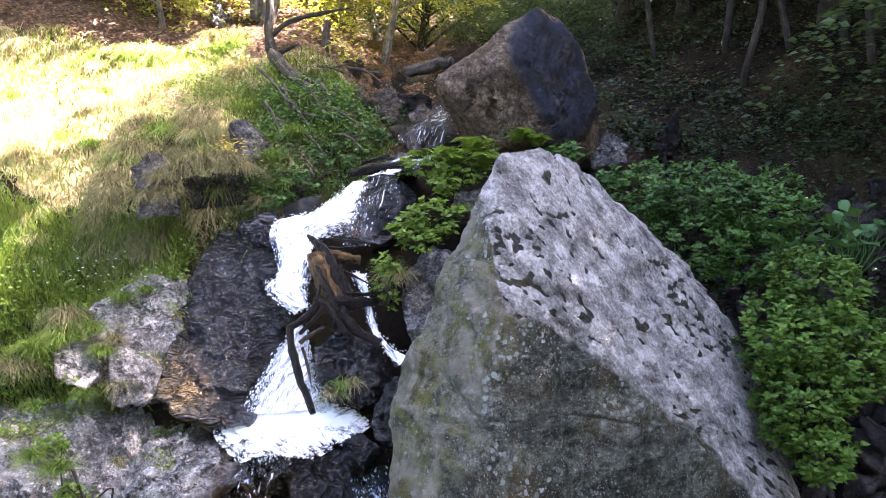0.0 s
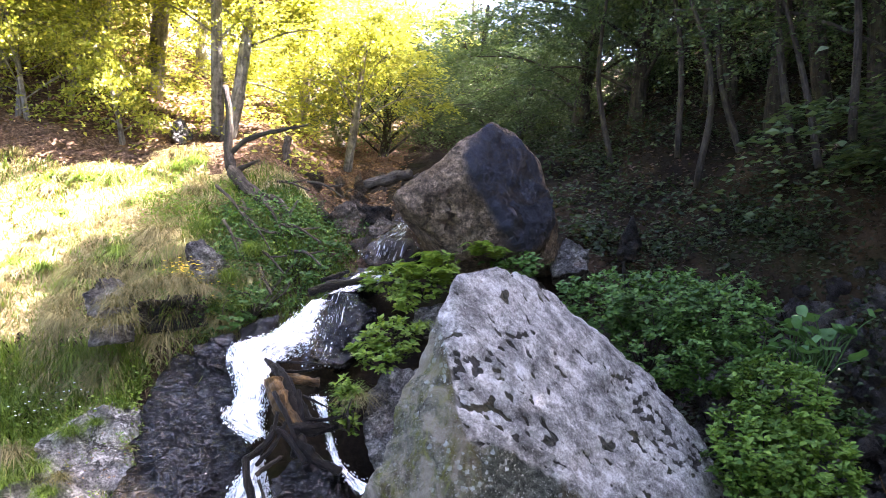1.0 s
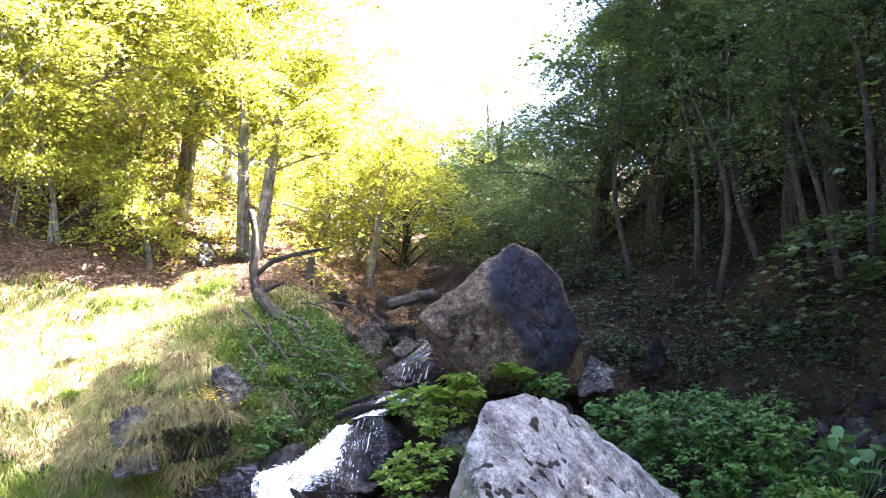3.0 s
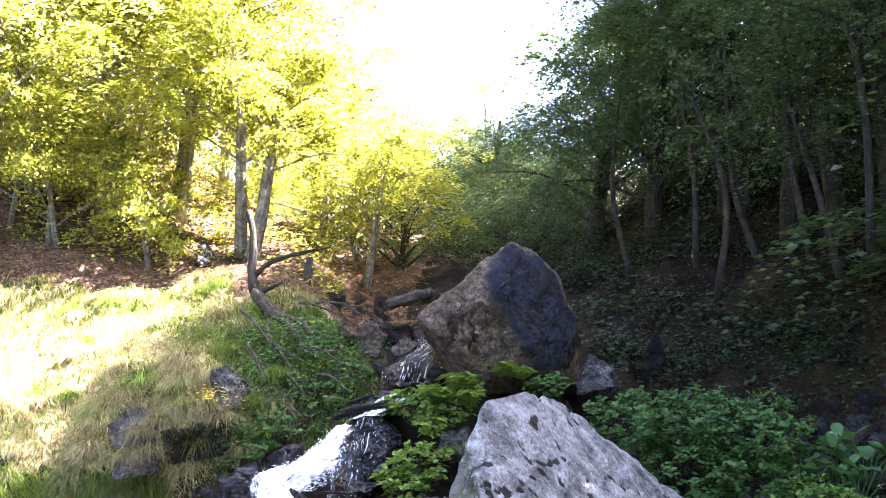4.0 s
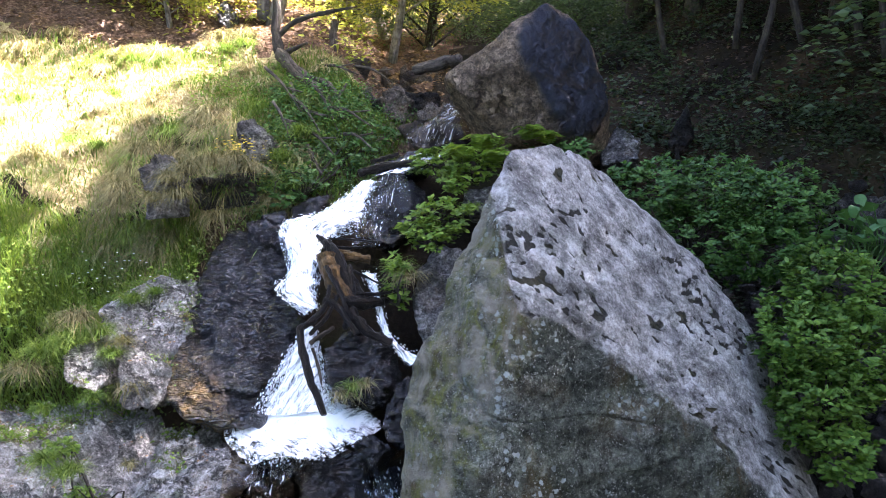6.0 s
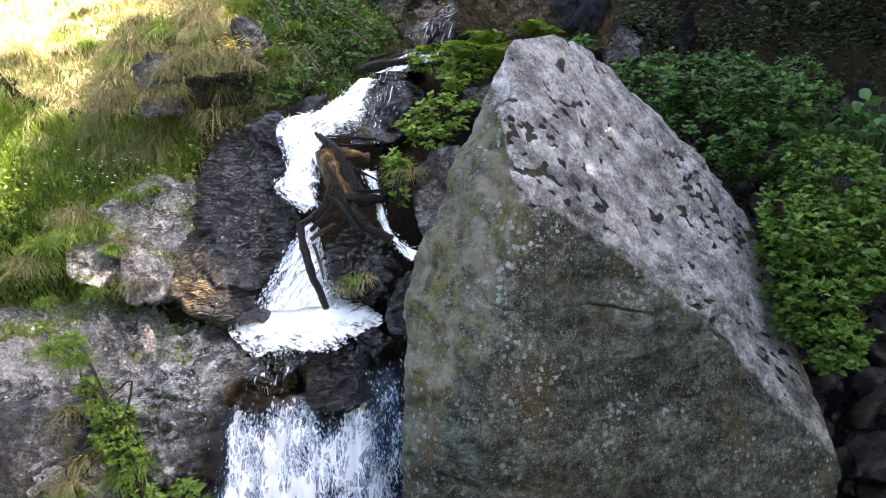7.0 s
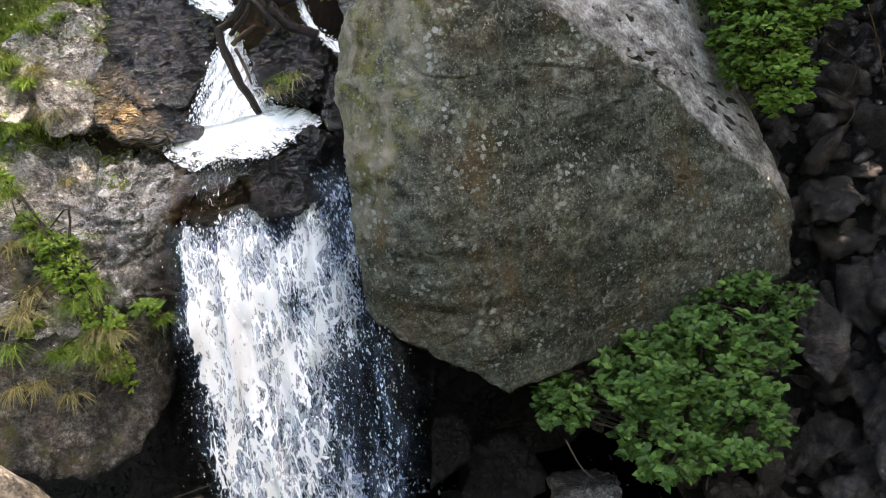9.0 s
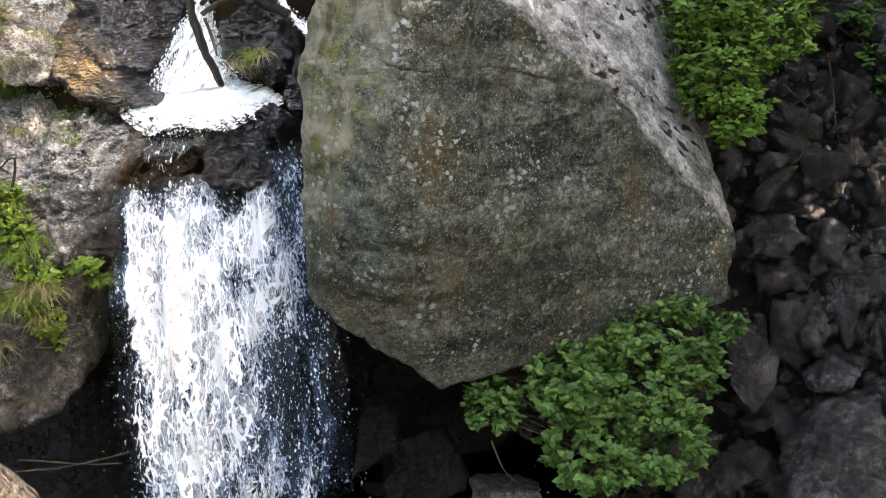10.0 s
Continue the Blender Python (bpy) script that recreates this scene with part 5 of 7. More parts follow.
water("lip", SHEET, [(-1.62, 5.24, 2.23), (-1.58, 5.05, 2.19), LIP_L + Vector((0, -0.02, 0.08)), LIP_L + Vector((0, -0.09, -0.03))], [(-0.95, 5.26, 2.23), (-1.0, 5.1, 2.22), MIDDLE + Vector((0.05, -0.02, 0.08)), MIDDLE + Vector((0.05, -0.1, -0.06))], fall, n=40, across=40, rough=0.03, lift=0.0, seed=10)
water("lip", SHEET, [(-0.62, 5.24, 2.2), (-0.64, 5.15, 2.19), LIP_L.lerp(LIP_R, 0.78)], [(-0.32, 5.26, 2.2), (-0.36, 5.15, 2.19), LIP_R], fall, n=30, across=24, rough=0.03, lift=0.0, seed=11)


def fall_place(u, s, out):
    """A place in the fall: u across the lip, s seconds after leaving it, at its own speed outwards."""
    p = LIP_L.lerp(LIP_R, u)
    p = p + Vector((0.0, 0.03, -0.10 * math.sin(math.pi * u) - 0.10 * abs(noise.noise(Vector((u * 5.5, 3.3, 0.2))))))
    vx = -0.12 + 0.55 * u
    return p + Vector((vx * s, -out * s, -4.9 * s * s - 0.5 * s))


def density(u, s, layer):
    """How much of the fall is white at a place: thick at the far bank, broken up lower down and towards the boulder."""
    mass = float(smoothstep(0.62, 0.40, u) * smoothstep(0.02, 0.09, s) * (1 - 0.55 * smoothstep(0.33, 0.50, s)))
    jet = math.exp(-(((u - 0.76 + 0.35 * s) / 0.06) ** 2)) * float(1 - smoothstep(0.25, 0.45, s))
    lace = float(smoothstep(0.06, 0.22, s))
    clump = noise.noise(Vector((u * 8 + 6 * s, s * 13, 1.5))) + 0.7 * noise.noise(Vector((u * 20 - 5 * s, s * 24, 4.5)))
    d = 0.26 * lace + 0.25 * mass + 0.28 * jet + 0.22 * clump + 0.12 * noise.noise(Vector((u * 9, s * 7, layer * 3.3))) + 0.06
    d -= 0.16 * float(smoothstep(0.55, 0.95, u) * smoothstep(0.16, 0.36, s))
    return d - 0.5 * float(1 - smoothstep(0.0, 0.06, u)) - 0.4 * float(smoothstep(0.92, 1.0, u))


def curtain(name, layer, out, n=90, across=70):
    """A broken sheet of falling water under the whole lip, with its flow along the second texture axis."""
    verts, faces, uv, thick = [], [], [], []
    for i in range(n):
        s = 0.70 * (i / (n - 1)) ** 0.8
        for k in range(across):
            u = -0.04 + 1.06 * k / (across - 1)
            p = fall_place(u, s, out + 0.12 * noise.noise(Vector((u * 9, s * 2, layer))))
            p += Vector((0.05 * noise.noise(Vector((u * 14, s * 5, layer + 3))), 0.10 * noise.noise(Vector((u * 16, s * 9, layer + 7))), 0)) * min(1.0, 6 * s)
            verts.append(p - fall.location)
            uv.append((u * 1.25 + 0.37 * layer, 0.75 * (4.9 * s * s + 0.5 * s) ** 0.8 + 0.21 * layer))
            thick.append((density(u, s, layer), 0.0))
    for i in range(n - 1):
        for k in range(across - 1):
            q = i * across + k
            faces.append((q, q + 1, q + across + 1, q + across))
    me = mesh(name, verts, faces)
    for layer_name, values in (("flow", uv), ("edge", thick)):
        channel = me.uv_layers.new(name=layer_name)
        for loop in me.loops:
            channel.data[loop.index].uv = values[loop.vertex_index]
    return part(name, me, LACE, fall)


for layer, out in enumerate((0.55, 0.68, 0.80, 0.94)):
    curtain("curtain", layer, out)


def drops_mesh(name, n, seed, size, first, last, spread):
    """Drops and shreds of white water, gathered in clumps, thinning out downwards and towards the boulder."""
    r = np.random.default_rng(seed)
    tv, tf = DROP
    vs, k = [], 0
    while k < n:
        u, s = r.uniform(-0.02, 1.0), first + (last - first) * r.uniform() ** 0.8
        if r.uniform() > max(0.10, min(1.0, 0.1 + 1.1 * density(u, s, 9))):
            continue
        out = 0.74 + r.normal(0, 0.15)
        a = fall_place(u + r.normal(0, spread * (0.3 + s)), s, out)
        way = (fall_place(u, s + 0.01, out) - fall_place(u, s, out)).normalized() + Vector(r.normal(0, 0.2, 3))
        way.normalize()
        thin = size * r.gamma(2.0, 0.28)
        side = way.orthogonal().normalized()
        m = np.array([side * thin, way.cross(side) * thin, way * thin * r.uniform(1.0, 2.8)])
        vs.append(tv @ m + np.array(a + Vector(r.normal(0, 0.012, 3))))
        k += 1
    v = np.concatenate(vs) - np.array(fall.location)
    f = (tf[None] + (np.arange(n) * len(tv))[:, None, None]).reshape(-1, 3)
    return fast_mesh(name, v, f, True)


tagged(part("strand", drops_mesh("strand", 6000, 1, 0.0070, 0.03, 0.66, 0.03), FOAM, fall), kind="stuff")
tagged(part("spray", drops_mesh("spray", 9000, 2, 0.0040, 0.04, 0.70, 0.10), FOAM, fall), kind="stuff")

# the plunge pool under the fall, its near-black tint standing for shade
n = 40
pv = [(-3.2 + 4.6 * i / n, 1.2 + 4.0 * j / n, -0.22 + 0.03 * noise.noise(Vector((i * 0.4, j * 0.4, 2)))) for j in range(n + 1) for i in range(n + 1)]
pf = [(j * (n + 1) + i, j * (n + 1) + i + 1, (j + 1) * (n + 1) + i + 1, (j + 1) * (n + 1) + i) for j in range(n) for i in range(n)]
plunge = mesh("plunge_pool", pv, pf)
layer = plunge.uv_layers.new(name="flow")
for loop in plunge.loops:
    layer.data[loop.index].uv = pv[loop.vertex_index][:2]
edge = plunge.uv_layers.new(name="edge")
for loop in plunge.loops:
    edge.data[loop.index].uv = (0.5, 0.5)
tagged(part("plunge_pool", plunge, SHADE_WATER), "foam-flecked plunge pool water, tinted near-black for the hollow's shade", "water", kind="structure")


# ---- plants ----
def on_ground(rng, lo, hi, n, keep=None):
    out = []
    while len(out) < n:
        x, y = rng.uniform(lo[0], hi[0]), rng.uniform(lo[1], hi[1])
        if keep is None or keep(x, y):
            out.append((x, y, rough_ground(x, y)))
    return np.array(out)


def grass_field(name, label, n, lo, hi, length, mat, seed, keep=None, droop=0.35, width=0.0045, lean=0.35):
    rng = random.Random(seed)
    r = np.random.default_rng(seed)
    at = on_ground(rng, lo, hi, n, keep)
    ways = np.array((0, -0.25, 1.0)) + r.normal(0, lean, (n, 3)) * (1, 1, 0.2)
    ob = part(name, blades_mesh(name, at, ways / np.linalg.norm(ways, axis=1, keepdims=True), r.uniform(0.5, 1.2, n) * length, width * r.uniform(0.7, 1.4, n), droop * r.uniform(0.4, 1.6, n), seed), mat)
    return tagged(ob, label, "grass", kind="stuff")


def left_bank(x, y):
    return x < stream_x(y) - 0.55 - 0.12 * (y - 5)


grass_field("grass", "lush green grass on the shaded bank", 14000, (-4.6, 5.25), (-2.0, 6.6), 0.30, GRASS, 1, lambda x, y: left_bank(x, y) and x < -2.05 - 0.2 * (6.6 - y), 0.3)
grass_field("grass", "sunlit grass covering the upper bank", 14000, (-7.5, 6.2), (-1.2, 8.9), 0.15, GRASS, 2, lambda x, y: left_bank(x, y) and noise.noise(Vector((x * 1.3, y * 1.3, 4))) > -0.25, 0.5)
grass_field("grass", "dry straw-coloured grass on the upper bank", 15000, (-7.5, 6.0), (-1.4, 8.9), 0.17, DRY, 3, lambda x, y: left_bank(x, y) and x < -1.9 + 0.9 * noise.noise(Vector((x * 1.1, y * 1.1, 9))), 0.8)
r = np.random.default_rng(31)
rr = random.Random(31)
spots = on_ground(rr, (-2.9, 5.9), (-0.6, 8.6), 480, lambda x, y: left_bank(x, y) and noise.noise(Vector((x * 1.7, y * 1.7, 21))) > -0.12)
at = np.repeat(spots, 13, 0) + r.normal(0, 1, (len(spots) * 13, 3)) * (0.07, 0.07, 0.05) + (0, 0, 0.07)
herb = part("herbs", leaves_mesh("herbs", at, r.normal(0, 1, at.shape) * (1, 1, 0.3), np.array((0, -0.4, 1)) + r.normal(0, 0.45, at.shape), 0.032 * r.uniform(0.6, 1.4, len(at))), LEAF_YOUNG)
tagged(herb, "small leafy herbs among the grass of the bank", "herbs", kind="stuff")
for lo, hi, n, size, mat, seed in [((-3.6, 5.1), (-2.05, 6.3), 330, 0.034, LEAF_YOUNG, 32), ((-1.9, 6.5), (-0.7, 8.0), 300, 0.036, LEAF_BUSH, 33)]:
    spots = on_ground(random.Random(seed), lo, hi, n, left_bank)
    at = np.repeat(spots, 16, 0) + r.normal(0, 1, (len(spots) * 16, 3)) * (0.06, 0.06, 0.06) + (0, 0, 0.12)
    herb = part("herbs", leaves_mesh("herbs", at, r.normal(0, 1, at.shape) * (1, 1, 0.3), np.array((0, -0.4, 1)) + r.normal(0, 0.45, at.shape), size * r.uniform(0.6, 1.4, len(at))), mat)
    tagged(herb, "small-leaved green herbs growing through the grass", "herbs", kind="stuff")
grass_field("grass", "green grass and sedge between the bank and the stream", 5200, (-2.0, 6.45), (-0.4, 8.3), 0.13, GRASS, 6, lambda x, y: stream_x(y) - 1.5 < x < stream_x(y) - 0.42, 0.6)
spots = on_ground(random.Random(34), (-1.9, 6.45), (-0.4, 8.3), 260, lambda x, y: stream_x(y) - 1.4 < x < stream_x(y) - 0.45)
at = np.repeat(spots, 16, 0) + r.normal(0, 1, (len(spots) * 16, 3)) * (0.06, 0.06, 0.05) + (0, 0, 0.07)
herb = part("herbs", leaves_mesh("herbs", at, r.normal(0, 1, at.shape) * (1, 1, 0.3), np.array((0, -0.4, 1)) + r.normal(0, 0.45, at.shape), 0.03 * r.uniform(0.6, 1.4, len(at))), LEAF_BUSH)
tagged(herb, "low leafy herbs on the damp earth beside the stream", "herbs", kind="stuff")
grass_field("grass", "short green grass along the stream", 3500, (-2.2, 6.6), (-0.7, 8.6), 0.2, GRASS, 5, left_bank, 0.5)


def tussock(at, size, n, mat, seed, label, droop=1.0):
    r = np.random.default_rng(seed)
    base = r.normal(0, size * 0.16, (n, 3)) * (1, 1, 0.4)
    ways = np.array((0, -0.35, 0.9)) + r.normal(0, 0.45, (n, 3)) * (1, 1, 0.3)
    ob = part("grass_tuft", blades_mesh("grass_tuft", base, ways / np.linalg.norm(ways, axis=1, keepdims=True), r.uniform(0.6, 1.1, n) * size, 0.0036, droop * r.uniform(0.6, 1.3, n), seed), mat)
    ob.location = at
    return tagged(ob, label, "grass tuft", "grass tufts")


for k, (at, size, n, mat) in enumerate([
    ((-2.04, 6.42, 4.08), 0.34, 260, SEDGE), ((-1.89, 6.52, 4.09), 0.34, 260, SEDGE), ((-2.19, 6.32, 4.02), 0.32, 220, SEDGE), ((-2.30, 6.23, 3.95), 0.3, 200, SEDGE), ((-2.59, 6.38, 4.17), 0.3, 200, SEDGE),
    ((-1.75, 6.51, 4.02), 0.32, 200, SEDGE), ((-2.38, 6.04, 3.80), 0.26, 160, SEDGE), ((-2.21, 6.10, 3.82), 0.3, 180, SEDGE), ((-2.62, 6.05, 3.89), 0.26, 160, SEDGE),
    ((-0.74, 5.05, 2.62), 0.20, 60, GRASS), ((-0.68, 5.08, 2.63), 0.18, 50, SEDGE), ((-0.81, 5.02, 2.57), 0.18, 50, SEDGE),
    ((-0.44, 5.72, 3.25), 0.26, 150, SEDGE), ((-0.49, 5.77, 3.28), 0.26, 150, GRASS), ((0.03, 6.18, 3.70), 0.2, 120, GRASS),
    ((-2.13, 4.34, 1.85), 0.24, 120, GRASS), ((-2.02, 4.26, 1.66), 0.34, 190, GRASS), ((-1.89, 4.19, 1.49), 0.36, 200, SEDGE), ((-1.98, 4.12, 1.43), 0.34, 200, GRASS), ((-2.26, 4.09, 1.71), 0.3, 160, SEDGE),
    ((-1.60, 4.31, 1.46), 0.2, 120, GRASS), ((-2.32, 3.90, 1.36), 0.24, 120, SEDGE), ((-2.11, 4.06, 1.45), 0.24, 120, GRASS), ((-2.27, 4.35, 2.32), 0.3, 180, GRASS), ((-2.43, 4.40, 2.37), 0.26, 160, GRASS),
    ((-2.36, 5.38, 2.85), 0.2, 90, SEDGE), ((-2.23, 5.15, 2.60), 0.24, 100, SEDGE), ((-2.68, 5.38, 3.01), 0.3, 160, SEDGE), ((-2.84, 5.00, 2.75), 0.3, 140, SEDGE), ((-1.98, 4.49, 2.32), 0.14, 60, SEDGE),
    ((-2.53, 5.38, 2.91), 0.26, 200, GRASS), ((-2.64, 5.20, 2.89), 0.26, 200, GRASS), ((-2.41, 5.63, 3.09), 0.22, 160, GRASS), ((-2.39, 5.24, 2.79), 0.2, 140, GRASS), ((-2.76, 5.07, 2.84), 0.28, 220, GRASS), ((-2.27, 5.75, 3.13), 0.18, 120, GRASS), ((-2.14, 5.97, 3.21), 0.16, 100, GRASS), ((-2.60, 4.73, 2.57), 0.16, 120, GRASS), ((-2.41, 5.00, 2.56), 0.18, 120, GRASS),
    ((-1.45, 7.14, 4.32), 0.3, 160, GRASS), ((-1.45, 6.63, 3.88), 0.28, 160, GRASS), ((-1.58, 6.81, 4.11), 0.28, 160, GRASS), ((-0.13, 6.49, 3.93), 0.22, 140, GRASS),
]):
    tussock(at, size * (0.55 if at[1] < 4.6 else 0.75), int(n * 1.5), mat, 100 + k, "drooping tuft of straw-coloured sedge" if mat == SEDGE else "tuft of fresh green grass growing on rock", 1.1 if mat == SEDGE else 0.8)


def shrub(name, label, at, blobs, n, size, mat, seed, shape=LEAF_FULL, stems=8, group="", category="shrub"):
    """A bush: stems from its foot to rounded masses (centre, radii), clothed in leaves that turn outwards and up."""
    r = np.random.default_rng(seed)
    top = thing(name, at, label, category, group)
    at = Vector(at)
    vol = np.array([b[1][0] * b[1][1] + b[1][0] * b[1][2] for b in blobs])
    counts = (n * vol / vol.sum()).astype(int)
    P, A, N = [], [], []
    limbs = []
    for (c, rad), count in zip(blobs, counts):
        c = np.array(Vector(c) - at)
        sprigs = max(4, count // 9)
        d = r.normal(0, 1, (sprigs, 3))
        d /= np.linalg.norm(d, axis=1, keepdims=True)
        lump = np.array([1 + 0.45 * noise.noise(Vector(q * 2.2 + seed)) for q in d])
        tip = c + d * np.array(rad) * (lump * r.uniform(0.55, 1.0, sprigs) ** 0.5)[:, None]
        for q, dd in zip(tip, d):
            for j in range(9):
                ang = j * 2.4
                out = np.array((math.cos(ang), math.sin(ang), 0.25)) + 0.5 * dd
                P.append(q + r.normal(0, 0.25 * size, 3) - dd * 0.25 * size * (j // 3))
                A.append(out + r.normal(0, 0.25, 3))
                N.append(np.array((0, -0.25, 1.0)) + 0.5 * dd + r.normal(0, 0.3, 3))
        for j in range(stems):
            q = Vector(tip[r.integers(sprigs)])
            mid_ = q * 0.5 + Vector(r.normal(0, 0.05, 3)) + Vector((0, 0, 0.06))
            limbs.append((smooth_path([(0, 0, 0), mid_, q], 7), (0.010, 0.003), 5, 0.0))
    part("branchwork", tubes_mesh("branchwork", limbs), BARK_DARK, top)
    s = size * r.uniform(0.55, 1.25, len(P))
    part("foliage", leaves_mesh("foliage", P, A, N, s, shape), mat, top)
    return top


BUSHES = [
    ("leafy green shrub growing behind the boulder", (1.78, 6.39, 3.21), [((1.45, 6.42, 3.82), (0.38, 0.4, 0.26)), ((1.94, 6.39, 3.80), (0.45, 0.45, 0.3)), ((2.34, 6.25, 3.70), (0.4, 0.45, 0.32)), ((1.82, 6.10, 3.47), (0.4, 0.35, 0.3)), ((2.23, 6.05, 3.39), (0.35, 0.35, 0.28))], 12000, 0.047),
    ("bright green bushy shrub beside the boulder", (2.30, 5.17, 2.08), [((2.47, 5.50, 3.17), (0.34, 0.35, 0.3)), ((2.27, 5.36, 2.85), (0.36, 0.35, 0.32)), ((2.61, 5.34, 2.73), (0.34, 0.35, 0.34)), ((2.29, 5.20, 2.50), (0.32, 0.3, 0.36)), ((2.37, 5.08, 2.23), (0.2, 0.25, 0.25))], 12500, 0.048),
    ("low leafy shrub under the boulder", (1.47, 4.21, 0.10), [((1.25, 4.37, 0.61), (0.34, 0.3, 0.26)), ((1.61, 4.37, 0.68), (0.34, 0.3, 0.26)), ((1.33, 4.14, 0.29), (0.34, 0.3, 0.3)), ((1.79, 4.13, 0.32), (0.26, 0.25, 0.28)), ((2.07, 4.48, 0.63), (0.16, 0.2, 0.2)), ((0.70, 4.34, 0.50), (0.2, 0.2, 0.17))], 7600, 0.058),
    ("leafy sprays under the boulder", (2.17, 4.65, 0.58), [((1.67, 4.75, 0.87), (0.2, 0.15, 0.1)), ((2.06, 4.76, 0.91), (0.22, 0.15, 0.09)), ((2.32, 4.71, 0.80), (0.12, 0.12, 0.1))], 1100, 0.058),
]
for k, (label, at, blobs, n, size) in enumerate(BUSHES):
    shrub("shrub", label, at, blobs, n, size, LEAF_BUSH_LIGHT if "bright" in label else LEAF_BUSH, 200 + k, group="shrubs")
for k, (label, at, blobs, n, size, mat) in enumerate([
    ("round-leaved green plant on the stream bank", (-0.21, 6.05, 3.42), [((-0.19, 6.02, 3.66), (0.22, 0.2, 0.15)), ((-0.29, 5.96, 3.52), (0.19, 0.18, 0.13))], 1300, 0.045, LEAF_YOUNG),
    ("small bright green plant over the water", (-0.49, 5.58, 3.06), [((-0.51, 5.66, 3.26), (0.10, 0.1, 0.16)), ((-0.48, 5.59, 3.10), (0.06, 0.06, 0.08))], 480, 0.042, LEAF_YOUNG),
    ("fresh green fern by the stream", (0.05, 6.49, 3.88), [((0.05, 6.49, 4.02), (0.2, 0.15, 0.12)), ((0.22, 6.68, 4.16), (0.14, 0.12, 0.12)), ((-0.09, 6.39, 3.91), (0.16, 0.14, 0.08))], 1000, 0.05, LEAF_YOUNG),
    ("low green plants at the upper stream", (-0.23, 6.78, 4.02), [((-0.31, 6.78, 4.06), (0.2, 0.2, 0.1)), ((-0.09, 6.89, 4.14), (0.14, 0.14, 0.08))], 800, 0.045, LEAF_YOUNG),
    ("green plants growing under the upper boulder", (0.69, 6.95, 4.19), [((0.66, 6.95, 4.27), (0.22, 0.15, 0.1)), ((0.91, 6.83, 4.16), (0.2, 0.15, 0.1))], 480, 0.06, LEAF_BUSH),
    ("green herbs on the stream bank", (-1.36, 6.65, 3.78), [((-1.36, 6.65, 3.92), (0.2, 0.2, 0.14)), ((-1.48, 6.52, 3.79), (0.15, 0.15, 0.1)), ((-1.06, 7.21, 4.14), (0.3, 0.3, 0.14)), ((-0.89, 7.53, 4.33), (0.25, 0.3, 0.14))], 1300, 0.05, LEAF_BUSH),
    ("leafy green plants hanging over the gully trickle", (4.08, 6.62, 2.40), [((4.02, 6.62, 2.62), (0.2, 0.18, 0.14)), ((4.16, 6.48, 2.34), (0.18, 0.16, 0.12)), ((4.2, 6.40, 2.12), (0.1, 0.12, 0.1)), ((3.62, 6.78, 2.72), (0.18, 0.16, 0.12))], 1100, 0.055, LEAF_BUSH),
    ("young fern frond on the rock", (-1.65, 4.31, 1.50), [((-1.66, 4.30, 1.56), (0.08, 0.08, 0.05))], 60, 0.06, LEAF_YOUNG),
]):
    shrub("plant", label, at, blobs, n, size, mat, 240 + k, stems=4, category="plant", group="plants")

rr = random.Random(53)
for k in range(64):
    x, y = rr.uniform(-3.1, -1.45), rr.uniform(6.15, 7.5)
    if left_bank(x, y) and not (-2.3 < x < -1.7 and y < 6.45):
        mat = rr.choice((SEDGE, SEDGE, GRASS))
        tussock((x, y, rough_ground(x, y) + 0.02), rr.uniform(0.2, 0.34), 260, mat, 1500 + k, "shaggy sedge tussock hanging over the edge of the bank" if mat == SEDGE else "shaggy green grass tuft at the edge of the bank", 1.3)
rr = random.Random(52)
for k in range(95):
    x, y = rr.uniform(-4.8, -1.3), rr.uniform(6.2, 9.0)
    if left_bank(x, y):
        mat = rr.choice((DRY, SEDGE, GRASS))
        tussock((x, y, rough_ground(x, y)), rr.uniform(0.16, 0.32), 190, mat, 600 + k, {DRY: "bleached drooping tuft of dry grass on the bank", SEDGE: "straw-coloured sedge tussock on the bank", GRASS: "green grass tuft on the sunlit bank"}[mat], 1.0)


def butterbur(at, seed, n):
    """A clump of big round leaves on upright stalks; every leaf is a part."""
    r = np.random.default_rng(seed)
    top = thing("plant", at, "clump of large rounded butterbur leaves above the gully", "plant", "butterburs")
    rim = 14
    verts = [(0, 0, 0)] + [((0.5 + 0.03 * (k % 2)) * math.sin(2 * math.pi * k / rim), 0.12 + 0.5 * (1 - math.cos(2 * math.pi * k / rim)) - 0.25 * (k in (0,)), 0.07 * math.cos(6 * math.pi * k / rim)) for k in range(rim)]
    verts[0] = (0, 0.42, -0.08)
    leaf = mesh("leaf", verts, [(0, 1 + k, 1 + (k + 1) % rim) for k in range(rim)])
    for k in range(n):
        p = Vector(r.normal(0, 1, 3)) * 0.17
        p.z = 0.05 + 0.7 * abs(p.z)
        stalk = part("stalk", tubes_mesh("stalk", [(smooth_path([(0.2 * p.x, 0.2 * p.y, -0.1), p * 0.6, p], 5), (0.006, 0.004), 4, 0.0)]), LEAF_BIG, top)
        ob = part("leaf", leaf, LEAF_BIG, top)
        s = r.uniform(0.07, 0.14)
        ob.matrix_basis = pose(p.x, p.y, p.z, r.normal(20, 18), r.normal(0, 15), r.uniform(0, 360)) @ Matrix.Diagonal((s, s, s, 1))
    return top


for k, (at, n) in enumerate([((2.83, 5.79, 3.34), 16), ((3.02, 5.94, 3.45), 16), ((2.45, 5.85, 3.33), 9), ((2.86, 6.13, 3.47), 12)]):
    butterbur(at, 700 + k, n)
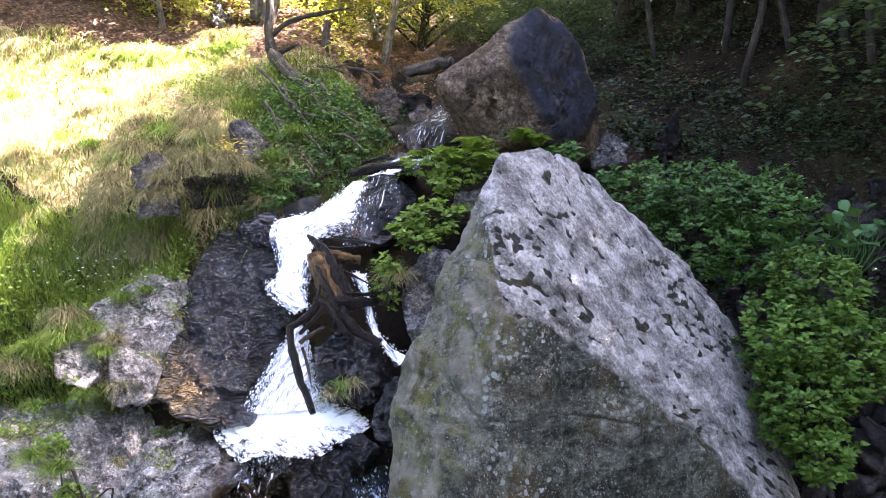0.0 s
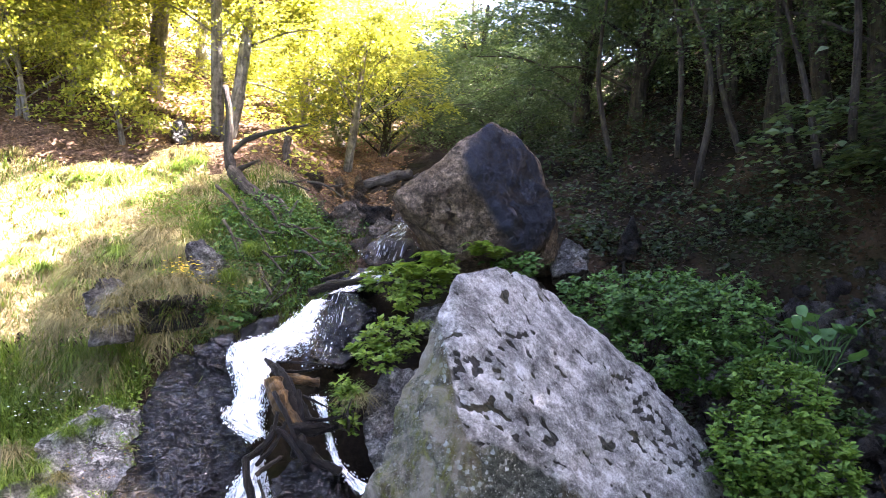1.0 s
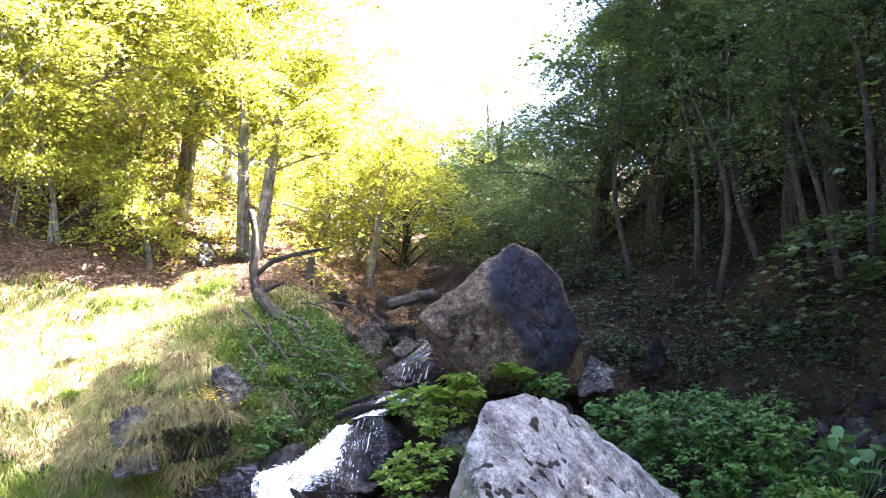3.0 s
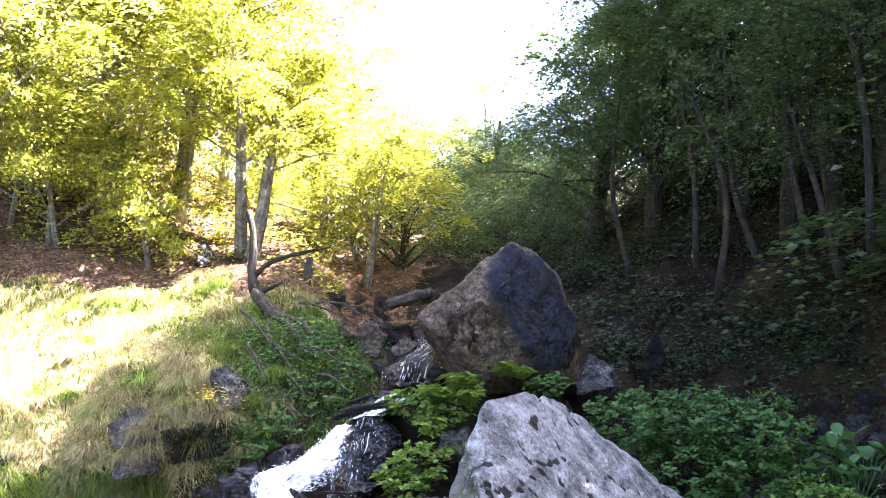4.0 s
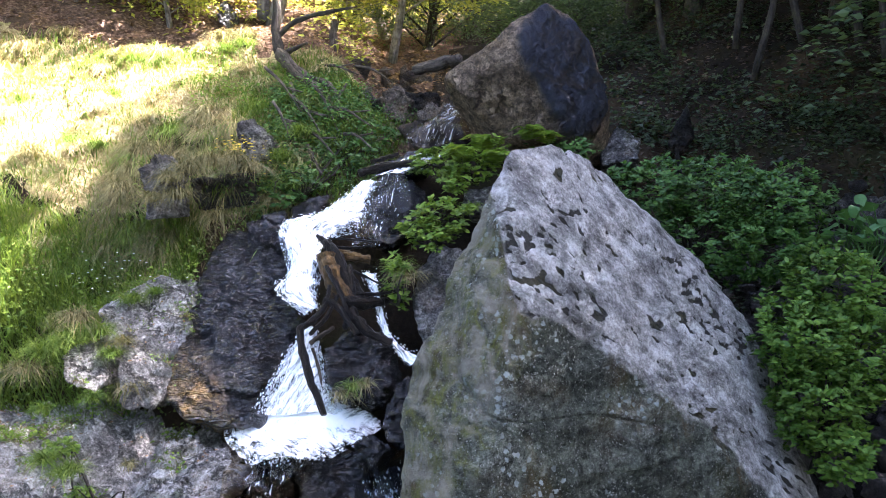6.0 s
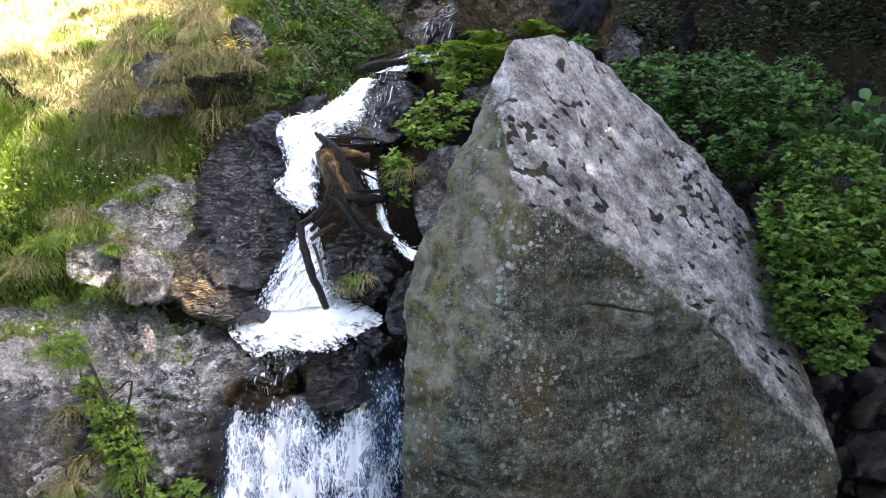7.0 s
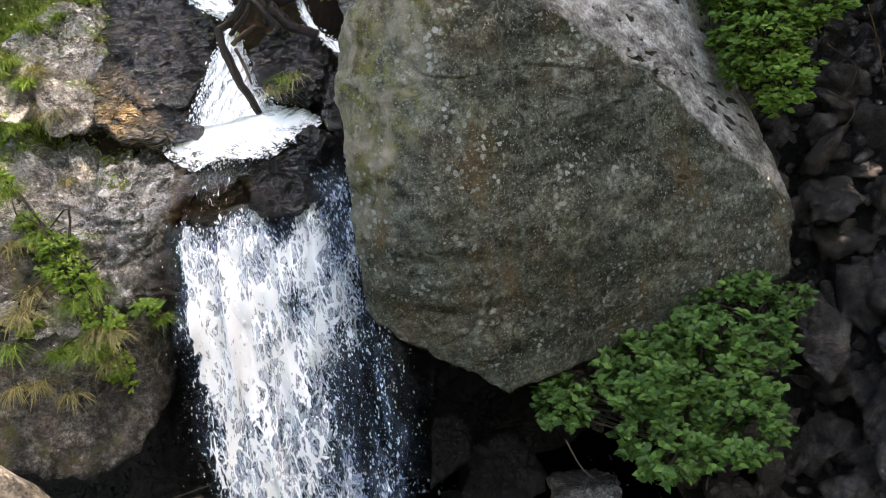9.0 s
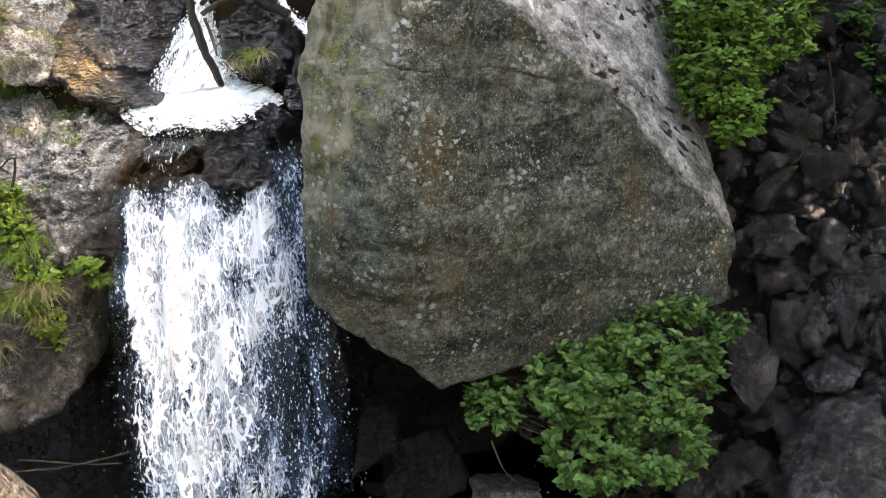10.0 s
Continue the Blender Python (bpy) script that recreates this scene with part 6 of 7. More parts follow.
for k, (at, mat) in enumerate([((-2.20, 4.43, 2.04), GRASS), ((-2.06, 4.40, 1.92), GRASS), ((-2.22, 4.21, 1.78), SEDGE), ((-1.92, 4.31, 1.73), GRASS), ((-1.88, 4.13, 1.34), SEDGE), ((-2.33, 3.99, 1.56), GRASS), ((-2.23, 3.97, 1.34), SEDGE), ((-2.10, 4.01, 1.22), SEDGE), ((-2.36, 4.39, 2.01), SEDGE)]):
    tussock(at, 0.14, 130, mat, 760 + k, "long drooping grass hanging down the ledge", 1.2)


# leafy green hanging down the ledge
shrub("plant", "trailing green plant in the joints of the ledge", (-2.06, 4.36, 1.87), [((-2.12, 4.40, 1.98), (0.13, 0.08, 0.1)), ((-1.99, 4.28, 1.70), (0.10, 0.08, 0.16)), ((-1.94, 4.16, 1.43), (0.10, 0.08, 0.13)), ((-2.27, 4.09, 1.65), (0.1, 0.08, 0.06)), ((-2.3, 4.52, 2.12), (0.08, 0.08, 0.05)), ((-2.5, 4.72, 2.34), (0.1, 0.1, 0.05)), ((-2.05, 4.30, 1.82), (0.16, 0.09, 0.12)), ((-1.88, 4.18, 1.52), (0.12, 0.08, 0.14)), ((-1.86, 4.12, 1.30), (0.10, 0.07, 0.10))], 6500, 0.027, LEAF_YOUNG, 780, stems=4, category="plant", group="plants")
shrub("plant", "small green plant at the foot of the ledge", (-1.82, 4.07, 1.17), [((-1.81, 4.09, 1.20), (0.03, 0.04, 0.05))], 90, 0.03, LEAF_YOUNG, 781, stems=3, category="plant", group="plants")


def on_rock(rocks, lo, hi, n, seed, keep=None):
    """n places on the upward sides of rocks, met from above and in front."""
    rng = random.Random(seed)
    trees = []
    for ob in rocks:
        trees.append(bvhtree.BVHTree.FromPolygons([v.co + ob.location for v in ob.data.vertices], [tuple(p.vertices) for p in ob.data.polygons]))
    way, out, tries = Vector((0, 0.45, -1)).normalized(), [], 0
    while len(out) < n and tries < 30 * n:
        tries += 1
        x, y = rng.uniform(lo[0], hi[0]), rng.uniform(lo[1], hi[1])
        start = Vector((x, y, 3.0)) - way * 3
        hits = [h for h in (t.ray_cast(start, way) for t in trees) if h[0]]
        if hits:
            hit = min(hits, key=lambda h: h[3])
            if hit[1].z > 0.25 and (keep is None or keep(*hit[0])):
                out.append(hit[0])
    return np.array(out)


LEDGES = [o for o in scene.objects if o.type == "MESH" and o.parent is None and o.data.materials and o.data.materials[0] == LEDGE_ROCK]
r = np.random.default_rng(55)
spots = on_rock(LEDGES, (-3.6, 3.8), (-1.6, 6.2), 900, 55, lambda x, y, z: noise.noise(Vector((x * 2.6, y * 2.6, z * 2.6 + 3))) + 0.15 * (-2.0 - x) > 0.02)
ob = part("leaf_litter", leaves_mesh("leaf_litter", spots + (0, 0, 0.008), r.normal(0, 1, spots.shape) * (1, 1, 0.2), np.array((0, -0.3, 1)) + r.normal(0, 0.3, spots.shape), 0.024 * r.uniform(0.5, 1.4, len(spots))), LITTER)
tagged(ob, "bleached fallen leaves and straw on the rock ledges", "leaf litter", kind="stuff")
spots = on_rock(LEDGES, (-3.6, 3.8), (-1.75, 6.2), 420, 56, lambda x, y, z: noise.noise(Vector((x * 3.1, y * 3.1, z * 3.1 + 9))) > 0.22)
at = np.repeat(spots, 10, 0) + r.normal(0, 1, (len(spots) * 10, 3)) * (0.03, 0.03, 0.02) + (0, 0, 0.015)
ob = part("herbs", leaves_mesh("herbs", at, r.normal(0, 1, at.shape) * (1, 1, 0.5), np.array((0, -0.4, 1)) + r.normal(0, 0.45, at.shape), 0.02 * r.uniform(0.6, 1.5, len(at))), LEAF_YOUNG)
tagged(ob, "tiny green herbs rooted in the cracks of the ledges", "herbs", kind="stuff")
at = np.repeat(spots[::2], 7, 0) + r.normal(0, 0.025, (len(spots[::2]) * 7, 3)) * (1, 1, 0.3)
ways = np.array((0, -0.3, 1.0)) + r.normal(0, 0.5, at.shape) * (1, 1, 0.2)
ob = part("grass", blades_mesh("grass", at, ways / np.linalg.norm(ways, axis=1, keepdims=True), r.uniform(0.04, 0.12, len(at)), 0.003, 0.8 * r.uniform(0.4, 1.4, len(at)), 57), SEDGE)
tagged(ob, "short straw-coloured grass in the cracks of the ledges", "grass", kind="stuff")


def fern(label, at, size, fronds, seed):
    """Arching fronds round a crown, each a part with its rows of leaflets."""
    r = np.random.default_rng(seed)
    top = thing("fern", at, label, "fern", "ferns")
    for k in range(fronds):
        ang = 2.4 * k + r.uniform(-0.3, 0.3)
        long_ = size * r.uniform(0.75, 1.15)
        out = Vector((math.cos(ang), math.sin(ang) - 0.25, 0))
        rib = smooth_path([Vector(), out * 0.28 * long_ + Vector((0, 0, 0.62 * long_)), out * 0.75 * long_ + Vector((0, 0, 0.50 * long_))], 20)
        P, A, N, S = [], [], [], []
        for i in range(3, 20):
            ahead = (rib[i] - rib[i - 1]).normalized()
            across = ahead.cross(Vector((0, 0, 1))).normalized()
            for sign in (-1, 1):
                P.append(rib[i])
                A.append(across * sign + ahead * 0.35)
                N.append(Vector((0, 0, 1)) + Vector(r.normal(0, 0.15, 3)))
                S.append(0.42 * long_ * (1.06 - i / 19.5) ** 0.8 + 0.01)
        part("frond", leaves_mesh("frond", P, A, N, S, (LEAF_SIMPLE[0] * (0.55, 1, 1), LEAF_SIMPLE[1])), LEAF_YOUNG, top)
    return top


for k, (at, size, fronds) in enumerate([((-0.04, 6.44, 4.02), 0.24, 11), ((0.13, 6.59, 4.11), 0.24, 10), ((0.51, 6.72, 4.20), 0.22, 10), ((0.66, 6.70, 4.17), 0.2, 9), ((-0.32, 6.68, 4.07), 0.18, 9), ((0.23, 6.38, 4.02), 0.2, 9), ((-1.66, 4.27, 1.55), 0.13, 6), ((-0.47, 6.10, 3.50), 0.15, 8)]):
    fern("bright green fern among the rocks of the stream", at, size, fronds, 800 + k)


def flowers(name, label, spots, n, spread, size, mat, seed):
    r = np.random.default_rng(seed)
    at = np.concatenate([np.array(c) + r.normal(0, 1, (n, 3)) * spread for c in spots])
    k = np.repeat(at, 5, 0)
    turn = np.tile(np.arange(5) * 1.2566, len(at))
    ahead = np.stack([np.cos(turn), np.sin(turn) * 0.8, np.full(len(turn), 0.3)], 1)
    ob = part(name, leaves_mesh(name, k, ahead, np.tile((0, -0.6, 0.8), (len(k), 1)), np.full(len(k), size)), mat)
    return tagged(ob, label, "flowers", kind="stuff")


flowers("flowers", "cluster of small yellow flowers by the stone", [(-1.83, 6.59, 4.21), (-1.76, 6.56, 4.13), (-1.93, 6.61, 4.25)], 34, (0.09, 0.07, 0.06), 0.012, YELLOW, 1)
flowers("flowers", "scattered yellow flowers on the ledge", [(-2.20, 4.17, 1.80), (-2.10, 4.33, 1.92), (-1.98, 4.20, 1.61)], 9, (0.08, 0.05, 0.07), 0.008, YELLOW, 2)
flowers("flowers", "tiny pale blue flowers in the grass", [(-2.50, 5.72, 3.26), (-2.44, 5.81, 3.31), (-2.69, 5.58, 3.26), (-2.64, 5.67, 3.37)], 8, (0.14, 0.08, 0.05), 0.009, WHITE_PETAL, 3)

# single leaves that stand out on the near shrubs
one_of = {}
for mat in (LEAF_BUSH, LEAF_BUSH_LIGHT):
    one_of[mat] = leaves_mesh("leaf", [(0, 0, 0)], [(0, 1, 0)], [(0, 0, 1)], [1.0], LEAF_FULL)
    one_of[mat].materials.append(mat)
r = np.random.default_rng(90)
for top in [o for o in scene.objects if o.name.split(".")[0] == "shrub"]:
    body = next(c for c in top.children if c.name.startswith("foliage"))
    co = np.empty(3 * len(body.data.vertices))
    body.data.vertices.foreach_get("co", co)
    co = co.reshape(-1, 3)[::7]
    near = co[np.argsort(co[:, 1] + 0.25 * r.normal(0, 1, len(co)))[: min(110, len(co) // 8)]]
    for p in near:
        ob = part("leaf", one_of[body.data.materials[0]], None, top)
        s = r.uniform(0.04, 0.065)
        ob.matrix_basis = pose(p[0], p[1] - 0.02, p[2] + 0.02, r.normal(-25, 20), r.normal(0, 20), r.uniform(0, 360)) @ Matrix.Diagonal((s, s, s, 1))


# ---- trees and dead wood ----
def tree(label, base, top, r0, crown, n, size, leaf, bark, seed, limbs=20, bare=0.35, group="trees", tight=1.0):
    """A tapered trunk from base to top, limbs that rise from it, and sprays of leaves round their ends. crown: how far limbs reach."""
    r = np.random.default_rng(seed)
    base, top = Vector(base), Vector(top)
    t = thing("tree", base, label, "tree", group)
    line = smooth_path([Vector(), (top - base) * 0.4 + Vector(r.normal(0, 0.15, 3)), top - base], 14)
    woods = [(line, (r0 * 1.25, r0, r0 * 0.8, r0 * 0.25), 9, 0.18)]
    high = (top - base).length
    P, A, N = [], [], []
    per = n // (limbs * 4)
    for k in range(limbs):
        f = bare + (1 - bare) * (k + r.uniform()) / limbs
        i = min(int(f * 13), 12)
        p = line[i].lerp(line[i + 1], f * 13 - i)
        ang = k * 2.4 + r.uniform(-0.4, 0.4)
        reach = crown * (1.15 - 0.7 * max(0.0, (f - bare) / (1 - bare)) ** 1.5) * r.uniform(0.7, 1.15)
        end = p + Vector((math.cos(ang) * reach, math.sin(ang) * reach, reach * r.uniform(0.1, 0.6)))
        midp = p.lerp(end, 0.5) + Vector((0, 0, 0.12 * reach))
        arm = smooth_path([p, midp, end], 7)
        woods.append((arm, (r0 * 0.32 * (1.2 - f), r0 * 0.06), 5, 0.1))
        for j in range(4):
            c = arm[3 + j] + Vector(r.normal(0, 0.16 * reach, 3))
            woods.append(([arm[2 + j], arm[2 + j].lerp(c, 0.6) + Vector((0, 0, 0.03)), c], (r0 * 0.06, 0.004), 3, 0.0))
            rad = tight * crown * r.uniform(0.11, 0.22)
            q = r.normal(0, 1, (per, 3)) * (rad, rad, rad * 0.13)
            q[:, 2] -= 0.35 * (q[:, 0] ** 2 + q[:, 1] ** 2) / rad
            q += np.array(c)
            P.append(q)
            a = (q - np.array(p)) * (1, 1, 0.2) + r.normal(0, 0.5, (per, 3))
            A.append(a)
            N.append(np.array((0, 0, 1.0)) + r.normal(0, 0.45, (per, 3)))
    part("trunk", tubes_mesh("trunk", woods), bark, t)
    P, A, N = (np.concatenate(q) for q in (P, A, N))
    part("crown", leaves_mesh("crown", P, A, N, size * r.uniform(0.6, 1.3, len(P))), leaf, t)
    return t


SUNNY = "pale-barked beech with sunlit yellow-green leaves on the bank"
for k, (base, top, r0, crown, n) in enumerate([
    ((-3.72, 11.43, 6.41), (-2.63, 10.46, 10.86), 0.13, 2.0, 12000),
    ((-2.40, 10.23, 5.71), (-1.94, 10.45, 8.73), 0.10, 1.2, 8000),
    ((-2.55, 10.39, 5.78), (-2.24, 9.47, 9.47), 0.09, 1.3, 9000),
    ((-4.70, 11.77, 6.08), (-4.03, 10.66, 11.57), 0.15, 2.2, 13000),
    ((-5.39, 10.59, 5.92), (-4.89, 9.56, 10.72), 0.13, 2.1, 12000),
    ((-5.86, 9.20, 5.69), (-5.32, 8.62, 9.77), 0.13, 2.0, 10000),
    ((-6.04, 13.54, 6.61), (-5.45, 12.31, 12.01), 0.14, 2.3, 9000),
    ((-3.96, 14.79, 6.72), (-3.44, 13.64, 11.95), 0.14, 2.4, 9000),
    ((-2.26, 14.70, 6.31), (-2.05, 14.40, 9.70), 0.12, 2.1, 8000),
    ((-1.69, 17.31, 6.25), (-1.45, 17.11, 9.75), 0.14, 2.3, 8000),
    ((-1.20, 13.40, 5.90), (-0.75, 13.20, 8.30), 0.10, 1.5, 7000),
    ((1.55, 24.0, 8.40), (1.75, 24.0, 13.2), 0.13, 2.0, 6000),
]):
    base = (*base[:2], rough_ground(*base[:2]) - 0.08)
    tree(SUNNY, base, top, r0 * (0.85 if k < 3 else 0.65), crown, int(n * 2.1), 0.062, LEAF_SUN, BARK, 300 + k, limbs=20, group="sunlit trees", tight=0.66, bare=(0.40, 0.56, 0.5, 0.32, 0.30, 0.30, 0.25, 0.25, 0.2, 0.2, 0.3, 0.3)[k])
rr = random.Random(88)
for k in range(17):
    y = rr.uniform(9.4, 11.0) if k < 8 else rr.uniform(10.8, 16.0)
    x = y * (rr.uniform(-0.58, -0.36) if k < 8 else rr.uniform(-0.56, -0.17))
    high = rr.uniform(1.0, 2.2) if k < 8 else rr.uniform(1.4, 3.4)
    at = (x, y, rough_ground(x, y) - 0.05)
    tree("beech sapling with yellow-green leaves under the taller trees", at, (x + rr.uniform(-0.3, 0.5), y - 0.3, at[2] + high), 0.03, 0.42 * high, 3400, 0.055, LEAF_SUN, BARK, 880 + k, limbs=14, group="saplings", bare=0.12)
SHADE = "tall dark green broadleaf tree, on the slope or added unseen for shade"
for k, (base, top, r0, crown, n) in enumerate([
    ((-0.88, 15.91, 5.84), (-0.63, 15.98, 8.40), 0.10, 1.9, 7000),
    ((-0.25, 18.94, 5.83), (0.27, 19.01, 8.70), 0.12, 2.2, 8000),
    ((1.18, 19.83, 6.69), (1.81, 19.97, 10.58), 0.14, 1.9, 8000),
    ((1.83, 16.82, 6.06), (2.57, 16.81, 8.48), 0.12, 1.7, 9000),
    ((2.65, 13.68, 5.69), (3.77, 13.14, 10.54), 0.13, 1.6, 12000),
    ((3.31, 12.54, 5.36), (3.71, 10.98, 11.28), 0.12, 1.6, 13000),
    ((4.27, 12.26, 5.21), (3.83, 10.70, 11.64), 0.10, 1.9, 13000),
    ((4.57, 11.57, 5.64), (4.31, 10.00, 12.33), 0.10, 2.0, 13000),
    ((4.66, 10.44, 5.64), (4.47, 9.07, 12.20), 0.10, 2.0, 13000),
    ((5.03, 9.72, 5.52), (4.75, 8.60, 12.08), 0.10, 2.0, 13000),
    ((5.30, 9.03, 5.28), (5.31, 8.16, 11.87), 0.12, 2.0, 13000),
    ((4.74, 15.72, 6.05), (4.53, 14.36, 12.25), 0.12, 2.2, 11000),
    ((6.46, 13.96, 6.37), (6.01, 12.29, 12.65), 0.12, 2.4, 11000),
    ((7.24, 13.02, 6.19), (6.88, 11.54, 12.09), 0.12, 2.4, 9000),
    ((5.4, 7.6, 3.8), (5.2, 7.9, 13.3), 0.13, 2.1, 14000),
    # from here on mostly unseen trees, added to block sun from boulder and gully
    ((7.6, 5.4, 3.4), (7.4, 5.5, 14.8), 0.13, 2.4, 14000),
    ((8.6, 4.2, 3.4), (8.4, 4.3, 13.5), 0.13, 2.3, 14000),
    ((7.4, 3.2, 2.2), (7.2, 3.4, 12.3), 0.13, 2.2, 14000),
    ((6.6, 6.6, 3.2), (6.5, 6.8, 15.0), 0.13, 2.4, 10000),
    ((7.2, 8.6, 5.6), (7.0, 8.8, 14.0), 0.13, 2.4, 10000),
    ((8.2, 11.0, 8.0), (8.0, 11.2, 16.0), 0.13, 2.5, 10000),
    ((9.0, 7.0, 5.6), (8.8, 7.2, 14.9), 0.13, 2.5, 9000),
    ((9.5, 14.0, 10.5), (9.3, 14.2, 18.5), 0.14, 2.7, 9000),
    ((11.5, 10.0, 9.0), (11.3, 10.2, 18.5), 0.14, 2.8, 9000),
    ((7.2, 16.5, 10.2), (7.0, 16.7, 17.5), 0.14, 2.6, 9000),
]):
    tree(SHADE, base, top, r0, crown, int(n * 2.6) if k < 15 else int(3.3 * n) if k < 19 else int(1.2 * n), 0.054 if k < 15 else 0.095 if k < 19 else 0.14, LEAF_SHADE, BARK_DARK, 340 + k, group="shaded trees", bare=0.42 if 5 < k < 11 else 0.14 if 14 < k < 19 else 0.22)

# slender trunks at the edge of the shaded wood
for k, (base, top) in enumerate([((3.17, 9.05, 4.95), (2.91, 8.86, 7.67)), ((3.97, 7.83, 5.02), (3.67, 7.98, 7.11)), ((3.60, 8.86, 5.33), (3.37, 8.59, 7.95)), ((3.92, 8.28, 5.24), (3.81, 7.90, 8.26)), ((3.22, 9.84, 5.40), (2.98, 9.43, 8.18)), ((4.13, 7.50, 5.24), (4.01, 7.24, 7.91)), ((2.71, 11.13, 5.42), (2.75, 10.74, 8.41))]):
    tree("slender dark-stemmed young tree on the shaded slope", base, top, 0.036, 0.6, 700, 0.06, LEAF_SHADE, BARK_DARK, 470 + k, limbs=8, bare=0.55, group="young trees")

# added unseen trees close the valley round the viewpoint and block skylight
for k, (x, y, high) in enumerate([(8.0, 1.0, 11.5), (8.5, -2.5, 11.0), (-8.0, -4.0, 10.0), (9.5, 2.0, 12.0), (-5.0, -4.5, 11.0), (-1.8, -6.0, 12.0), (1.8, -5.0, 11.5), (4.6, -5.5, 12.0), (-9.5, -0.5, 11.0), (-3.5, -9.0, 14.0), (2.5, -9.5, 14.5)]):
    tree(SHADE, (x, y, -0.7), (x, y - 0.3, -0.7 + high + 2.0), 0.14, 2.9, 9000, 0.17, LEAF_SHADE, BARK_DARK, 450 + k, group="shaded trees", bare=0.2)

# the wood goes on behind
for k in range(16):
    x, y = -15 + 2.1 * k + random.uniform(-0.8, 0.8), 20 + random.uniform(0, 7)
    z, high = float(ground_z(x, y)), random.uniform(5.0, 7.5) - 4.2 * math.exp(-((x - 0.3) / 4.0) ** 2)
    # leaf colour splits at x = 0: sunlit copy left, shaded copy right
    tree("beech in the wood behind the clearing" if x < 0 else "tall dark tree in the wood behind", (x, y, z - 0.1), (x + random.uniform(-0.5, 0.5), y, z + high), 0.12, 2.4, 6500, 0.17, LEAF_SUN if x < 0 else LEAF_SHADE, BARK_DARK, 500 + k, group="far trees", bare=0.05)

# undergrowth on the shaded slope and the wood floor
r = np.random.default_rng(77)
rr = random.Random(77)
spots = on_ground(rr, (1.6, 7.2), (9.5, 16.0), 1700, lambda x, y: x > 1.2 + 0.12 * (y - 7) and noise.noise(Vector((x * 0.9, y * 0.9, 3))) > -0.1)
at = np.repeat(spots, 14, 0) + r.normal(0, 1, (len(spots) * 14, 3)) * (0.13, 0.13, 0.07) + (0, 0, 0.12)
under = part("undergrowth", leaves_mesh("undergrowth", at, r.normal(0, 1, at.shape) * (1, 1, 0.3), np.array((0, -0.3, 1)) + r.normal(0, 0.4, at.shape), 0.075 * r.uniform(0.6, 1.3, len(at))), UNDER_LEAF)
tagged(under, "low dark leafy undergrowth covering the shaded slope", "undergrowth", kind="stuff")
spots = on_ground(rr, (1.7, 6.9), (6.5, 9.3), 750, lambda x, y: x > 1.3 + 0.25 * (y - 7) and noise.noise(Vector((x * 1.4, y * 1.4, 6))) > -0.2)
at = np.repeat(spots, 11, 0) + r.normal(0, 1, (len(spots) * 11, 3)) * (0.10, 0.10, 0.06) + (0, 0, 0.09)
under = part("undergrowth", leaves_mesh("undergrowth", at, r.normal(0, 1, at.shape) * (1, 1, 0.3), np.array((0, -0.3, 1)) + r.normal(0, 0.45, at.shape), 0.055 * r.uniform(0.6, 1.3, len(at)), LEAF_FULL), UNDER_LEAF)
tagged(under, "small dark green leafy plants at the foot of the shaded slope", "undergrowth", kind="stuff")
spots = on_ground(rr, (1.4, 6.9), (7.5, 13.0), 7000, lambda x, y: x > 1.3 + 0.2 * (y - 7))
litter = part("leaf_litter", leaves_mesh("leaf_litter", spots + (0, 0, 0.012), r.normal(0, 1, spots.shape) * (1, 1, 0.2), np.array((0, -0.2, 1)) + r.normal(0, 0.35, spots.shape), 0.06 * r.uniform(0.6, 1.4, len(spots))), LITTER_SHADE)
tagged(litter, "brown fallen leaves on the shaded slope, darkened for that shade", "leaf litter", kind="stuff")
spots = on_ground(rr, (-9, 9.5), (1.0, 17.0), 650, lambda x, y: left_bank(x, y) and noise.noise(Vector((x * 0.8, y * 0.8, 13))) > 0.05)
at = np.repeat(spots, 14, 0) + r.normal(0, 1, (len(spots) * 14, 3)) * (0.15, 0.15, 0.08) + (0, 0, 0.14)
under = part("undergrowth", leaves_mesh("undergrowth", at, r.normal(0, 1, at.shape) * (1, 1, 0.3), np.array((0, -0.3, 1)) + r.normal(0, 0.4, at.shape), 0.075 * r.uniform(0.6, 1.3, len(at))), LEAF_SUN)
tagged(under, "sunlit leafy undergrowth under the beeches", "undergrowth", kind="stuff")


spots = on_ground(rr, (-8, 7.6), (0.6, 15.0), 15000, lambda x, y: x < stream_x(y) - 0.1 and (y > 8.6 or noise.noise(Vector((x * 1.1, y * 1.1, 9))) > 0.1))
litter = part("leaf_litter", leaves_mesh("leaf_litter", spots + (0, 0, 0.012), r.normal(0, 1, spots.shape) * (1, 1, 0.2), np.array((0, -0.2, 1)) + r.normal(0, 0.35, spots.shape), 0.055 * r.uniform(0.6, 1.4, len(spots))), LITTER)
tagged(litter, "brown fallen beech leaves covering the bank", "leaf litter", kind="stuff")


def gnarled(line, by):
    return [p + Vector(random.uniform(-by, by) for _ in range(3)) for p in line]


def log(name, label, limbs, mat, group="", category="log"):
    """Dead wood of one or several limbs, each (places, radii)."""
    at = Vector(limbs[0][0][0])
    me = tubes_mesh(name, [(gnarled([p - at for p in smooth_path(pts, 22)], 0.07 * max(radii)), radii, 12, 0.48) for pts, radii in limbs])
    ob = part(name, me, mat)
    ob.location = at
    return tagged(ob, label, category, group)


JAM = "log jam"
log("log", "thick mossy brown log wedged in the cascade", [([(-1.04, 5.76, 3.41), (-0.94, 5.66, 3.23), (-0.85, 5.54, 3.05)], (0.062, 0.072, 0.066))], WET_LOG, JAM)
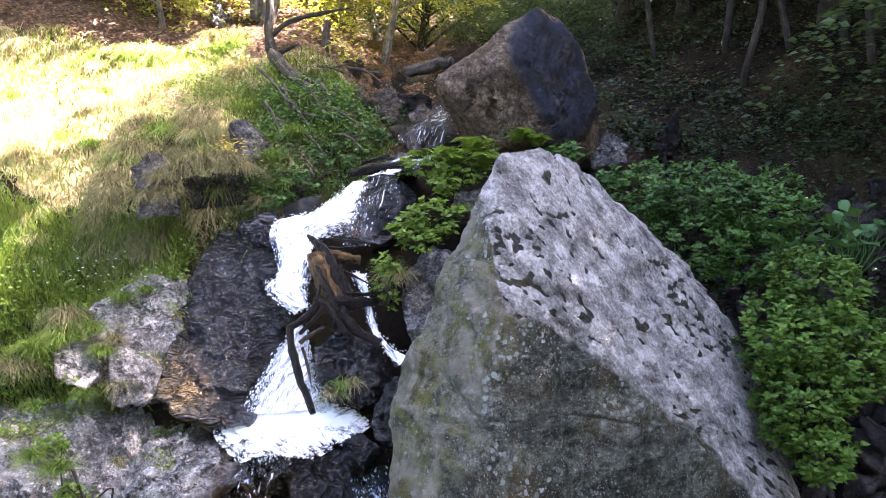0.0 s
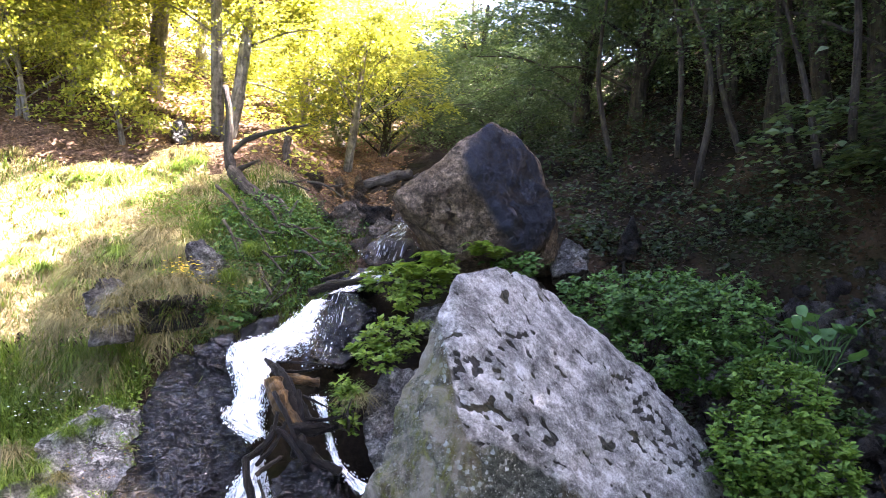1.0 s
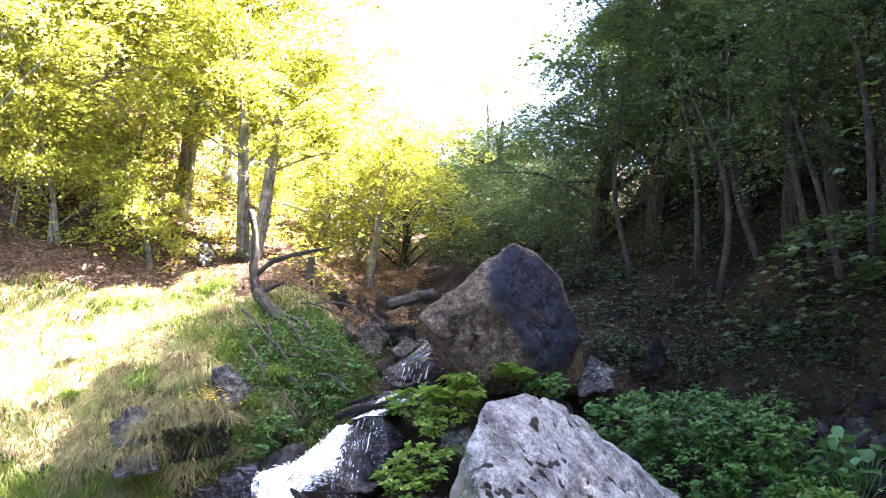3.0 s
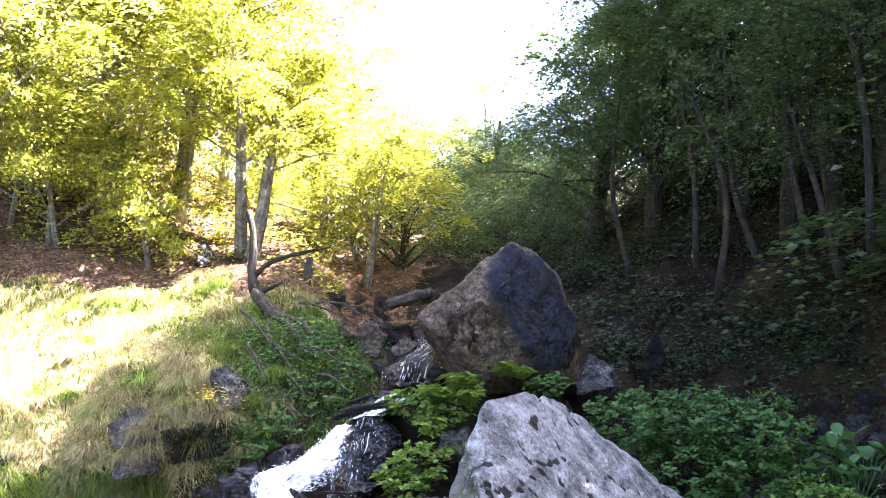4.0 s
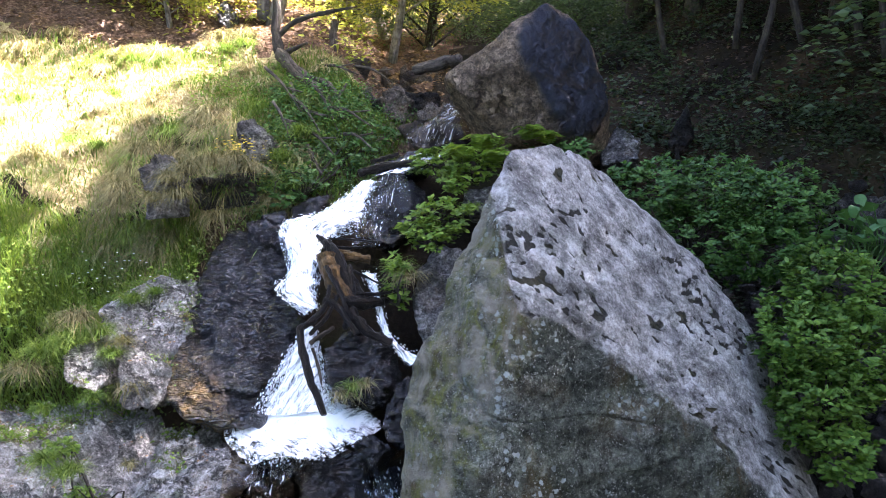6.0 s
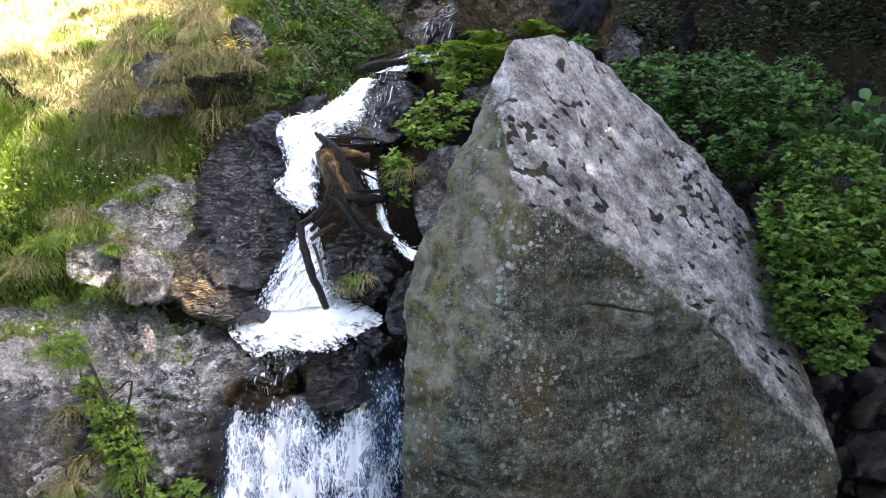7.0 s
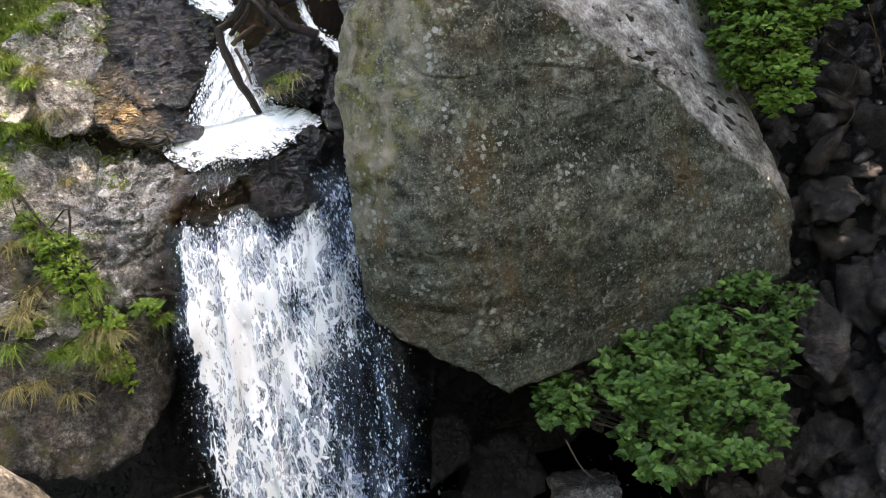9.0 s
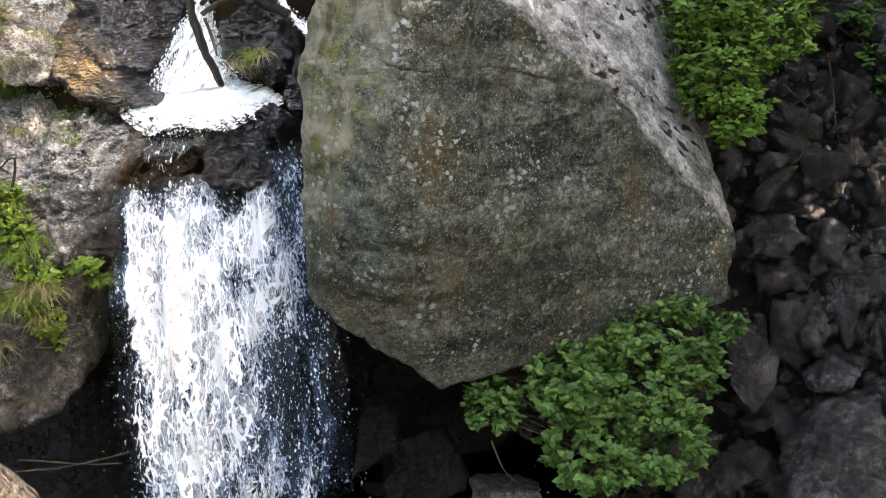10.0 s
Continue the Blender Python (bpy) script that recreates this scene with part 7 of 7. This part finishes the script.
log("log", "splintered black log lying beside the brown one", [([(-1.11, 5.92, 3.53), (-0.96, 5.78, 3.40), (-0.79, 5.57, 3.06)], (0.012, 0.045, 0.05)), ([(-1.03, 5.82, 3.46), (-0.87, 5.85, 3.44), (-0.71, 5.92, 3.45)], (0.012, 0.01, 0.006))], DRIFTWOOD, JAM)
log("log", "short brown log lying across the stream", [([(-0.96, 5.88, 3.41), (-0.83, 5.87, 3.37), (-0.72, 5.89, 3.35)], (0.03, 0.036, 0.03))], WET_LOG, JAM)
log("log", "dark curved branch hanging over the small fall", [([(-1.13, 5.27, 2.97), (-1.08, 5.17, 2.79), (-1.00, 5.06, 2.61), (-0.92, 4.97, 2.46)], (0.022, 0.026, 0.028, 0.018)), ([(-0.96, 5.53, 3.21), (-0.98, 5.44, 3.09), (-1.04, 5.36, 3.01), (-1.13, 5.27, 2.96)], (0.012, 0.018, 0.02, 0.024))], DRIFTWOOD, JAM)
log("log", "stubby black driftwood across the rocks", [([(-0.87, 5.52, 3.09), (-0.67, 5.57, 3.08), (-0.57, 5.63, 3.09)], (0.05, 0.04, 0.022))], DRIFTWOOD, JAM)
log("log", "forked black driftwood over the side stream", [([(-0.83, 5.46, 3.05), (-0.69, 5.39, 2.92), (-0.52, 5.33, 2.84)], (0.045, 0.036, 0.028))], DRIFTWOOD, JAM)
log("branch", "pale stripped branch caught among the logs", [([(-1.06, 5.26, 2.86), (-0.98, 5.30, 2.91), (-0.91, 5.36, 2.95)], (0.014, 0.016, 0.012)), ([(-1.03, 5.21, 2.84), (-0.98, 5.14, 2.72), (-0.95, 5.07, 2.63)], (0.01, 0.009, 0.005))], DEADWOOD, JAM, "branch")
log("branch", "thin black branch sticking out of the jam", [([(-0.87, 5.73, 3.31), (-0.73, 5.69, 3.25), (-0.60, 5.70, 3.18)], (0.012, 0.009, 0.005))], DRIFTWOOD, JAM, "branch")
for pts, size in [([(-1.00, 5.61, 3.34), (-0.88, 5.51, 3.15), (-0.81, 5.39, 2.98)], 0.016), ([(-0.85, 5.70, 3.33), (-0.81, 5.58, 3.14), (-0.84, 5.37, 2.94)], 0.02), ([(-0.78, 5.57, 3.15), (-0.63, 5.58, 3.14), (-0.48, 5.62, 3.17)], 0.012), ([(-0.92, 5.72, 3.33), (-0.80, 5.66, 3.21), (-0.71, 5.52, 3.05)], 0.026), ([(-0.99, 5.47, 3.12), (-0.89, 5.43, 3.07), (-0.75, 5.32, 2.91)], 0.022), ([(-1.06, 5.27, 2.92), (-0.96, 5.37, 3.02), (-0.90, 5.51, 3.15)], 0.014), ([(-0.66, 5.88, 3.48), (-0.83, 5.88, 3.50), (-1.02, 5.88, 3.51)], 0.008)]:
    log("branch", "black waterlogged branch tangled in the log jam", [(pts, (size, 1.1 * size, 0.85 * size))], DRIFTWOOD, JAM, "branch")
log("log", "fallen log across the upper stream", [([(-0.89, 6.63, 3.98), (-0.70, 6.70, 4.03), (-0.45, 6.77, 4.06)], (0.03, 0.035, 0.03)), ([(-0.80, 6.74, 4.07), (-0.58, 6.86, 4.14)], (0.02, 0.015))], DRIFTWOOD, JAM)
log("log", "grey fallen trunk beside the upper boulder", [([(-0.53, 8.51, 5.03), (-0.23, 8.32, 5.08), (-0.05, 8.22, 5.11)], (0.05, 0.06, 0.05))], DEADWOOD, JAM)
log("post", "grey broken tree stump standing on the bank", [([(-1.58, 9.63, 5.26), (-1.55, 9.68, 5.75)], (0.055, 0.045))], DEADWOOD, category="stump")
log("root", "gnarled dead trunk and roots lying down the bank", [
    ([(-1.95, 8.49, 5.22), (-1.65, 8.17, 4.95), (-1.37, 7.84, 4.73), (-1.13, 7.49, 4.46)], (0.06, 0.055, 0.04, 0.015)), ([(-1.58, 8.09, 4.92), (-1.33, 7.94, 4.82), (-1.10, 7.50, 4.46)], (0.035, 0.03, 0.012)),
    ([(-1.72, 7.97, 4.85), (-1.54, 7.61, 4.60), (-1.25, 7.47, 4.49)], (0.025, 0.02, 0.01)), ([(-1.61, 7.30, 4.45), (-1.42, 6.95, 4.07)], (0.02, 0.012)), ([(-1.39, 7.05, 4.22), (-1.22, 6.78, 3.96)], (0.02, 0.01))], DEADWOOD)
for a, b in [((-1.94, 7.85, 5.00), (-1.52, 7.47, 4.54)), ((-1.65, 7.63, 4.71), (-1.29, 7.22, 4.32)), ((-1.46, 7.76, 4.83), (-1.16, 7.34, 4.35)), ((-1.35, 7.70, 4.61), (-0.86, 7.28, 4.40)), ((-1.48, 7.28, 4.37), (-1.13, 6.85, 4.14)), ((-1.79, 7.51, 4.64), (-1.54, 7.07, 4.26)), ((-1.17, 8.01, 4.85), (-1.26, 7.52, 4.46)), ((-1.16, 8.60, 5.09), (-0.74, 8.16, 4.87)), ((-1.13, 7.35, 4.33), (-0.82, 6.89, 4.20)), ((-1.60, 8.53, 5.08), (-1.07, 8.12, 4.95))]:
    a, b = Vector(a), Vector(b)
    a.z, b.z = max(a.z, rough_ground(a.x, a.y) + 0.01), max(b.z, rough_ground(b.x, b.y) + 0.01)
    log("branch", "grey dead branch lying on the bank", [([a, a.lerp(b, 0.5) + Vector((0, 0, 0.05)), b], (0.015, 0.013, 0.006)), ([a.lerp(b, 0.55) + Vector((0, 0, 0.04)), a.lerp(b, 0.8) + Vector((0.08, 0, 0.1))], (0.010, 0.005))], DEADWOOD, "dead branches", "branch")
log("tree", "bent tree leaning over the stream from the bank", [
    ([(-1.75, 8.36, 4.95), (-1.92, 8.50, 5.19), (-1.99, 8.55, 5.43), (-1.97, 8.59, 5.79), (-2.02, 8.61, 6.14)], (0.065, 0.06, 0.05, 0.04, 0.03)), ([(-1.99, 8.56, 5.38), (-1.77, 8.53, 5.55), (-1.46, 8.42, 5.61), (-1.09, 8.26, 5.64)], (0.03, 0.026, 0.02, 0.008)), ([(-1.89, 8.50, 5.22), (-1.62, 8.34, 5.30)], (0.03, 0.012))], BARK_DARK, category="tree")
log("branch", "orange-brown dead stem hanging beside the gully trickle", [([(3.72, 6.52, 2.36), (3.74, 6.38, 2.1), (3.76, 6.28, 1.82), (3.79, 6.22, 1.66)], (0.005, 0.006, 0.005, 0.004))], WET_LOG, category="branch")
log("post", "broken upright stake among the shrubs", [([(1.67, 6.37, 3.89), (1.64, 6.38, 4.16)], (0.022, 0.012))], DRIFTWOOD, category="stake")
log("branch", "thin dead twig leaning over the shrubs", [([(2.08, 6.03, 3.72), (2.30, 6.06, 3.92), (2.54, 6.08, 4.11)], (0.006, 0.005, 0.003))], DEADWOOD, category="branch")
for k, pts in enumerate([[(2.90, 5.54, 2.29), (3.01, 5.33, 2.13), (2.87, 5.34, 1.89)], [(2.89, 5.47, 1.98), (2.99, 5.28, 1.86), (2.78, 5.26, 1.64)], [(2.95, 5.48, 2.14), (3.10, 5.43, 2.26)],
                         [(1.39, 4.00, 0.22), (1.48, 3.90, 0.21), (1.44, 3.82, 0.10)], [(1.29, 3.96, 0.21), (1.38, 3.82, 0.15)], [(0.68, 4.17, 0.34), (0.74, 4.03, 0.23), (0.83, 3.95, 0.16)],
                         [(-2.14, 3.90, 0.46), (-1.83, 3.93, 0.46), (-1.48, 3.99, 0.50)], [(-2.11, 3.95, 0.51), (-1.74, 3.96, 0.45), (-1.52, 3.94, 0.46)]]):
    log("branch", "thin pale dead stem hanging among the leaves" if k < 6 else "dead stick lying in the dark hollow", [(pts, (0.006, 0.003))], DEADWOOD, category="branch")
